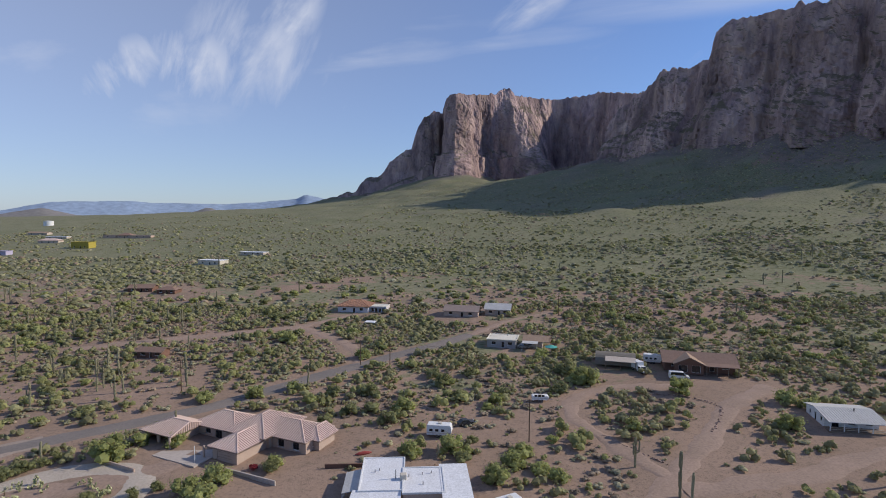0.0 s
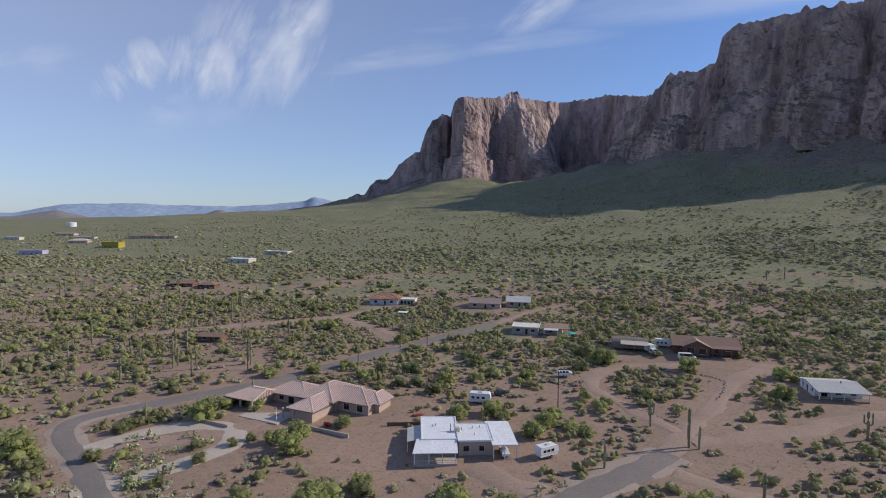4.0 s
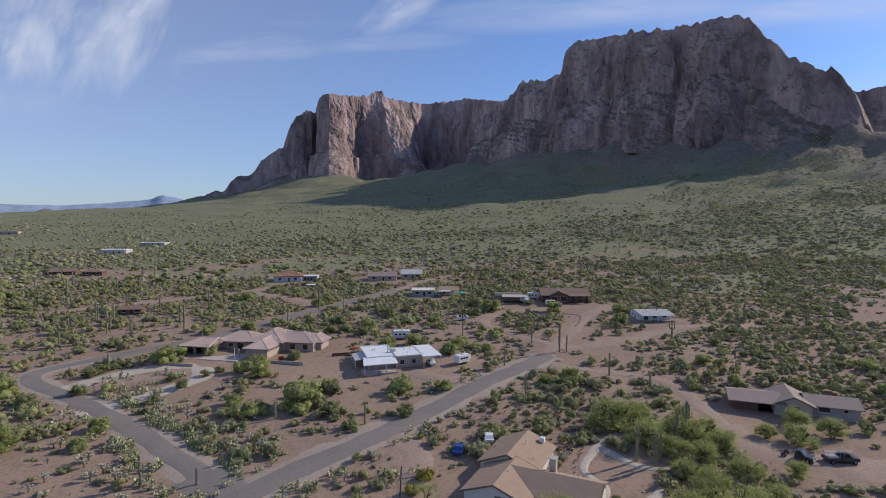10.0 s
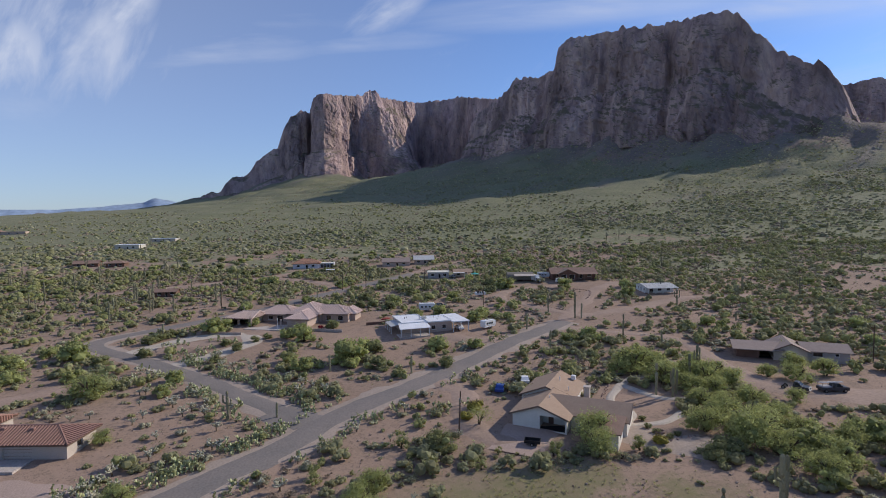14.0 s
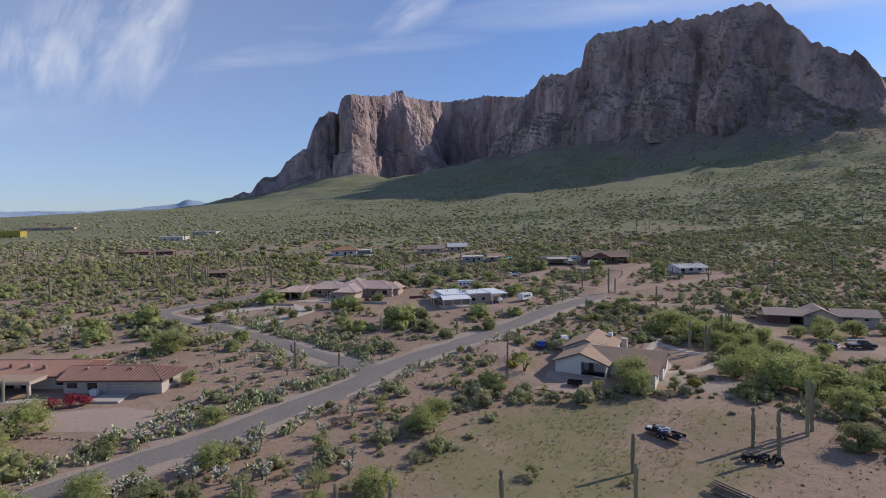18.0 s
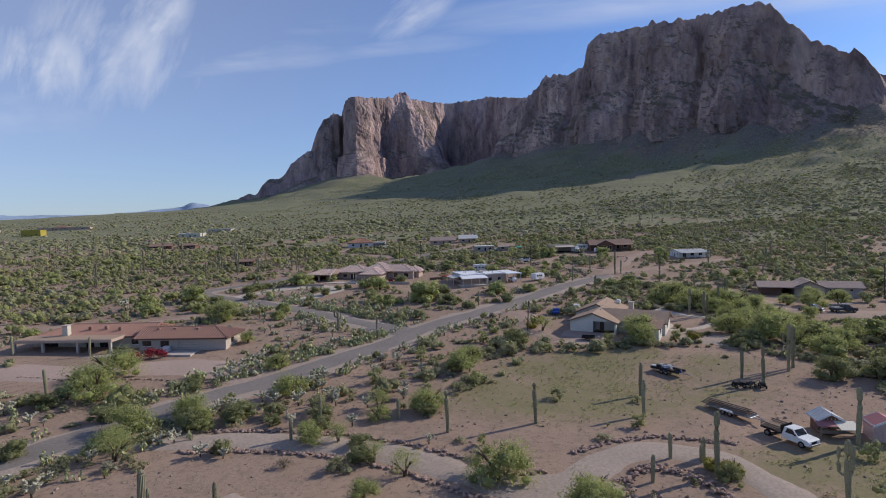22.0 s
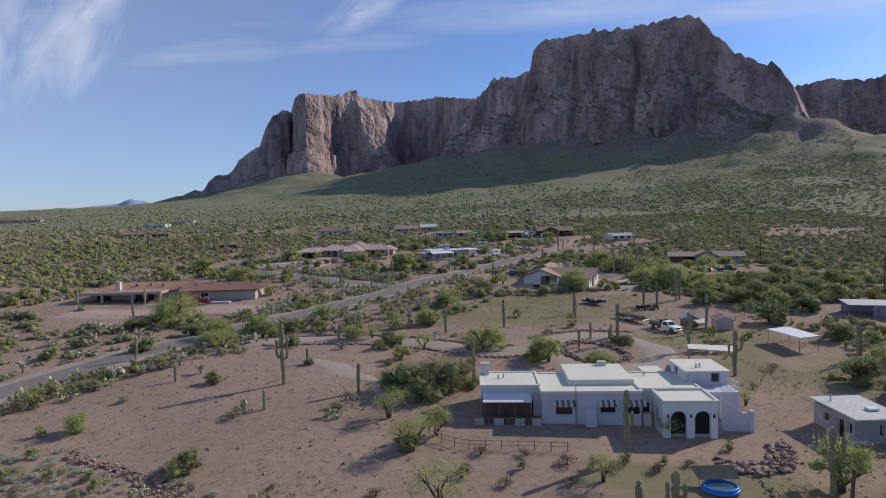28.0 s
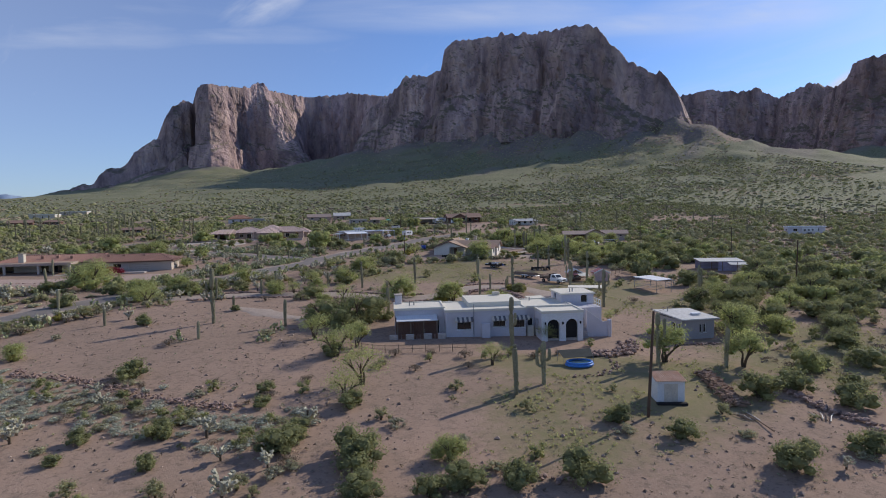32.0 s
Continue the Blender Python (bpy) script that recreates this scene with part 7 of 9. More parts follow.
def cholla_mesh(seed):
    """A pale spiny cholla: short jointed arms from a dark stem."""
    r = random.Random(seed)
    s = Shape()
    for _ in range(9):
        a = r.uniform(0, 2 * math.pi)
        p = Vector((0, 0, r.uniform(0.2, 0.55)))
        for _ in range(3):
            a += r.uniform(-0.9, 0.9)
            d = Vector((math.cos(a), math.sin(a), r.uniform(0.2, 1.5))).normalized() * r.uniform(0.16, 0.27)
            s.tube([p, p + d * 0.5, p + d], [0.05, 0.075, 0.055], 5)
            for _ in range(2):
                b = r.uniform(0, 2 * math.pi)
                q = p + d * r.uniform(0.3, 1.0)
                f = Vector((math.cos(b), math.sin(b), r.uniform(-0.3, 1.0))).normalized() * r.uniform(0.10, 0.2)
                s.tube([q, q + f * 0.6, q + f], [0.045, 0.06, 0.03], 5)
            p = p + d
    return s.mesh("crown", M_CHOLLA)


PEARS = [pear_mesh(k, 42) for k in range(4)]
CHOLLAS = [cholla_mesh(k + 50) for k in range(3)]
CHOLLA_STEM = Shape().tube([(0, 0, -0.2), (0.02, 0, 0.3), (0, 0.02, 0.75)], [0.07, 0.06, 0.05], 6).mesh("stem", M_BARK)


def pear(x, y, s):
    t = thing("prickly_pear", "yellow-green prickly pear clump of flat pads", "cactus", x, y, PLANT.uniform(0, 360), group="prickly pears")
    t.scale = (s, s, s * PLANT.uniform(0.8, 1.1))
    tagged(part("body", PLANT.choice(PEARS), None, t), kind="stuff")


def cholla(x, y, s):
    t = thing("cholla", "pale spiny cholla cactus on a dark stem", "cactus", x, y, PLANT.uniform(0, 360), group="chollas")
    t.scale = (s, s, s)
    tagged(part("crown", PLANT.choice(CHOLLAS), None, t), kind="stuff")
    part("stem", CHOLLA_STEM, None, t)


def beside(line, a, b, gap, count, jitter=1.3):
    """Spots on one side of a road, between shares a and b of its length."""
    p, s = along(line, 1.0)
    d = np.gradient(p, axis=0)
    spots = []
    for _ in range(count):
        i = int(PLANT.uniform(a, b) * (len(p) - 1))
        n = np.array([d[i, 1], -d[i, 0]]) / np.hypot(*d[i])
        q = p[i] + n * (gap + PLANT.uniform(-jitter, jitter) * np.sign(gap) * 0.8)
        spots.append((float(q[0]), float(q[1])))
    return spots


for line, a, b, gap, n in [(ROAD, 0.12, 0.5, 5.4, 50), (ROAD, 0.3, 0.42, -6.5, 26), (ROAD, 0.52, 0.75, 5.6, 20), (LOOP, 0.03, 0.24, -5.0, 26), (LOOP, 0.02, 0.26, 5.6, 70), (ROAD, 0.42, 0.56, -6.5, 34), (ROAD, 0.5, 0.62, -6, 12), (CIRCLE, 0.15, 0.85, 6.2, 10)]:
    for x, y in beside(line, a, b, gap, n, 2.2):
        pear(x, y, PLANT.uniform(1.0, 1.9))
for x, y in [(-74, 22), (-72, 24), (-71, 21), (-75.5, 20), (-73, 19), (-70.5, 23.5), (-69, 22), (-76, 23), (-12, 36), (-16, 34), (-19, 33), (-17, 37), (-22, 31), (-10, 52), (-6, 55), (-4, 50), (9, 79), (11, 77.5), (13, 80), (8, 76), (-64.5, -47), (-78, -45), (-68, -52), (-95, -5), (-102, 2), (-108, 8), (-100, 9), (-112, 0)]:
    pear(x, y, PLANT.uniform(1.1, 1.8))
for line, a, b, lo, hi, n in ((LOOP, 0.03, 0.3, 5, 13, 46), (LOOP, 0.04, 0.3, -13, -5, 40), (ROAD, 0.36, 0.5, -14, -6, 26), (ROAD, 0.15, 0.48, 6, 13, 40)):
    for k in range(n):
        x, y = beside(line, a, b, PLANT.uniform(lo, hi), 1, 0.5)[0]
        if to_line(np.array(x), np.array(y), ROAD) > 5 and to_line(np.array(x), np.array(y), LOOP) > 4.5 and in_ovals(x, y, [((-92, 30), (16, 12), -15)]) < 0.2 and math.hypot(x + 87, y - 36) > 12:
            (cholla if k % 2 else pear)(x, y, PLANT.uniform(1.2, 2.1))
for _ in range(70):
    x, y = PLANT.uniform(-100, -15), PLANT.uniform(-30, 60)
    if to_line(np.array(x), np.array(y), ROAD) > 6 and to_line(np.array(x), np.array(y), LOOP) > 5 and in_ovals(x, y, BARE) < 0.1:
        cholla(x, y, PLANT.uniform(0.9, 1.9))
for x, y, s in [(-68.4, -80.9, 3.1), (-72.6, -86.9, 2.3), (-90.6, -71.3, 2.5), (-85.7, -63.5, 2.1), (-75.6, -83.9, 2.2), (-35.7, -106.0, 1.8), (-108.2, 7.1, 4.3), (-104.7, 5.2, 4.2), (-59.7, 7.3, 3.1), (-57.6, -2.4, 3.8), (-46.3, -0.3, 2.4), (-58.3, 26.7, 3.1), (-113.3, 81.8, 6.5), (-105.9, -2.0, 3.7), (-62.5, -2.2, 3.8), (-79.2, -11.5, 2.6), (-85.0, -27.5, 2.6), (-47.0, -4.3, 2.0), (-59.1, 4.2, 2.3), (-57.1, -3.9, 2.5)]:
    cholla(x, y, s * 0.62)
for x, y in [(-52.5, -6), (-47, -4), (-55, -12), (-46, -20), (-63, -10), (-76, -90), (-80, -97), (-72, -98), (-84, -92), (-57, -103), (-105, -12), (-112, -16), (-99, 0), (-66, -1)]:
    cholla(x, y, PLANT.uniform(1.3, 2.2))


# scrub that nobody could count
def in_view(x, y):
    """The stretch of the plan that the flight looks over."""
    ok = np.zeros(np.shape(x), bool)
    for ex, ey, a, b in ((0, 0, -43, 43), (-15, -33, -43, 43), (-25, -49, -29, 57), (-46, -70, -30, 56), (-60, -91, -31, 55), (-73, -116, -25, 61), (-78, -128, -16, 70)):
        az = np.degrees(np.arctan2(x - ex, y - ey))
        ok |= (az > a) & (az < b)
    return ok


HOUSES_AT = [(-40, -62, 17), (-30, -66, 9), (-15, -74, 6), (0, 25, 12), (8, 22, 11), (-87, 36, 12), (-104, 42, 15), (-48, 119, 17), (-33, 121, 12), (-6, 96, 12), (4, 95, 11), (70, 42, 13), (95, 124, 12), (74, 158, 13), (52, 167, 10), (-38, 254, 13), (10, 241, 16), (26, 194, 14), (-171, 417, 14), (-157, 468, 14), (-385, 483, 14), (-346, 537, 14), (-366, 646, 30), (-418, 596, 14)]
HOUSES_AT += [(-96, 183, 6), (-165, 306, 9), (-148, 299, 7), (0, 121, 5), (12, 91, 4), (-3, -29, 6), (7, -32, 5), (3, -51, 8), (-12, -51, 6), (9.5, -46.5, 7), (42, -34, 9), (-37, -92, 3), (-37, -79, 4), (65, 20, 9), (27, 141, 4), (64, 151, 6), (55, 158, 6), (163, 18, 12), (20, 14, 6), (-4, -22, 5), (-2.5, -4, 4), (17, 20, 8), (21, 30, 8), (13, 13, 4)]
ALL_LINES = [(ROAD, 3.9), (LOOP, 3.6), (CIRCLE, 4.0), (RANCH_DRIVE, 3.0)] + [(q, w / 2 + 0.5) for q, w in TRACKS.values()]


def free_of(x, y, margin=0.0):
    ok = np.ones(np.shape(x), bool)
    for line, w in ALL_LINES:
        ok &= to_line(x, y, line) > w + margin
    for hx, hy, r in HOUSES_AT:
        ok &= np.hypot(x - hx, y - hy) > r
    return ok


def scatter(x0, x1, y0, y1, cell, seed, chance, far=None):
    g = np.random.default_rng(seed)
    nx, ny = int((x1 - x0) / cell), int((y1 - y0) / cell)
    x = x0 + (np.arange(nx)[None] + g.random((ny, nx))) * cell
    y = y0 + (np.arange(ny)[:, None] + g.random((ny, nx))) * cell
    x, y = x.ravel(), y.ravel()
    keep = in_view(x, y)
    x, y = x[keep], y[keep]
    keep = (g.random(len(x)) < chance(x, y)) & free_of(x, y, 0.9)
    return x[keep], y[keep], g


def near_chance(x, y):
    thick = np.clip(0.66 + 1.5 * fractal(x / 38, y / 38, 21) + 0.9 * fractal(x / 9, y / 9, 22), 0.03, 0.95)
    thick = thick + 0.35 * np.clip((x - 20 - 0.2 * y) / 40, 0, 1) * np.clip((20 - y) / 30, 0, 1)
    thick = thick + 0.12 * np.clip((y - 75) / 60, 0, 1)
    thick = thick * np.where((to_line(x, y, ROAD) < 9) & (x < -48), 0.45, 1)
    thick = thick + 0.3 * np.clip((x - 8) / 15, 0, 1) * np.clip((-30 - y) / 15, 0, 1)
    thick = thick * np.where((y < -52) & (x < -18), 0.22, 1)
    thick = thick * np.where(in_ovals(x, y, BARE) > 0.15, 0.06, 1) * np.where(in_ovals(x, y, GRASS) > 0.3, 0.4, 1)
    thick = thick * (1 - 0.3 * in_ovals(x, y, [((95, 135), (60, 28), 10), ((40, 105), (30, 20), 0), ((-45, -70), (22, 14), 0)]))
    thick = thick + 0.08 * np.clip((y + 15) / 40, 0, 1) * (in_ovals(x, y, BARE) < 0.1)
    thick = thick - 0.25 * np.clip((x - 50) / 30, 0, 1) * np.clip((y - 40) / 30, 0, 1) * np.clip((125 - y) / 25, 0, 1)
    return np.clip(thick, 0, 1)


def kinds_at(x, y, g):
    """Which shrub grows where, by patches."""
    f = value_noise(x / 16, y / 16, 33) + g.uniform(-0.5, 0.5, len(x))
    return np.where(f < 0.38, 0, np.where(f < 0.56, 1, np.where(f < 0.78, 2, np.where(f < 0.94, 3, 4))))


SHRUB_HIGH = (1.1, 0.62, 1.3, 0.8, 0.66)
SHRUBS = [[leaf_cloud(10 + 10 * k + j, 64, 0.95, SHRUB_HIGH[k], 0.13, 5, 0, 0.8, core=0.74 if k != 4 else 0.5) for j in range(3)] for k in range(5)]
MID_SHRUBS = [[leaf_cloud(110 + 10 * k + j, 16, 1.0, SHRUB_HIGH[k], 0.2, 3, 0, 0.75, core=-0.9) for j in range(3)] for k in range(5)]
FINE_SHRUBS = [[leaf_cloud(810 + 10 * k + j, 420, 0.95, SHRUB_HIGH[k], 0.062, 12, 0, 0.45, core=0.42 if k != 4 else 0.2) for j in range(3)] for k in range(5)]
SHRUB_MATS = [M_LEAF, M_LEAF_GREY, M_LEAF_BRIGHT, M_STRAW, M_DRY]
SHRUB_NAMES = [("creosote_scrub", "olive-green creosote bushes scattered over the soil"), ("bursage_scrub", "low grey-green bursage tufts"), ("palo_verde_scrub", "bright yellow-green palo verde shrubs"), ("cholla_scrub", "pale straw-coloured cholla and brittlebush"), ("dry_scrub", "dry brown shrubs and dead brush")]
SINGLE_BUSHES = []
x, y, g = scatter(-240, 320, -128, 90, 2.25, 3, lambda x, y: near_chance(x, y) * ((y <= 75) & (x <= 90)))
x2, y2, _ = scatter(-240, 320, -128, 262, 2.1, 5, lambda x, y: near_chance(x, y) * ((y > 75) | (x > 90)))
x, y = np.r_[x, x2], np.r_[y, y2]
which = kinds_at(x, y, g)
size = g.gamma(4.0, 0.355, len(x)).clip(0.5, 2.9)
size = np.where((y > 75) | (x > 90), size * 0.95, size)
size = np.where((which == 1) | (which >= 3), np.minimum(size, 1.7), size)
size = np.where((y < -52) & (x < -18), np.minimum(size, 1.15), size)
for k in range(5):
    m = which == k
    # the single bushes on open soil near the flight stay things of their own
    near = m & (in_ovals(x, y, [((-62, -55), (40, 38), 0), ((-40, -10), (50, 22), 20)]) > 0.0)
    idx = np.where(near)[0][:55]
    SINGLE_BUSHES += [(k, x[i], y[i], size[i]) for i in idx]
    rest = m.copy()
    rest[idx] = False
    distant = (y > 75) | (x > 90)
    close = ~distant & (y < -22) & (x < 22)
    for zone, models, tag_ in ((rest & close, FINE_SHRUBS[k], " near the ranch house"), (rest & ~distant & ~close, SHRUBS[k], ""), (rest & distant, MID_SHRUBS[k], " between the houses")):
        spots = np.stack([x, y, size, g.uniform(0, 6.28, len(x)), g.integers(0, 3, len(x))], -1)[zone]
        tagged(new(SHRUB_NAMES[k][0], spread_mesh(SHRUB_NAMES[k][0], models, spots, SHRUB_MATS[k])), SHRUB_NAMES[k][1] + tag_, "shrubs", kind="stuff")
BUSH_MESH = [[mesh_from("foliage", *leaf_cloud(300 + 10 * k + j, 620, 0.95, SHRUB_HIGH[k] * 0.95, 0.06, 13, 0, 0.45, core=0.45 if k != 4 else 0.2), SHRUB_MATS[k]) for j in range(2)] for k in range(5)]
BUSH_TWIGS = tree_limbs(77, 0.7, 0.6, 2)
for i in range(len(BUSH_TWIGS.v)):
    vx, vy, vz = BUSH_TWIGS.v[i]
    BUSH_TWIGS.v[i] = (vx * 0.55, vy * 0.55, vz * 0.8)
BUSH_TWIGS = BUSH_TWIGS.mesh("stem", M_BARK)
BUSH_LABELS = ["rounded olive-green creosote bush on bare soil", "low grey-green bursage bush on bare soil", "bright green palo verde shrub on soil", "pale straw-coloured brittlebush on bare soil", "dry brown leafless bush on soil"]
for k, bx_, by_, bs in SINGLE_BUSHES:
    t = thing("bush", BUSH_LABELS[k], "bush", float(bx_), float(by_), PLANT.uniform(0, 360), group="bushes on open soil")
    t.scale = (float(bs),) * 3
    part("foliage", PLANT.choice(BUSH_MESH[k]), None, t)
    part("stem", BUSH_TWIGS, None, t)
def placed_bush(x, y, s, k=0):
    t = thing("bush", BUSH_LABELS[k] if k else "dense rounded dark green bush on soil", "bush", x, y, PLANT.uniform(0, 360), group="rounded bushes")
    s = s if s < 2.4 else 2.4 + 0.45 * (s - 2.4)
    t.scale = (s, s, s * PLANT.uniform(0.7, 0.85))
    part("foliage", PLANT.choice(ROUND_BUSH), None, t)
    part("stem", BUSH_TWIGS, None, t)


ROUND_BUSH = [mesh_from("foliage", *leaf_cloud(350 + j, 1500, 1.0, 1.25, 0.06, 18, 0, 0.6, core=0.6), M_LEAF_DARK) for j in range(3)]
# beside the road and the ranch drive
for x, y, s in [(-65.5, -8.7, 1.4), (-58.8, -11.6, 1.6), (-44.5, -11.6, 1.7), (-70.8, -6.1, 3.3), (-76.2, -7.4, 2.9), (-54.5, -18.4, 1.9), (-79.4, 9.4, 1.85), (-82.8, -59.0, 2.35), (-71.6, -84.4, 2.05), (-69.7, -82.6, 1.75), (-63.9, -78.5, 1.8), (-66.4, -87.6, 2.35), (-60.2, -90.2, 0.8), (-44.1, -92.4, 1.65), (-41.8, -97.2, 1.8), (-38.9, -103.8, 1.65), (-35.5, -103.2, 1.2), (-28.6, -94.7, 2.85), (-53.2, -98.4, 2.4), (-57.1, -96.4, 1.5), (-82.7, -32.8, 1.75), (-71.0, -15.9, 1.75), (-70.4, -71.0, 1.25), (-71.2, -74.5, 1.15), (-79.7, -76.9, 1.5), (-80.6, -82.9, 1.2), (-85.7, -75.6, 1.3), (-61.3, -62.6, 1.8), (-67.6, -93.5, 1.85), (-63.6, -95.5, 1.65), (-71.0, -83.8, 1.9), (-66.6, -89.8, 2.4), (-61.0, -95.6, 2.0), (-57.6, -97.2, 1.6), (-23.6, -94.9, 2.2), (-39.2, -104.6, 2.3), (-23.2, -99.9, 2.3), (-14.4, -91.0, 2.4), (-31.5, -105.4, 2.0), (-8.0, -93.5, 2.8), (-3.5, -88.5, 2.6), (-18.5, -97.5, 2.0), (-12.0, -99.0, 2.6), (-16.0, -105.0, 2.4)]:
    placed_bush(x, y, s)
# beside the road and the ranch drive
for x, y, s in [(-79.9, 12.1, 2.0), (-69.1, -29.1, 1.05), (-57.3, -33.5, 1.05), (-65.8, -5.0, 1.85), (-77.0, -5.5, 2.8), (-70.3, -4.9, 3.25), (-59.0, -8.3, 2.0), (-89.1, -1.2, 3.0), (-100.8, 7.0, 3.35), (-96.0, -10.6, 3.3), (-54.5, -22.7, 2.05), (-44.8, -10.4, 2.0)]:
    placed_bush(x, y, s)
# round the tan house and its grove
for x, y, s in [(-9.2, 59.9, 3.2), (-18.1, -97.3, 1.45), (6.9, -82.2, 3.0), (11.4, -76.4, 3.75), (19.4, 5.3, 3.75), (15.7, 17.7, 0.95), (15.9, 15.5, 0.95), (16.9, 13.2, 0.95), (18.9, 13.8, 0.95), (16.7, 20.8, 1.0), (25.9, 20.8, 0.9)]:
    placed_bush(x, y, s)
# round the pink and white houses
for x, y, s in [(-89.7, 85.3, 3.9), (-81.4, 90.2, 3.4), (-83.6, 103.6, 2.45), (-81.3, 106.2, 2.45), (-62.4, 95.1, 2.35), (-58.8, 88.9, 2.55), (-51.8, 99.1, 1.75), (-54.8, 96.5, 1.9), (-63.2, 81.0, 2.15), (-78.4, 111.1, 1.85), (-79.6, 108.8, 1.8), (-56.7, 119.3, 3.0), (-32.8, 105.8, 3.3)]:
    placed_bush(x, y, s)

# low mounds in a band along the near side of the road
g = np.random.default_rng(83)
spots = []
for gap in (6.2, 7.6, 9.2):
    spots += [(x, y, g.uniform(0.6, 1.25), g.uniform(0, 6.28), g.integers(0, 3)) for x, y in beside(ROAD, 0.02, 0.34, gap, 60, 1.0)]
for k in (0, 1):
    tagged(new("roadside_scrub", spread_mesh("roadside_scrub", FINE_SHRUBS[k], spots[k::2], SHRUB_MATS[k])), ("olive-green", "grey-green")[k] + " low mounds along the road edge", "shrubs", kind="stuff")

# tufts and litter between the shrubs
TUFTS = [leaf_cloud(400 + j, 14, 0.32, 0.26, 0.1, 4, 0, 0.4) for j in range(3)]
tx, ty, g = scatter(-150, 190, -128, 150, 2.2, 17, lambda x, y: np.clip(0.45 + 0.9 * fractal(x / 14, y / 14, 71), 0.05, 0.9) * np.where(in_ovals(x, y, BARE) > 0.15, 0.25, 1))
for k, (tm, tl) in enumerate(((M_DRY, "dry brown tufts and litter on the soil"), (M_LEAF_GREY, "small grey-green tufts on the soil"))):
    m = g.random(len(tx)) < 0.5 if k == 0 else ~m
    spots = np.stack([tx, ty, g.uniform(0.5, 1.5, len(tx)), g.uniform(0, 6.28, len(tx)), g.integers(0, 3, len(tx))], -1)[m]
    tagged(new("ground_tufts", spread_mesh("ground_tufts", TUFTS, spots, tm)), tl, "tufts", kind="stuff")
x, y, g = scatter(-112, 8, -118, -28, 0.95, 67, lambda x, y: np.clip(0.3 + 1.3 * fractal(x / 8, y / 8, 73), 0.04, 0.8))
spots = np.stack([x, y, g.gamma(3.0, 0.16, len(x)).clip(0.2, 1.1), g.uniform(0, 6.28, len(x)), g.integers(0, 3, len(x))], -1)
for k, (tm, tl) in enumerate(((M_DRY, "small dry brown tufts on open soil"), (M_STRAW, "small straw-coloured tufts on open soil"))):
    tagged(new("ground_tufts", spread_mesh("ground_tufts", TUFTS, spots[k::2], tm)), tl, "tufts", kind="stuff")
FAR_SHRUBS = [[leaf_cloud(60 + 10 * k + j, 3, 1.3, 0.95, 0.4, 1, 0, 0.85, core=-1.5) for j in range(3)] for k in range(5)]
x, y, g = scatter(-520, 760, 258, 470, 3.0, 9, lambda x, y: np.clip(0.66 + 1.1 * fractal(x / 60, y / 60, 41) + 0.5 * fractal(x / 16, y / 16, 45) - 0.25 * in_ovals(x, y, [((190, 300), (75, 45), 20)]), 0.05, 0.95))
x1, y1, _ = scatter(-560, 800, 470, 1060, 4.6, 19, lambda x, y: np.clip(0.58 + 1.0 * fractal(x / 60, y / 60, 41) + 0.5 * fractal(x / 20, y / 20, 45), 0.04, 0.95) * np.clip(1.25 - y / 1200, 0.3, 1))
x, y = np.r_[x, x1], np.r_[y, y1]
x2, y2, _ = scatter(300, 620, -60, 255, 4.5, 10, lambda x, y: np.full(len(x), 0.75))
x, y = np.r_[x, x2], np.r_[y, y2]
which = kinds_at(x, y, g)
size = g.gamma(3.0, 0.36, len(x)).clip(0.4, 2.9)
for k in range(5):
    m = which == k
    spots = np.stack([x, y, size, g.uniform(0, 6.28, len(x)), g.integers(0, 3, len(x))], -1)[m]
    tagged(new("far_" + SHRUB_NAMES[k][0], spread_mesh("far_scrub", FAR_SHRUBS[k], spots, SHRUB_MATS[k])), SHRUB_NAMES[k][1] + " on the far slope", "shrubs", kind="stuff")

# loose stones on the bare soil
PEBBLES = []
for j in range(3):
    gp = np.random.default_rng(700 + j)
    corners_ = np.array([(1, 0, 0.2), (-1, 0.2, 0.2), (0.1, 1, 0.15), (0, -1, 0.2), (0.1, 0, 0.75), (0, 0.1, -0.5)]) * gp.uniform(0.7, 1.2, (6, 1))
    PEBBLES.append((corners_, np.array([(0, 2, 4), (2, 1, 4), (1, 3, 4), (3, 0, 4), (2, 0, 5), (1, 2, 5), (3, 1, 5), (0, 3, 5)])))
x, y, g = scatter(-125, 60, -125, 60, 1.0, 37, lambda x, y: np.clip(0.42 + 1.2 * fractal(x / 7, y / 7, 91), 0.06, 0.95) * np.clip(1.1 - (y + 60) / 130, 0.3, 1))
spots = np.stack([x, y, g.gamma(2.0, 0.05, len(x)).clip(0.04, 0.26), g.uniform(0, 6.28, len(x)), g.integers(0, 3, len(x))], -1)
tagged(new("loose_stones", spread_mesh("loose_stones", PEBBLES, spots, M_PEBBLE)), "small brown and grey stones strewn over bare soil", "stones", kind="stuff")

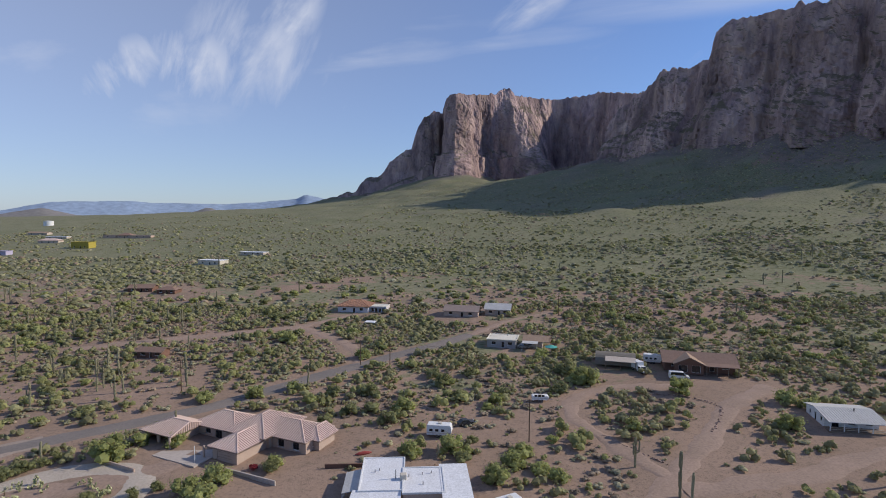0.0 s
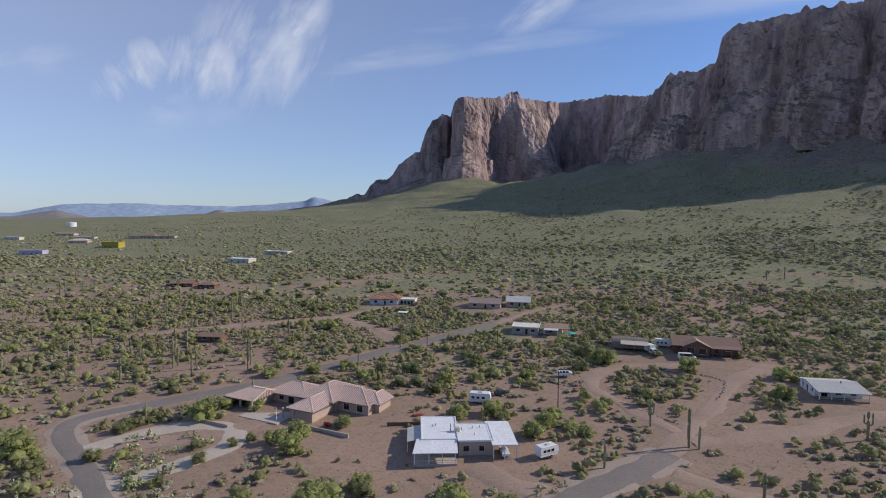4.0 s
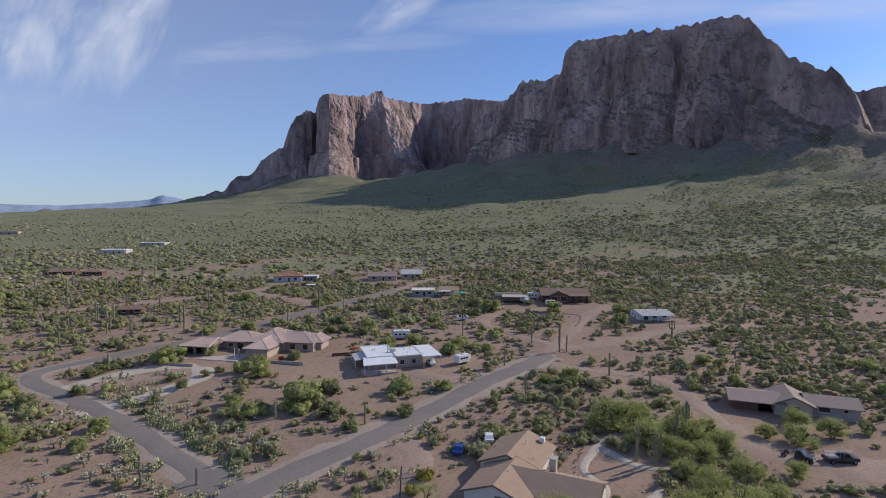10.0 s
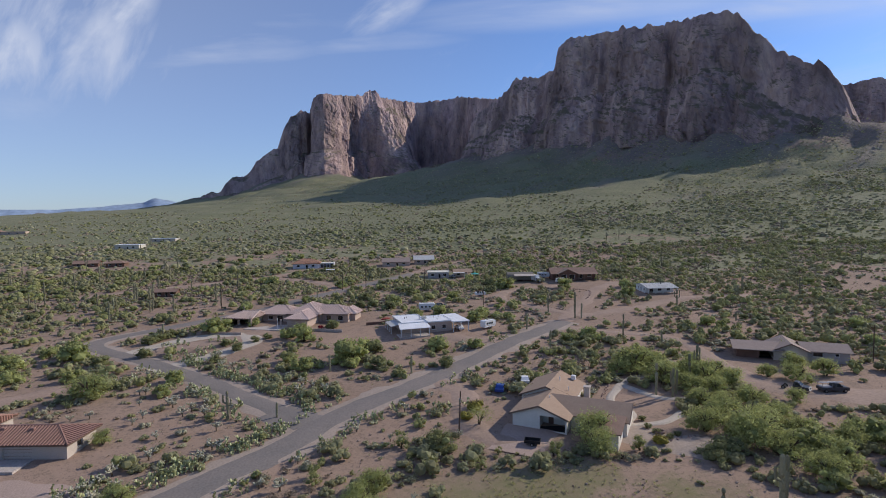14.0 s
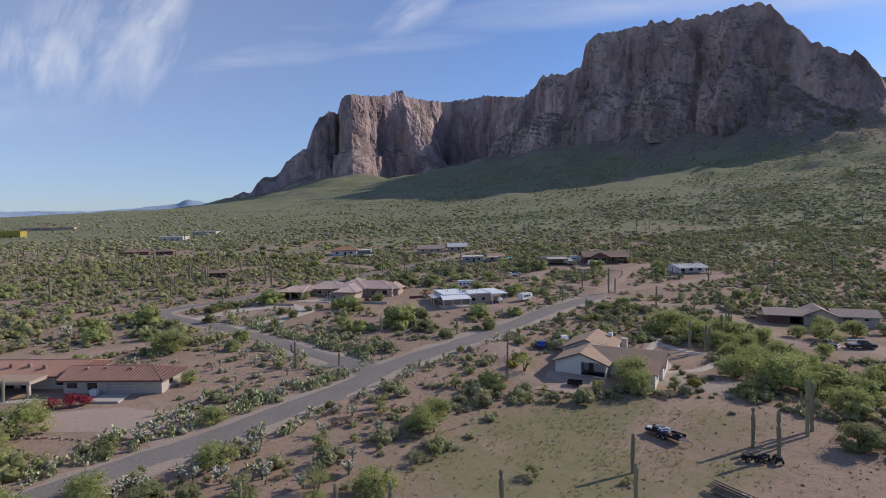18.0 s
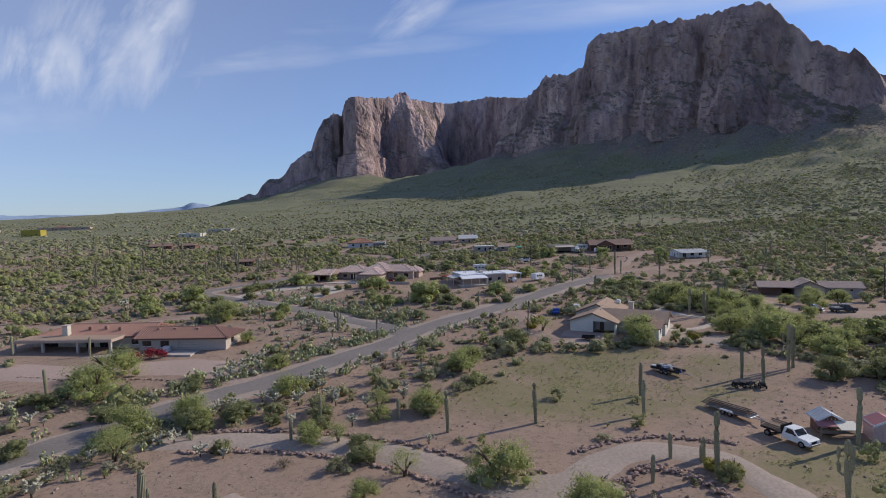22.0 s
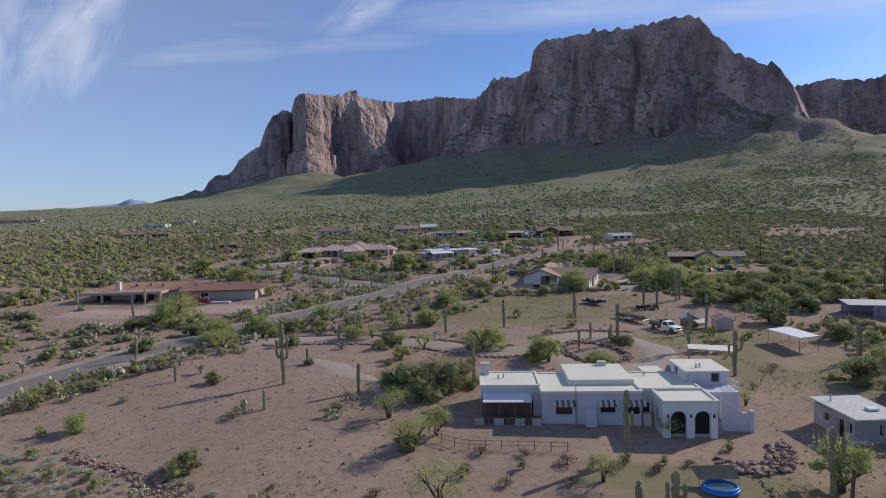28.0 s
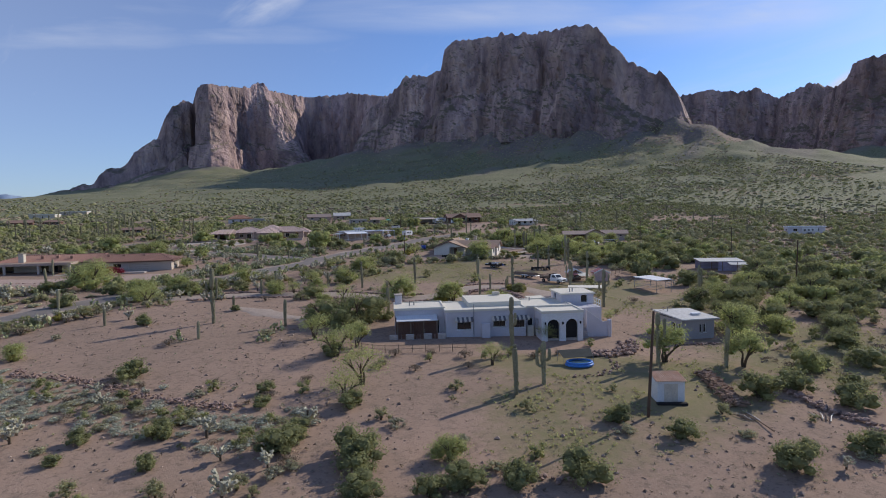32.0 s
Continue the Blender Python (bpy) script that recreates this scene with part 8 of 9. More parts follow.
# blue-grey sage beside the stony bank
SAGE = [leaf_cloud(600 + j, 330, 0.8, 0.6, 0.05, 8, 0, 0.5, core=0.4) for j in range(3)]
BANK = [(-95, -50.5), (-93.4, -53.0), (-89.7, -55.9), (-85.2, -61.2), (-81.0, -66.8), (-77.8, -70.4), (-73.4, -73.9)]
SAGE_AT = [((-90, -63), (10, 6), -40), ((-98, -56), (10, 6), -40), ((-80, -74), (7, 3.5), -35), ((-73, -79), (5, 3.5), -20)]
x, y, g = scatter(-125, -35, -115, -45, 1.15, 29, lambda x, y: 0.8 * np.clip(in_ovals(x, y, SAGE_AT) * 1.6, 0, 1) * (to_line(x, y, BANK) > 1.3))
spots = np.stack([x, y, g.uniform(0.55, 1.4, len(x)), g.uniform(0, 6.28, len(x)), g.integers(0, 3, len(x))], -1)
tagged(new("sage_scrub", spread_mesh("sage_scrub", SAGE, spots, M_SAGE)), "blue-grey sage bushes along the stony bank", "shrubs", kind="stuff")
x, y, g = scatter(-125, -35, -115, -45, 2.0, 47, lambda x, y: 0.55 * np.clip(in_ovals(x, y, SAGE_AT) * 1.6, 0, 1) * (to_line(x, y, BANK) > 1.3))
spots = np.stack([x, y, g.uniform(0.5, 1.2, len(x)), g.uniform(0, 6.28, len(x)), g.integers(0, 3, len(x))], -1)
tagged(new("bursage_scrub", spread_mesh("bursage_scrub", FINE_SHRUBS[2], spots[0::3], SHRUB_MATS[2])), "low yellow-green mounds among the sage", "shrubs", kind="stuff")
tagged(new("bursage_scrub", spread_mesh("bursage_scrub", FINE_SHRUBS[1], spots[1::3], SHRUB_MATS[1])), "low grey-green mounds among the sage", "shrubs", kind="stuff")
tagged(new("dry_scrub", spread_mesh("dry_scrub", FINE_SHRUBS[4], spots[2::3], SHRUB_MATS[4])), "dry brown leafless bushes among the sage", "shrubs", kind="stuff")
for x, y, s in [(-76.3, -79.2, 1.9), (-84.8, -67.8, 1.5), (-90.7, -73.1, 1.9), (-81.2, -66.0, 0.9)]:
    cholla(x, y, s)
for x, y, s in [(-81.9, -69.3, 1.0), (-83.3, -65.4, 0.9), (-79.4, -77.7, 1.0), (-86.9, -79.1, 1.0)]:
    placed_bush(x, y, s)
tree(-60.2, -91.8, 3.4, "palo_verde")

# small trees scattered between the houses, and the joined thickets up the slope
grown, thicket = 0, []
while grown < 330:
    x, y = (PLANT.uniform(-210, 170), PLANT.uniform(55, 330)) if grown % 4 else (PLANT.uniform(12, 120), PLANT.uniform(-95, 70))
    q = (np.array([x]), np.array([y]))
    if free_of(*q, 2.0)[0] and in_ovals(x, y, BARE) < 0.1 and in_ovals(x, y, [((95, 135), (60, 28), 10), ((68, 27), (22, 16), 0), ((-62, 95), (26, 16), 30)]) < 0.3 and fractal(x / 50, y / 50, 81) > -0.12:
        if y < 105 and x < 80:
            tree(x, y, PLANT.uniform(3.0, 6.0) if y > 5 else PLANT.uniform(4.0, 7.5), PLANT.choice(["slope_palo_verde", "slope_palo_verde", "slope_mesquite"]))
        else:
            thicket.append((x, y, PLANT.uniform(0.6, 1.2), PLANT.uniform(0, 6.28), PLANT.randrange(3)))
        grown += 1
THICKET = [leaf_cloud(650 + j, 300, 2.9, 2.7, 0.26, 14, -0.15, 0.7, core=0.8) for j in range(3)]
for k, (tm, tl) in enumerate(((M_PALO, "distant rounded palo verde trees on the slope"), (M_LEAF_DARK, "distant dark mesquite trees on the slope"))):
    tagged(new("slope_trees", spread_mesh("slope_trees", THICKET, thicket[k::2], tm)), tl, "trees", kind="stuff")

# weeds on the damper ground round the ranch house
x, y, g = scatter(-75, 30, -112, 12, 0.75, 43, lambda x, y: 1.0 * in_ovals(x, y, GRASS) * np.clip(0.4 + 1.8 * fractal(x / 5, y / 5, 95), 0, 1))
spots = np.stack([x, y, g.uniform(0.5, 1.5, len(x)), g.uniform(0, 6.28, len(x)), g.integers(0, 3, len(x))], -1)
tagged(new("weeds", spread_mesh("weeds", TUFTS, spots, M_LEAF_BRIGHT)), "low green weeds in patches on the soil", "weeds", kind="stuff")

# the same scrub goes on beside and behind the flight
g = np.random.default_rng(57)
x, y = g.uniform(-300, 330, 6500), g.uniform(-330, 260, 6500)
keep = ~in_view(x, y) & free_of(x, y, 1.5) & (g.random(6500) < np.clip(0.55 + 1.0 * fractal(x / 38, y / 38, 21), 0.1, 0.9))
x, y = x[keep], y[keep]
spots = np.stack([x, y, g.gamma(4.0, 0.36, len(x)).clip(0.5, 2.6), g.uniform(0, 6.28, len(x)), g.integers(0, 3, len(x))], -1)
for k in range(3):
    tagged(new(SHRUB_NAMES[k][0], spread_mesh("outer_scrub", MID_SHRUBS[k], spots[k::3], SHRUB_MATS[k])), SHRUB_NAMES[k][1] + " around the settlement", "shrubs", kind="stuff")

# shrubs and boulders on the talus under the cliffs
TALUS_CLUMP = [leaf_cloud(500 + j, 2, 1.7, 1.3, 0.5, 1, 0, 0.8, core=-1.5) for j in range(3)]
x, y, g = scatter(-250, 1150, 560, 1750, 9.0, 23, lambda x, y: np.clip(1.15 - 0.9 * np.minimum(to_line(x, y, FOOT_MAIN), to_line(x, y, FOOT_FAR)) / 520, 0, 0.9))
pick = g.random(len(x))
for k, (tm, tl) in enumerate(((M_LEAF, "dark green shrubs on the mountain slope"), (M_DRY, "brown boulders and brush on the mountain slope"), (M_LEAF_GREY, "grey-green brush on the mountain slope"))):
    m = (pick >= k / 3) & (pick < (k + 1) / 3)
    spots = np.stack([x, y, g.uniform(0.5, 1.5, len(x)), g.uniform(0, 6.28, len(x)), g.integers(0, 3, len(x))], -1)[m]
    tagged(new("slope_scrub", spread_mesh("slope_scrub", TALUS_CLUMP, spots, tm)), tl, "shrubs", kind="stuff")


# ---- vehicles, sheds, fences and clutter ----
TYRE = Shape().rod((0, -0.11, 0), (0, 0.11, 0), 0.36, n=18).mesh("tyre", M_BLACK)
RIM = Shape().rod((0, -0.12, 0), (0, 0.12, 0), 0.2, 0.2, n=12).mesh("rim", M_STEEL)


def wheels(parent, xs, half, r=0.36):
    for x in xs:
        for side in (-half, half):
            w = part("wheel", TYRE, None, parent, at=pose(x, side, r) @ Matrix.Scale(r / 0.36, 4))
            part("rim", RIM, None, w)


def car(name, label, x, y, deg, paint, length=4.6, width=1.8, kind="car", group=""):
    """A parked car, pickup or van with body, cabin, panes, lamps and wheels; it faces +x."""
    c = thing(name, label, {"car": "car", "pickup": "truck", "van": "van"}[kind], x, y, deg, group=group)
    h, w = length / 2, width / 2
    s = Shape()
    if kind == "car":
        s.wedge([(-h, 0.35), (h, 0.35), (h + 0.02, 0.68), (h - 0.9, 0.88), (-h + 0.5, 0.93), (-h, 0.85)], -w, w)
        cab = [(-h + 0.35, 0.92), (h - 1.35, 0.88), (h - 2.0, 1.42), (-h + 1.0, 1.42)]
    elif kind == "pickup":
        s.wedge([(-0.2, 0.45), (h, 0.45), (h, 0.95), (h - 0.15, 1.08), (h - 1.3, 1.15), (-0.2, 1.15)], -w, w)
        cab = [(-0.2, 1.14), (h - 1.3, 1.14), (h - 1.95, 1.85), (0.0, 1.85)]
    else:
        s.wedge([(-h, 0.4), (h, 0.4), (h, 0.95), (h - 0.8, 1.1), (h - 0.85, 1.12), (-h, 1.12)], -w, w)
        cab = [(-h, 1.11), (h - 0.8, 1.11), (h - 1.5, 2.1), (-h + 0.1, 2.1)]
    part("body", s, paint, c)
    # cabin narrows upwards
    k = 0.12
    ring = [(cab[0], 1.0), (cab[1], 1.0), (cab[2], 1 - k), (cab[3], 1 - k)]
    vs = [(p[0], -w * 0.96 * f, p[1]) for p, f in ring] + [(p[0], w * 0.96 * f, p[1]) for p, f in ring]
    part("cabin", Shape().add(vs, [(0, 1, 2, 3), (7, 6, 5, 4), (0, 4, 5, 1), (1, 5, 6, 2), (2, 6, 7, 3), (3, 7, 4, 0)]), paint, c)
    z0, z1 = cab[0][1] + 0.08, cab[2][1] - 0.08
    f0, f1 = (z0 - cab[1][1]) / (cab[2][1] - cab[1][1]), (z1 - cab[1][1]) / (cab[2][1] - cab[1][1])
    fx = lambda f: cab[1][0] + (cab[2][0] - cab[1][0]) * f
    part("windscreen", Shape().add([(fx(f0) + 0.03, -w * 0.82, z0), (fx(f0) + 0.03, w * 0.82, z0), (fx(f1) + 0.03, w * 0.74, z1), (fx(f1) + 0.03, -w * 0.74, z1), (fx(f0) - 0.02, -w * 0.82, z0), (fx(f0) - 0.02, w * 0.82, z0), (fx(f1) - 0.02, w * 0.74, z1), (fx(f1) - 0.02, -w * 0.74, z1)], [(0, 1, 2, 3), (7, 6, 5, 4), (0, 4, 5, 1), (1, 5, 6, 2), (2, 6, 7, 3), (3, 7, 4, 0)]), M_GLASS, c)
    for sgn in (-1, 1):
        a, b = cab[0][0] + 0.35, fx(f0) - 0.2
        part("side_window", Shape().add([(a, sgn * (w * 0.955), z0), (b, sgn * (w * 0.955), z0), (fx(f1) - 0.15, sgn * (w * 0.875), z1), (a + 0.2, sgn * (w * 0.875), z1), (a, sgn * w * 0.90, z0), (b, sgn * w * 0.90, z0), (fx(f1) - 0.15, sgn * w * 0.82, z1), (a + 0.2, sgn * w * 0.82, z1)], [(0, 1, 2, 3), (7, 6, 5, 4), (0, 4, 5, 1), (1, 5, 6, 2), (2, 6, 7, 3), (3, 7, 4, 0)]), M_GLASS, c)
        part("headlight", Shape().chamfer(h - 0.08, h + 0.04, sgn * w * 0.75 - 0.2, sgn * w * 0.75 + 0.2, 0.68, 0.86, 0.02), M_WHITE, c)
        part("mirror", Shape().chamfer(fx(f0) - 0.25, fx(f0) - 0.1, sgn * (w + 0.1) - 0.1, sgn * (w + 0.1) + 0.1, z0, z0 + 0.2, 0.03), M_DARK, c)
    part("bumper", Shape().chamfer(h - 0.05, h + 0.12, -w * 0.95, w * 0.95, 0.38, 0.58, 0.04), M_STEEL, c)
    part("grille", Shape().box(h - 0.02, h + 0.03, -w * 0.45, w * 0.45, 0.62, 0.88), M_DARK, c)
    wheels(c, (-h + 0.85, h - 0.85), w - 0.08, 0.36 if kind == "car" else 0.4)
    return c


white_truck = car("pickup_truck", "white flatbed pickup truck with wooden stake bed", -3.3, -30.0, -79, M_WHITE, 6.0, 2.0, "pickup")
part("flatbed", Shape().chamfer(-3.1, -0.35, -1.05, 1.05, 0.85, 1.02, 0.03), M_DARK, white_truck)
for sy in (-1.0, 1.0):
    for k in range(3):
        part("stake_board", Shape().box(-3.05, -0.4, sy - 0.03, sy + 0.03, 1.1 + 0.22 * k, 1.25 + 0.22 * k), M_WOOD, white_truck)
part("headboard", Shape().box(-0.42, -0.34, -1.0, 1.0, 1.02, 1.95), M_DARK, white_truck)
part("load", Shape().chamfer(-2.8, -1.0, -0.7, 0.6, 1.02, 1.4, 0.1), M_WOOD, white_truck, "rough timber load")

trailer = thing("flatbed_trailer", "low tandem trailer loaded with long timbers", "trailer", -4.3, -21.5, -74)
part("bed", Shape().chamfer(-3.4, 3.2, -1.0, 1.0, 0.55, 0.68, 0.03), M_STEEL, trailer)
part("drawbar", Shape().rod((3.2, -0.5, 0.6), (4.6, 0, 0.55), 0.06).rod((3.2, 0.5, 0.6), (4.6, 0, 0.55), 0.06), M_STEEL, trailer)
for k in range(10):
    yy, zz = -0.8 + 0.18 * k, 0.78 + 0.16 * (k % 3)
    part("timber", Shape().rod((-4.2 + 0.25 * (k % 4), yy, zz), (2.9 - 0.3 * (k % 3), yy + 0.1, zz + 0.05), 0.085, n=6), M_WOOD, trailer)
wheels(trailer, (-0.6, 0.4), 1.05, 0.34)
for sy in (-1.1, 1.1):
    part("mudguard", Shape().wedge([(-1.1, 0.62), (0.9, 0.62), (0.7, 0.82), (-0.9, 0.82)], sy - 0.14, sy + 0.14), M_WHITE, trailer)

junk = thing("utility_trailer", "low utility trailer heaped with scrap on bare ground", "trailer", -2.6, -4.4, -66)
part("deck", Shape().box(-2.6, 2.6, -0.95, 0.95, 0.5, 0.62), M_WOOD, junk)
for sy in (-1, 1):
    part("side_rail", Shape().box(-2.6, 2.6, sy * 0.95 - 0.04, sy * 0.95 + 0.04, 0.62, 0.95), M_DARK, junk)
wheels(junk, (-0.5, 0.3), 1.0, 0.33)
part("drawbar", Shape().rod((2.6, -0.4, 0.55), (3.9, 0, 0.5), 0.05, n=6).rod((2.6, 0.4, 0.55), (3.9, 0, 0.5), 0.05, n=6), M_STEEL, junk)
rj = random.Random(12)
for k in range(16):
    x, y, w = rj.uniform(-2.2, 2.1), rj.uniform(-0.6, 0.6), rj.uniform(0.2, 0.5)
    part("scrap", Shape().chamfer(x - w, x + w, y - w * 0.6, y + w * 0.6, 0.62, 0.75 + rj.uniform(0.1, 0.6), 0.05), rj.choice([M_WHITE, M_DARK, M_DARK, M_STEEL, M_CARBLUE, M_WOOD]), junk)
for k in range(5):
    part("pipe", Shape().rod((-2.3 + 0.5 * k, -0.7, 1.0), (-1.0 + 0.6 * k, 0.6, 1.35), 0.05, n=6), M_STEEL if k % 2 else M_WHITE, junk)
car("car", "blue compact car on the gravel drive", -2.5, 41.6, 60, M_CARBLUE, 4.3, 1.75)
car("car", "white compact car on the gravel drive", 4.2, 45.0, 75, M_WHITE, 4.3, 1.75)
car("van", "white and blue camper van parked on dirt", 69.5, 156.8, -14, M_WHITE, 5.4, 2.0, "van")
car("car", "old white sedan under the sheet roof carport", -13.6, -52.2, 60, M_WHITE, 4.4, 1.8)
car("car", "old dark car on open dirt", 6.6, 127.7, 20, M_CHARCOAL, 4.2, 1.7)
ladder_truck = car("pickup_truck", "dark pickup truck with white ladder in dirt yard", 62.0, 22.4, -14, M_CHARCOAL, 5.6, 1.95, "pickup")
part("bed", Shape().box(-2.8, -0.25, -0.95, 0.95, 0.6, 0.7).box(-2.8, -0.25, -0.95, -0.88, 0.7, 1.1).box(-2.8, -0.25, 0.88, 0.95, 0.7, 1.1).box(-2.8, -2.72, -0.88, 0.88, 0.7, 1.1), M_CHARCOAL, ladder_truck)
for sy in (-0.7, 0.7):
    for sx in (-2.6, -0.5):
        part("rack_post", Shape().rod((sx, sy, 1.1), (sx, sy, 2.0), 0.04, n=6), M_STEEL, ladder_truck)
for sy in (-0.45, 0.0):
    part("ladder_rail", Shape().box(-3.0, 2.0, sy - 0.04, sy + 0.04, 2.0, 2.08), M_WHITE, ladder_truck)
for k in range(11):
    part("ladder_rung", Shape().rod((-2.8 + 0.45 * k, -0.45, 2.04), (-2.8 + 0.45 * k, 0.0, 2.04), 0.03, n=6), M_WHITE, ladder_truck)
part("load", Shape().chamfer(-2.6, -0.5, -0.8, 0.8, 0.7, 1.3, 0.15), M_STUCCO_GREY, ladder_truck, "grey covered load")
car("pickup_truck", "black pickup truck beside shrubs", 55.5, 25.2, -60, M_CHARCOAL, 5.4, 1.9, "pickup")
car("car", "grey car under flat carport", 29.5, 190, -14, M_STEEL, 4.3, 1.75)
car("car", "white boat-shaped covered car in the carport", 3.5, 92.6, 95, M_WHITE, 4.2, 1.6)


def camper(name, label, x, y, deg, length, width, height, z0=0.55):
    c = thing(name, label, "trailer", x, y, deg)
    h, w = length / 2, width / 2
    part("body", Shape().wedge([(-h, z0), (h - 0.5, z0), (h, z0 + 0.7), (h - 0.15, height - 0.2), (h - 0.5, height), (-h + 0.2, height), (-h, height - 0.25)], -w, w), M_WHITE, c)
    for k in range(3):
        u = -h + 0.6 + k * (length - 1.6) / 3
        for sy in (-1, 1):
            part("window", Shape().chamfer(u, u + 0.75, sy * w - 0.03, sy * w + 0.03, z0 + 0.85, z0 + 1.4, 0.02), M_GLASS, c)
    part("stripe", Shape().box(-h + 0.02, h - 0.3, -w - 0.015, w + 0.015, z0 + 0.45, z0 + 0.58), M_STUCCO_TAN, c, "tan side stripe")
    part("roof_vent", Shape().chamfer(-0.4, 0.5, -0.35, 0.35, height, height + 0.22, 0.05), M_CREAM, c)
    part("drawbar", Shape().rod((h - 0.3, 0, z0), (h + 1.0, 0, z0 - 0.1), 0.06), M_STEEL, c)
    wheels(c, (-0.45, 0.35), w - 0.1, 0.34)
    return c


camper("travel_trailer", "white travel trailer parked on bare dirt", 0.3, 121.5, -8, 5.6, 2.3, 2.8)
camper("camper_trailer", "low white pop-up camper trailer", 26.6, 141.6, -4, 4.4, 2.0, 1.6)
camper("travel_trailer", "white cargo trailer among shrubs", 67.5, 171.5, -20, 5.5, 2.3, 2.8)
camper("cargo_trailer", "white box cargo trailer beside cactus", 12.2, 91.4, 28, 4.6, 2.1, 2.5)
camper("travel_trailer", "small white trailer in the thicket", 164, 14, -40, 6, 2.3, 2.6)
box_truck = car("box_truck", "white box truck beside the workshop", 60.8, 163.5, -75, M_WHITE, 6.2, 2.2, "pickup")
part("cargo_box", Shape().chamfer(-3.1, 0.1, -1.1, 1.1, 0.8, 3.0, 0.05), M_WHITE, box_truck)


def shade_roof(name, label, corners, z, mat, th=0.12, post_mat=None):
    """A flat roof on posts over four corners of the plan."""
    cx, cy = sum(p[0] for p in corners) / 4, sum(p[1] for p in corners) / 4
    g0 = ground_at(cx, cy)
    t = thing(name, label, "carport", cx, cy, 0, g0)
    pts_ = [(px - cx, py - cy, z - g0) for px, py in corners]
    part("roof", Shape().slab(pts_, th), mat, t)
    for a in pts_:
        part("post", Shape().rod((a[0] * 0.94, a[1] * 0.94, -0.6), (a[0] * 0.94, a[1] * 0.94, a[2] - th), 0.06, n=6), post_mat or M_STEEL, t)
    n = 5
    for k in range(1, n):
        f = k / n
        a = [pts_[0][i] * (1 - f) + pts_[1][i] * f for i in range(3)]
        b = [pts_[3][i] * (1 - f) + pts_[2][i] * f for i in range(3)]
        part("beam", Shape().rod((a[0], a[1], a[2] - th - 0.06), (b[0], b[1], b[2] - th - 0.06), 0.05, n=6), post_mat or M_STEEL, t)
    return t


stall = shade_roof("shade_shelter", "pale flat sheet roof shelter over a pen", [(7.5, -42.6), (12.4, -42.6), (10.5, -50.0), (6.3, -50.0)], -0.3, M_ROOF_WHITE)
for k in range(4):
    part("pen_rail", Shape().rod((-4.0 + 0.9, -0.6 + 2.2, 0.4 + 0.3 * k), (-1.4, -3.6, 0.4 + 0.3 * k), 0.035, n=6), M_STEEL, stall)
shade_roof("carport", "white sheet carport beside tall saguaros", [(-15.3, -49.8), (-10.6, -53.9), (-8.1, -51.1), (-13.4, -47.5)], 0.0, M_ROOF_CREAM)
stable = thing("stable", "long low stable with pale sheet roof and open front", "barn", 43.0, -35.5, -34)
stable.scale = (0.74, 0.8, 0.85)
part("back_wall", Shape().box(-6.5, 6.5, 3.0, 3.15, -0.5, 2.8), M_STUCCO_LILAC, stable)
part("side_wall", Shape().box(-1.0, 6.5, -2.4, -2.25, -0.5, 2.4), M_STUCCO_LILAC, stable)
part("roof", Shape().slab([(-7, -3.0, 2.6), (7, -3.0, 2.6), (7, 3.5, 3.1), (-7, 3.5, 3.1)], 0.12), M_METAL_ROOF, stable)
part("lower_roof", Shape().slab([(1.5, -6.0, 1.9), (7.2, -6.0, 1.9), (7.2, -3.1, 2.35), (1.5, -3.1, 2.35)], 0.1), M_METAL_ROOF, stable)
posts(stable, [(-6.6, -2.7), (-3.2, -2.7), (0.2, -2.7), (3.6, -5.7), (6.8, -5.7)], 2.5, 0.08)
for k in range(3):
    part("rail", Shape().rod((-6.6, -2.7, 0.5 + 0.45 * k), (0.2, -2.7, 0.5 + 0.45 * k), 0.04, n=6), M_STEEL, stable)

coop = thing("chicken_coop", "small brown slatted hut with grey gable roof and red awning", "shed", 3.4, -28.6, -20)
block(coop, -1.3, 1.3, -1.0, 1.0, 1.9, M_BROWN_SIDING, {"s": [(0.4, 1.0, 0.7, 1.5), (1.5, 2.1, 0.7, 1.5)]}, thick=0.12)
gable_roof(coop, -1.3, 1.3, -1.0, 1.0, 1.9, 0.7, "y", M_METAL_ROOF, 0.35, M_BROWN_SIDING, M_WHITE)
part("lean_to", Shape().slab([(0.3, -3.0, 1.15), (2.6, -3.0, 1.15), (2.6, -1.1, 1.6), (0.3, -1.1, 1.6)], 0.07), M_ROOF_CREAM, coop, "pale sheet lean-to")
part("awning", Shape().slab([(-1.9, -2.3, 1.3), (0.26, -2.3, 1.3), (0.26, -1.05, 1.68), (-1.9, -1.05, 1.68)], 0.06), M_FADED_RED, coop, "red sheet awning")
for k in range(6):
    part("slat", Shape().box(-1.15 + 0.42 * k, -1.05 + 0.42 * k, -1.06, -1.02, 1.0, 1.85), M_CREAM, coop)
for k in range(3):
    part("rail", Shape().rod((-1.8, -2.8, 0.3 + 0.3 * k), (2.5, -2.8, 0.3 + 0.3 * k), 0.03, n=6), M_WOOD, coop)
posts(coop, [(-1.9, -2.9), (2.1, -2.9)], 1.2, 0.06, z0=-0.3)
part("bench", Shape().box(-1.8, 2.0, -2.7, -1.4, 0.55, 0.68), M_WOOD, coop)

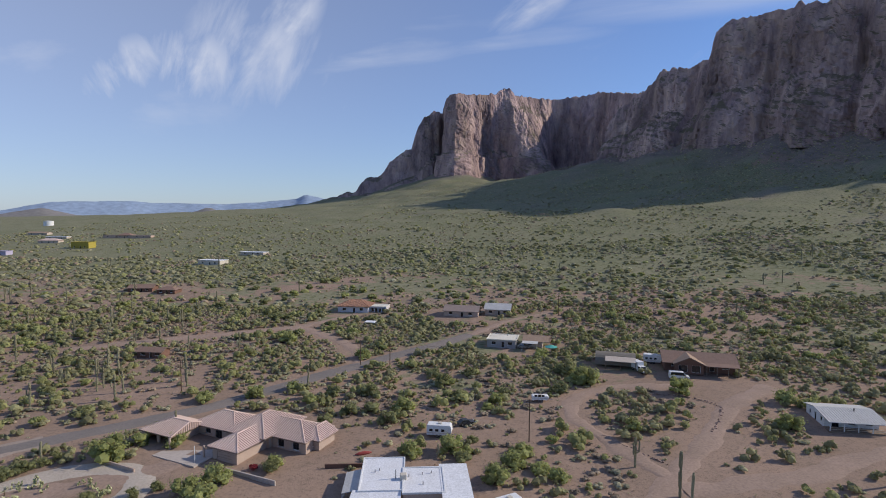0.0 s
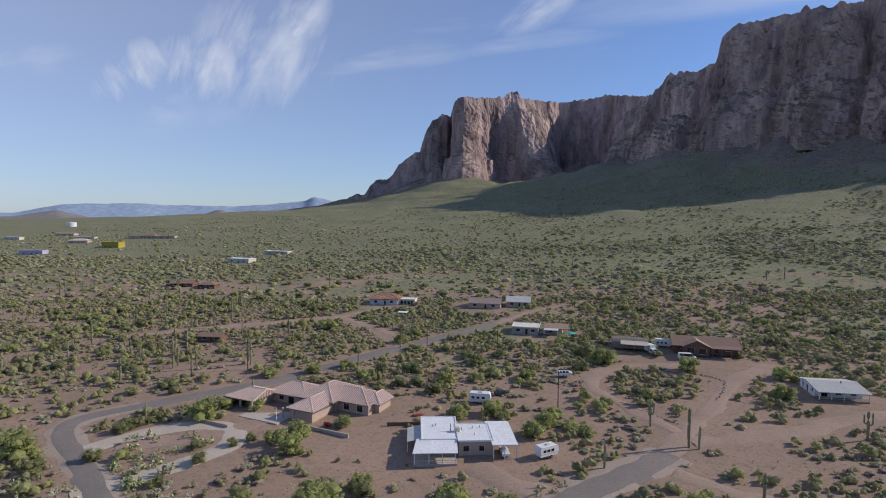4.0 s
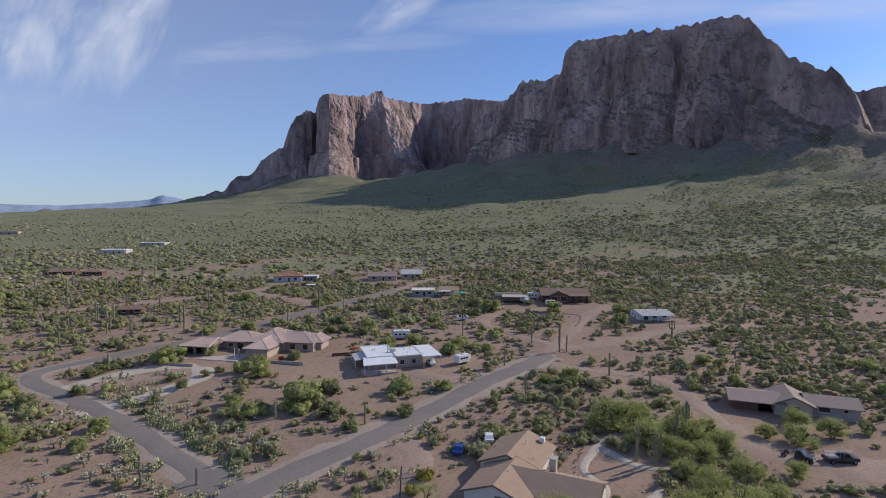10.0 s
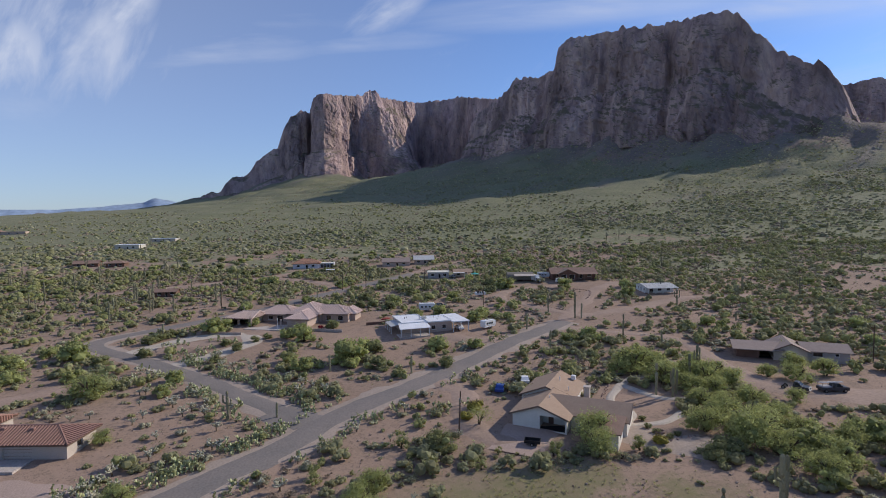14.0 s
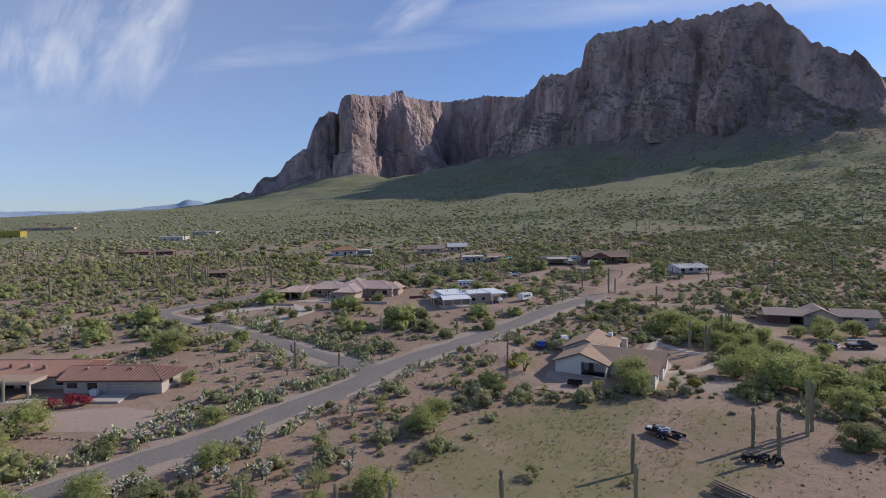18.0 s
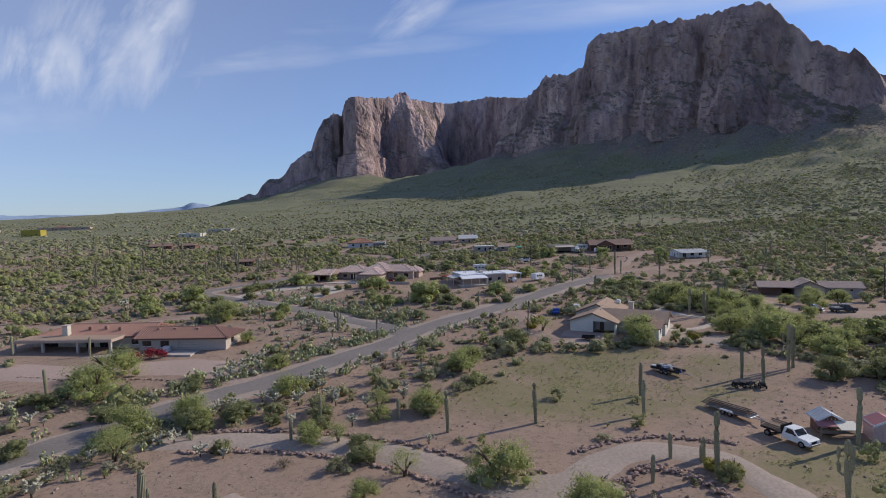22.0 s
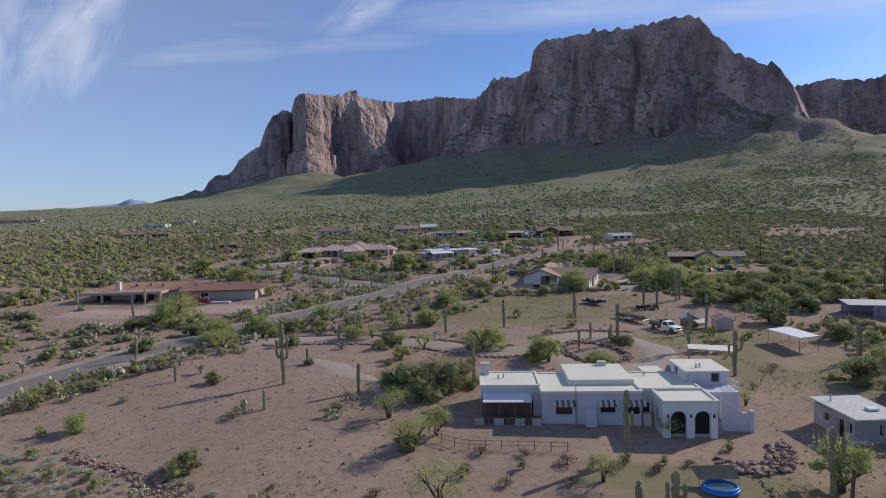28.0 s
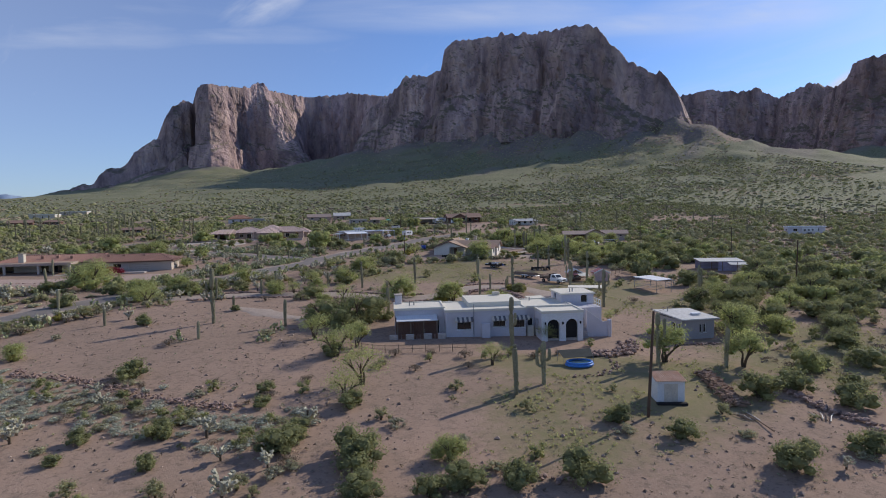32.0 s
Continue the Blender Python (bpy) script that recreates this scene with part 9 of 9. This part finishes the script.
pink_shed = thing("garden_shed", "pale pink garden shed with red gable roof", "shed", 8.0, -32.2, -25)
block(pink_shed, -1.6, 1.6, -1.3, 1.3, 2.0, M_PINK, {}, thick=0.1)
for sx in (-0.66, 0.02):
    part("door", Shape().chamfer(sx, sx + 0.64, -1.36, -1.31, 0.08, 1.8, 0.01), M_PINK, pink_shed)
part("verge_roof", Shape().slab([(-1.9, -1.5, 1.98), (-1.7, -1.5, 2.1), (-1.7, 1.5, 2.1), (-1.9, 1.5, 1.98)], 0.04), M_PINK, pink_shed)
gable_roof(pink_shed, -1.6, 1.6, -1.3, 1.3, 2.0, 0.75, "y", M_FADED_RED, 0.2, M_PINK, M_WHITE)

rusty = thing("tool_shed", "white metal tool shed with rusty corrugated roof", "shed", -36.6, -90.9, -29)
rusty.scale = (0.86, 0.9, 0.92)
block(rusty, -1.45, 1.45, -1.1, 1.2, 2.2, M_WHITE, {}, thick=0.08, z0=-0.2)
for k in range(15):
    u = -1.65 + k * 0.22
    part("roof_sheet", Shape().slab([(u, -1.4, 2.25), (u + 0.12, -1.4, 2.33), (u + 0.12, 1.4, 2.62), (u, 1.4, 2.54)], 0.03).slab([(u + 0.12, -1.4, 2.33), (u + 0.22, -1.4, 2.25), (u + 0.22, 1.4, 2.54), (u + 0.12, 1.4, 2.62)], 0.03), M_RUST, rusty, "rusty corrugated roof sheet")
for sx in (-0.72, 0.02):
    part("door", Shape().box(sx, sx + 0.7, -1.14, -1.1, 0.05, 1.95), M_CREAM, rusty)
    part("handle", Shape().rod((sx + 0.35, -1.18, 0.9), (sx + 0.35, -1.18, 1.1), 0.02, n=6), M_STEEL, rusty)
part("skid", Shape().box(-1.6, 1.6, -1.7, -1.2, -0.25, 0.12), M_DARK, rusty)

pool = thing("paddling_pool", "round blue inflatable paddling pool under a dark net", "pool", -37.2, -79.0, -20)
pool.scale = (0.85, 0.85, 0.85)
ring_ = [(1.7 * math.cos(2 * math.pi * k / 28), 1.25 * math.sin(2 * math.pi * k / 28)) for k in range(29)]
part("wall", Shape().tube([(x * 1.03, y * 1.03, 0.2) for x, y in ring_], [0.2] * 29, 8), M_BLUE, pool, smooth=True)
part("rim_tube", Shape().tube([(x * 0.98, y * 0.98, 0.48) for x, y in ring_], [0.15] * 29, 8), M_BLUE, pool, smooth=True)
part("water", Shape().add([(x, y, 0.42) for x, y in ring_[:-1]] + [(x, y, 0.02) for x, y in ring_[:-1]], [tuple(range(28)), tuple(reversed(range(28, 56)))] + [(i, 28 + i, 28 + (i + 1) % 28, (i + 1) % 28) for i in range(28)]), M_WATER, pool)
part("shade_net", Shape().slab([(-2.0, 0.4, 0.95), (2.1, 0.4, 1.05), (2.3, 2.2, 1.7), (-2.3, 2.2, 1.6)], 0.02), M_NET, pool)
for q in ((-2.0, 0.4, 0.95), (2.1, 0.4, 1.05), (2.3, 2.2, 1.7), (-2.3, 2.2, 1.6)):
    part("pole", Shape().rod((q[0], q[1], -0.2), q, 0.03, n=6), M_STEEL, pool)

# power poles and their wires
POLES = [(20.0, 118.6, 9.5, 0), (-16.5, 24.6, 7.5, 3), (-15.2, 169.6, 9, 0), (-24.8, 172.4, 8, 0), (8.4, 161, 9, 0), (-41.3, -93.0, 9.3, 4), (37.3, -57.9, 9.5, 2), (65.6, -22.2, 9, 0), (88.6, 34.6, 9, 0), (52, 238, 9, 0), (-70, 148, 9, 0)]
pole_tops = []
for px, py, ph, tilt in POLES:
    t = thing("power_pole", ("leaning bare wooden power pole" if tilt else "weathered wooden power pole with crossarm") if ph > 8 else "dark wooden service pole with meter box", "pole", px, py, 0, group="power poles")
    dx = ph * math.tan(radians(tilt))
    part("shaft", Shape().rod((0, 0, -0.8), (dx, 0, ph), 0.15, 0.10, 10), M_POLE, t)
    if ph > 8 and not tilt:
        part("crossarm", Shape().box(dx - 0.9, dx + 0.9, -0.06, 0.06, ph - 0.55, ph - 0.42), M_POLE, t)
        for sx in (-0.8, 0.0, 0.8):
            part("insulator", Shape().rod((dx + sx, 0, ph - 0.42), (dx + sx, 0, ph - 0.2), 0.05, n=6), M_CREAM, t)
    elif ph < 8:
        part("meter_box", Shape().chamfer(0.1, 0.4, -0.15, 0.15, ph - 2.0, ph - 1.3, 0.04), M_STEEL, t)
    pole_tops.append((px + dx, py, ground_at(px, py) + ph - 0.2))


def wire(a, b, sag=0.8, r=0.013):
    a, b = Vector(a), Vector(b)
    pts_ = [a.lerp(b, f) - Vector((0, 0, sag * 4 * f * (1 - f))) for f in np.linspace(0, 1, 13)]
    t = new("power_line", Shape().tube([tuple(p) for p in pts_], [r] * 13, 5).mesh("power_line", M_POLE))
    tagged(t, "thin sagging power line between poles", "cable", "power lines")


for i, j in ((0, 4), (4, 2), (2, 3), (5, 6), (6, 7), (7, 8), (3, 10), (4, 9)):
    wire(pole_tops[i], pole_tops[j])

# stone borders: each stone an object on a few shared meshes
STONES = []
for k in range(5):
    r = random.Random(k + 90)
    bm_ = bmesh.new()
    bmesh.ops.create_icosphere(bm_, subdivisions=1, radius=0.5)
    for v in bm_.verts:
        v.co *= r.uniform(0.75, 1.15)
        v.co.z *= 0.7
    me = bpy.data.meshes.new("stone")
    bm_.to_mesh(me)
    bm_.free()
    me.materials.append(M_STONE)
    STONES.append(me)


def stone_row(label, line, step, size, rows=1, closed=False):
    p, s = along(line, step)
    x0, y0 = float(p[0, 0]), float(p[0, 1])
    t = thing("stone_border", label, "stone edging", x0, y0, 0, group="stone borders")
    gz0 = ground_at(x0, y0)
    r = random.Random(len(line) + int(abs(x0) * 3))
    for q in p:
        for k in range(rows):
            x, y = q[0] + r.uniform(-0.16, 0.16) * (1 + rows), q[1] + r.uniform(-0.16, 0.16) * (1 + rows)
            o = new("stone", r.choice(STONES))
            o.parent = t
            w = size * r.uniform(0.7, 1.3)
            o.matrix_basis = pose(x - x0, y - y0, ground_at(x, y) - gz0 + 0.08 + (0.2 * k * size if rows > 2 else 0.0), r.uniform(-20, 20), r.uniform(-20, 20), r.uniform(0, 360)) @ Matrix.Diagonal((w, w, w, 1))


def offset(line, gap):
    p, s = along(line, 2.5)
    d = np.gradient(p, axis=0)
    d /= np.hypot(d[:, 0], d[:, 1])[:, None]
    q = p + np.stack([d[:, 1], -d[:, 0]], -1) * gap
    return [tuple(map(float, v)) for v in q]


lower = offset(RANCH_DRIVE, 3.0)
upper = offset(RANCH_DRIVE, -3.0)
stone_row("row of reddish field stones along the dirt drive", lower[4:26], 0.42, 0.55, 2)
stone_row("row of reddish field stones along the dirt drive", upper[4:24], 0.45, 0.5, 2)
stone_row("heaped stone ring round the planted island", [(-24.2 + 4.6 * math.cos(a), -38.6 + 6.0 * math.sin(a)) for a in np.linspace(0, 2 * math.pi, 17)], 0.4, 0.55, 3)
stone_row("stone edging on the far bend of the drive", [(-30, -27.0), (-24, -25.4), (-17, -26.0), (-10.5, -29.5)], 0.4, 0.5, 2)
stone_row("pinkish stones strewn along the low bank", BANK, 0.4, 0.34, 4)
stone_row("rubble strewn below the scrub", [(-57.7, -94.4), (-55.5, -96.9), (-52.9, -98.6)], 0.4, 0.45, 2)
pile = thing("woodpile", "long stack of cut reddish-brown firewood logs", "firewood", -27.0, -87.6, 0)
rw = random.Random(31)
LOGS = [Shape().rod((-0.42, 0, 0), (0.42, 0.03, 0.02), 0.085 + 0.02 * k, 0.07 + 0.015 * k, 7).mesh("log", M_LOG) for k in range(3)]
for k in range(44):
    f = k / 43
    for row in range(6):
        across = (row % 3 - 1) * 0.42 + rw.uniform(-0.2, 0.2)
        x, y = -27.4 - 5.0 * f + across * 0.84 + rw.uniform(-0.1, 0.1), -87.6 - 7.6 * f - across * 0.54 + rw.uniform(-0.1, 0.1)
        o = new("log", rw.choice(LOGS))
        o.parent = pile
        o.matrix_basis = pose(x + 27.0, y + 87.6, ground_at(x, y) - ground_at(-27.0, -87.6) + 0.1 + (0.16 if row % 3 == 1 else 0.0) + 0.24 * (row // 3), rw.uniform(-15, 15), rw.uniform(-18, 18), -33 + rw.uniform(-45, 45))
pole_ = thing("fallen_pole", "bleached thin pole lying beside the firewood", "wood", -33.6, -97.9, 62)
part("shaft", Shape().rod((-2.5, 0, 0.07), (2.5, 0.15, 0.1), 0.06, 0.04, 7), M_LOG, pole_)
stone_row("low dry stone terrace wall in scrub", [(-24.0, -94.0), (-26.0, -99.0), (-26.8, -105)], 0.35, 0.5, 3)
stone_row("rubble heap by the porch steps", [(-33.5, -74.5), (-31.0, -76.0), (-28.0, -76.0), (-26.0, -74.0)], 0.5, 0.7, 2)
stone_row("stone edging along the gravel yard", [(-112, 24.5), (-100, 19.5), (-90, 18.0), (-80, 12.5)], 0.6, 0.5)
stone_row("stone edging along the dirt track", [(62, 122), (68, 130), (71, 137), (66, 143), (58, 146)], 0.7, 0.6)
stone_row("stone edging along the dirt track", [(37, 121), (42, 113), (46, 107.5)], 0.7, 0.5)


def rail_fence(label, line, step=2.4, height=1.2, rails=2, mat=None):
    p, s = along(line, step, smooth=False)
    x0, y0 = float(p[0, 0]), float(p[0, 1])
    t = thing("fence", label, "fence", x0, y0, 0, group="fences")
    g0 = ground_at(x0, y0)
    pts_ = [(float(q[0]) - x0, float(q[1]) - y0, ground_at(float(q[0]), float(q[1])) - g0) for q in p]
    for a in pts_:
        part("post", Shape().rod((a[0], a[1], a[2] - 0.3), (a[0], a[1], a[2] + height), 0.05, n=6), mat or M_WOOD, t)
    for a, b in zip(pts_, pts_[1:]):
        for k in range(rails):
            z = height * (k + 1) / (rails + 0.3)
            part("rail", Shape().rod((a[0], a[1], a[2] + z), (b[0], b[1], b[2] + z), 0.03, n=5), mat or M_WOOD, t)


rail_fence("wooden rail fence by the pink shed", [(10.6, -31.5), (14, -29), (20, -26), (30, -20)])
rail_fence("pale steel rail pen fence", [(44, -18), (52, -6), (58, 0)], 3.0, 1.3, 3, M_CREAM)
rail_fence("wooden rail fence round a dusty pen", [(105, 62), (130, 66), (150, 60), (148, 45)], 3.5, 1.3, 2)
rail_fence("wooden rail pen fence", [(13, -46), (24, -44), (27, -53)], 2.6, 1.3, 3, M_STEEL)

stone_row("curved low garden edging of pale stones", [(8.4, 8.3), (11.6, 10.8), (16.3, 12.4), (20.7, 12.7), (25.3, 11.6), (24.9, 7.5), (25.6, 3.8)], 0.45, 0.4)
stone_row("stone edging beside the garden path", [(9.5, 17.5), (14.8, 23.6), (14.9, 31), (21.5, 39)], 0.6, 0.35)
# garden pieces
cart = thing("garden_trailer", "small dark open utility trailer on the gravel drive", "trailer", -6.1, 17.3, -30)
part("tub", Shape().box(-1.3, 1.3, -0.75, 0.75, 0.45, 0.52).box(-1.3, 1.3, -0.75, -0.69, 0.52, 0.95).box(-1.3, 1.3, 0.69, 0.75, 0.52, 0.95).box(-1.3, -1.24, -0.69, 0.69, 0.52, 0.95).box(1.24, 1.3, -0.69, 0.69, 0.52, 0.95), M_DARK, cart)
part("drawbar", Shape().rod((1.3, 0, 0.45), (2.4, 0, 0.42), 0.04, n=6), M_STEEL, cart)
wheels(cart, (0.0,), 0.85, 0.3)
fire = thing("fire_pit", "round dark stone fire pit on the patio", "fire pit", 16.5, 15.5, 0)
part("bowl", Shape().tube([(0.8 * math.cos(2 * math.pi * k / 16), 0.8 * math.sin(2 * math.pi * k / 16), 0.25) for k in range(17)], [0.22] * 17, 6), M_STONE, fire)
part("ash", Shape().rod((0, 0, 0.0), (0, 0, 0.2), 0.7, n=16), M_DARK, fire)
bou = [(-92.6, 30.9, 3.3), (-95.1, 30.4, 2.9), (-90.6, 31.3, 2.6), (-36.5, 106.5, 1.6)]
for x, y, s_ in bou:
    t = thing("bougainvillea", "red flowering bougainvillea against the wall", "bush", x, y, 0, group="red flowering bushes")
    tagged(part("foliage", mesh_from("foliage", *leaf_cloud(int(x * -10), 900, s_ * 0.62, s_ * 0.95, 0.17, 9, 0, 0.3), M_RED_FLOWER), None, t), kind="stuff")
    part("stem", BUSH_TWIGS, None, t)
ump = thing("patio_umbrella", "aqua green canvas patio umbrella", "umbrella", 37.9, 184.0, 0)
part("canopy", Shape().rod((0, 0, 2.1), (0, 0, 2.8), 2.2, 0.1, 10), M_AQUA, ump)
part("pole", Shape().rod((0, 0, -0.3), (0, 0, 2.8), 0.05), M_WHITE, ump)
tarp = thing("kayak", "red plastic kayak lying by a wall", "boat", -15.6, 112.6, 20)
part("hull", Shape().tube([(-1.8, 0, 0.2), (-1.0, 0, 0.22), (0, 0, 0.24), (1.0, 0, 0.22), (1.8, 0, 0.2)], [0.05, 0.34, 0.42, 0.34, 0.05], 8), M_RED, tarp)
for x, y, s_, deg in ((5.4, -13.6, 1.0, 20), (7.0, -14.2, 0.9, 60), (3.8, -13.0, 0.9, -10)):
    q = thing("quad_bike", "small dark quad bike on bare ground", "quad bike", x, y, deg, group="quad bikes")
    part("body", Shape().wedge([(-0.8, 0.45), (0.8, 0.45), (0.9, 0.7), (0.3, 0.85), (0.0, 0.75), (-0.7, 0.9), (-0.9, 0.7)], -0.3, 0.3), M_DARK, q)
    part("handlebar", Shape().rod((0.3, -0.4, 1.05), (0.3, 0.4, 1.05), 0.03, n=6).rod((0.45, 0, 0.75), (0.3, 0, 1.05), 0.04, n=6), M_STEEL, q)
    wheels(q, (-0.6, 0.6), 0.42, 0.27)
for x, y, deg, n in ((-28, -100, 35, 5), (-34, -97, 80, 4), (30, 66, 20, 4), (40, 76, -30, 5), (52, 72, 10, 4)):
    t = thing("driftwood", "bleached dead branches lying on soil", "wood", x, y, deg, group="dead branches")
    for k in range(n):
        a, b = 0.35 * k - 0.6, 0.25 * k - 0.5
        part("branch", Shape().tube([(-1.1 + 0.2 * k, b, 0.08), (0.1, b + 0.3 * math.sin(a), 0.16), (1.2 - 0.15 * k, b + 0.8 * math.sin(a), 0.1)], [0.06, 0.05, 0.025], 5), M_WOOD if k % 2 else M_CREAM, t)
shade_roof("shade_shelter", "white sheet shade roof by a fence", [(-29.8, 217), (-25.6, 216.2), (-25.0, 220), (-29.2, 220.8)], 12.4, M_ROOF_WHITE)

# before the ranch house: dead brush, fallen masonry and a leaning stake fence
for x, y, s_ in ((-47.5, -70.5, 1.1), (-43.8, -73.0, 0.9), (-50.5, -67.8, 0.9), (-40.2, -74.6, 1.0), (-54.5, -66.0, 1.0), (-57.0, -68.5, 0.8), (-36.6, -74.4, 0.8), (-48.8, -74.0, 0.8)):
    t = thing("bush", "dead brown leafless bush before the house wall", "bush", x, y, PLANT.uniform(0, 360), group="dead bushes")
    t.scale = (s_ * 1.25,) * 3
    part("foliage", PLANT.choice(BUSH_MESH[4]), None, t)
    part("stem", BUSH_TWIGS, None, t)
for x, y, s_ in ((-45.5, -72.0, 0.9), (-42.2, -72.2, 1.0), (-51.8, -70.0, 0.9), (-38.6, -73.6, 0.8), (-30.5, -73.0, 0.9)):
    t = thing("bush", "low bright green bush before the house wall", "bush", x, y, PLANT.uniform(0, 360), group="green bushes by the house")
    t.scale = (s_,) * 3
    part("foliage", PLANT.choice(BUSH_MESH[2]), None, t)
    part("stem", BUSH_TWIGS, None, t)
stone_row("tumbled masonry and stones below the arched porch", [(-33.8, -76.4), (-31.4, -77.6), (-28.6, -77.8), (-26.0, -76.4), (-24.4, -74.0)], 0.3, 0.55, 3)
stone_row("reddish stones strewn round the paddling pool", [(-40.5, -81.5), (-37.5, -82.5), (-34.5, -81.5), (-32.5, -79.0)], 0.5, 0.32, 2)
stone_row("loose masonry round the guest house door", [(-19.2, -77.0), (-17.4, -78.6), (-14.6, -79.4)], 0.4, 0.4, 2)
rail_fence("leaning stake fence before the veranda", [(-58.5, -60.8), (-56.0, -64.2), (-51.0, -66.2), (-46.0, -68.2)], 1.5, 1.0, 2)
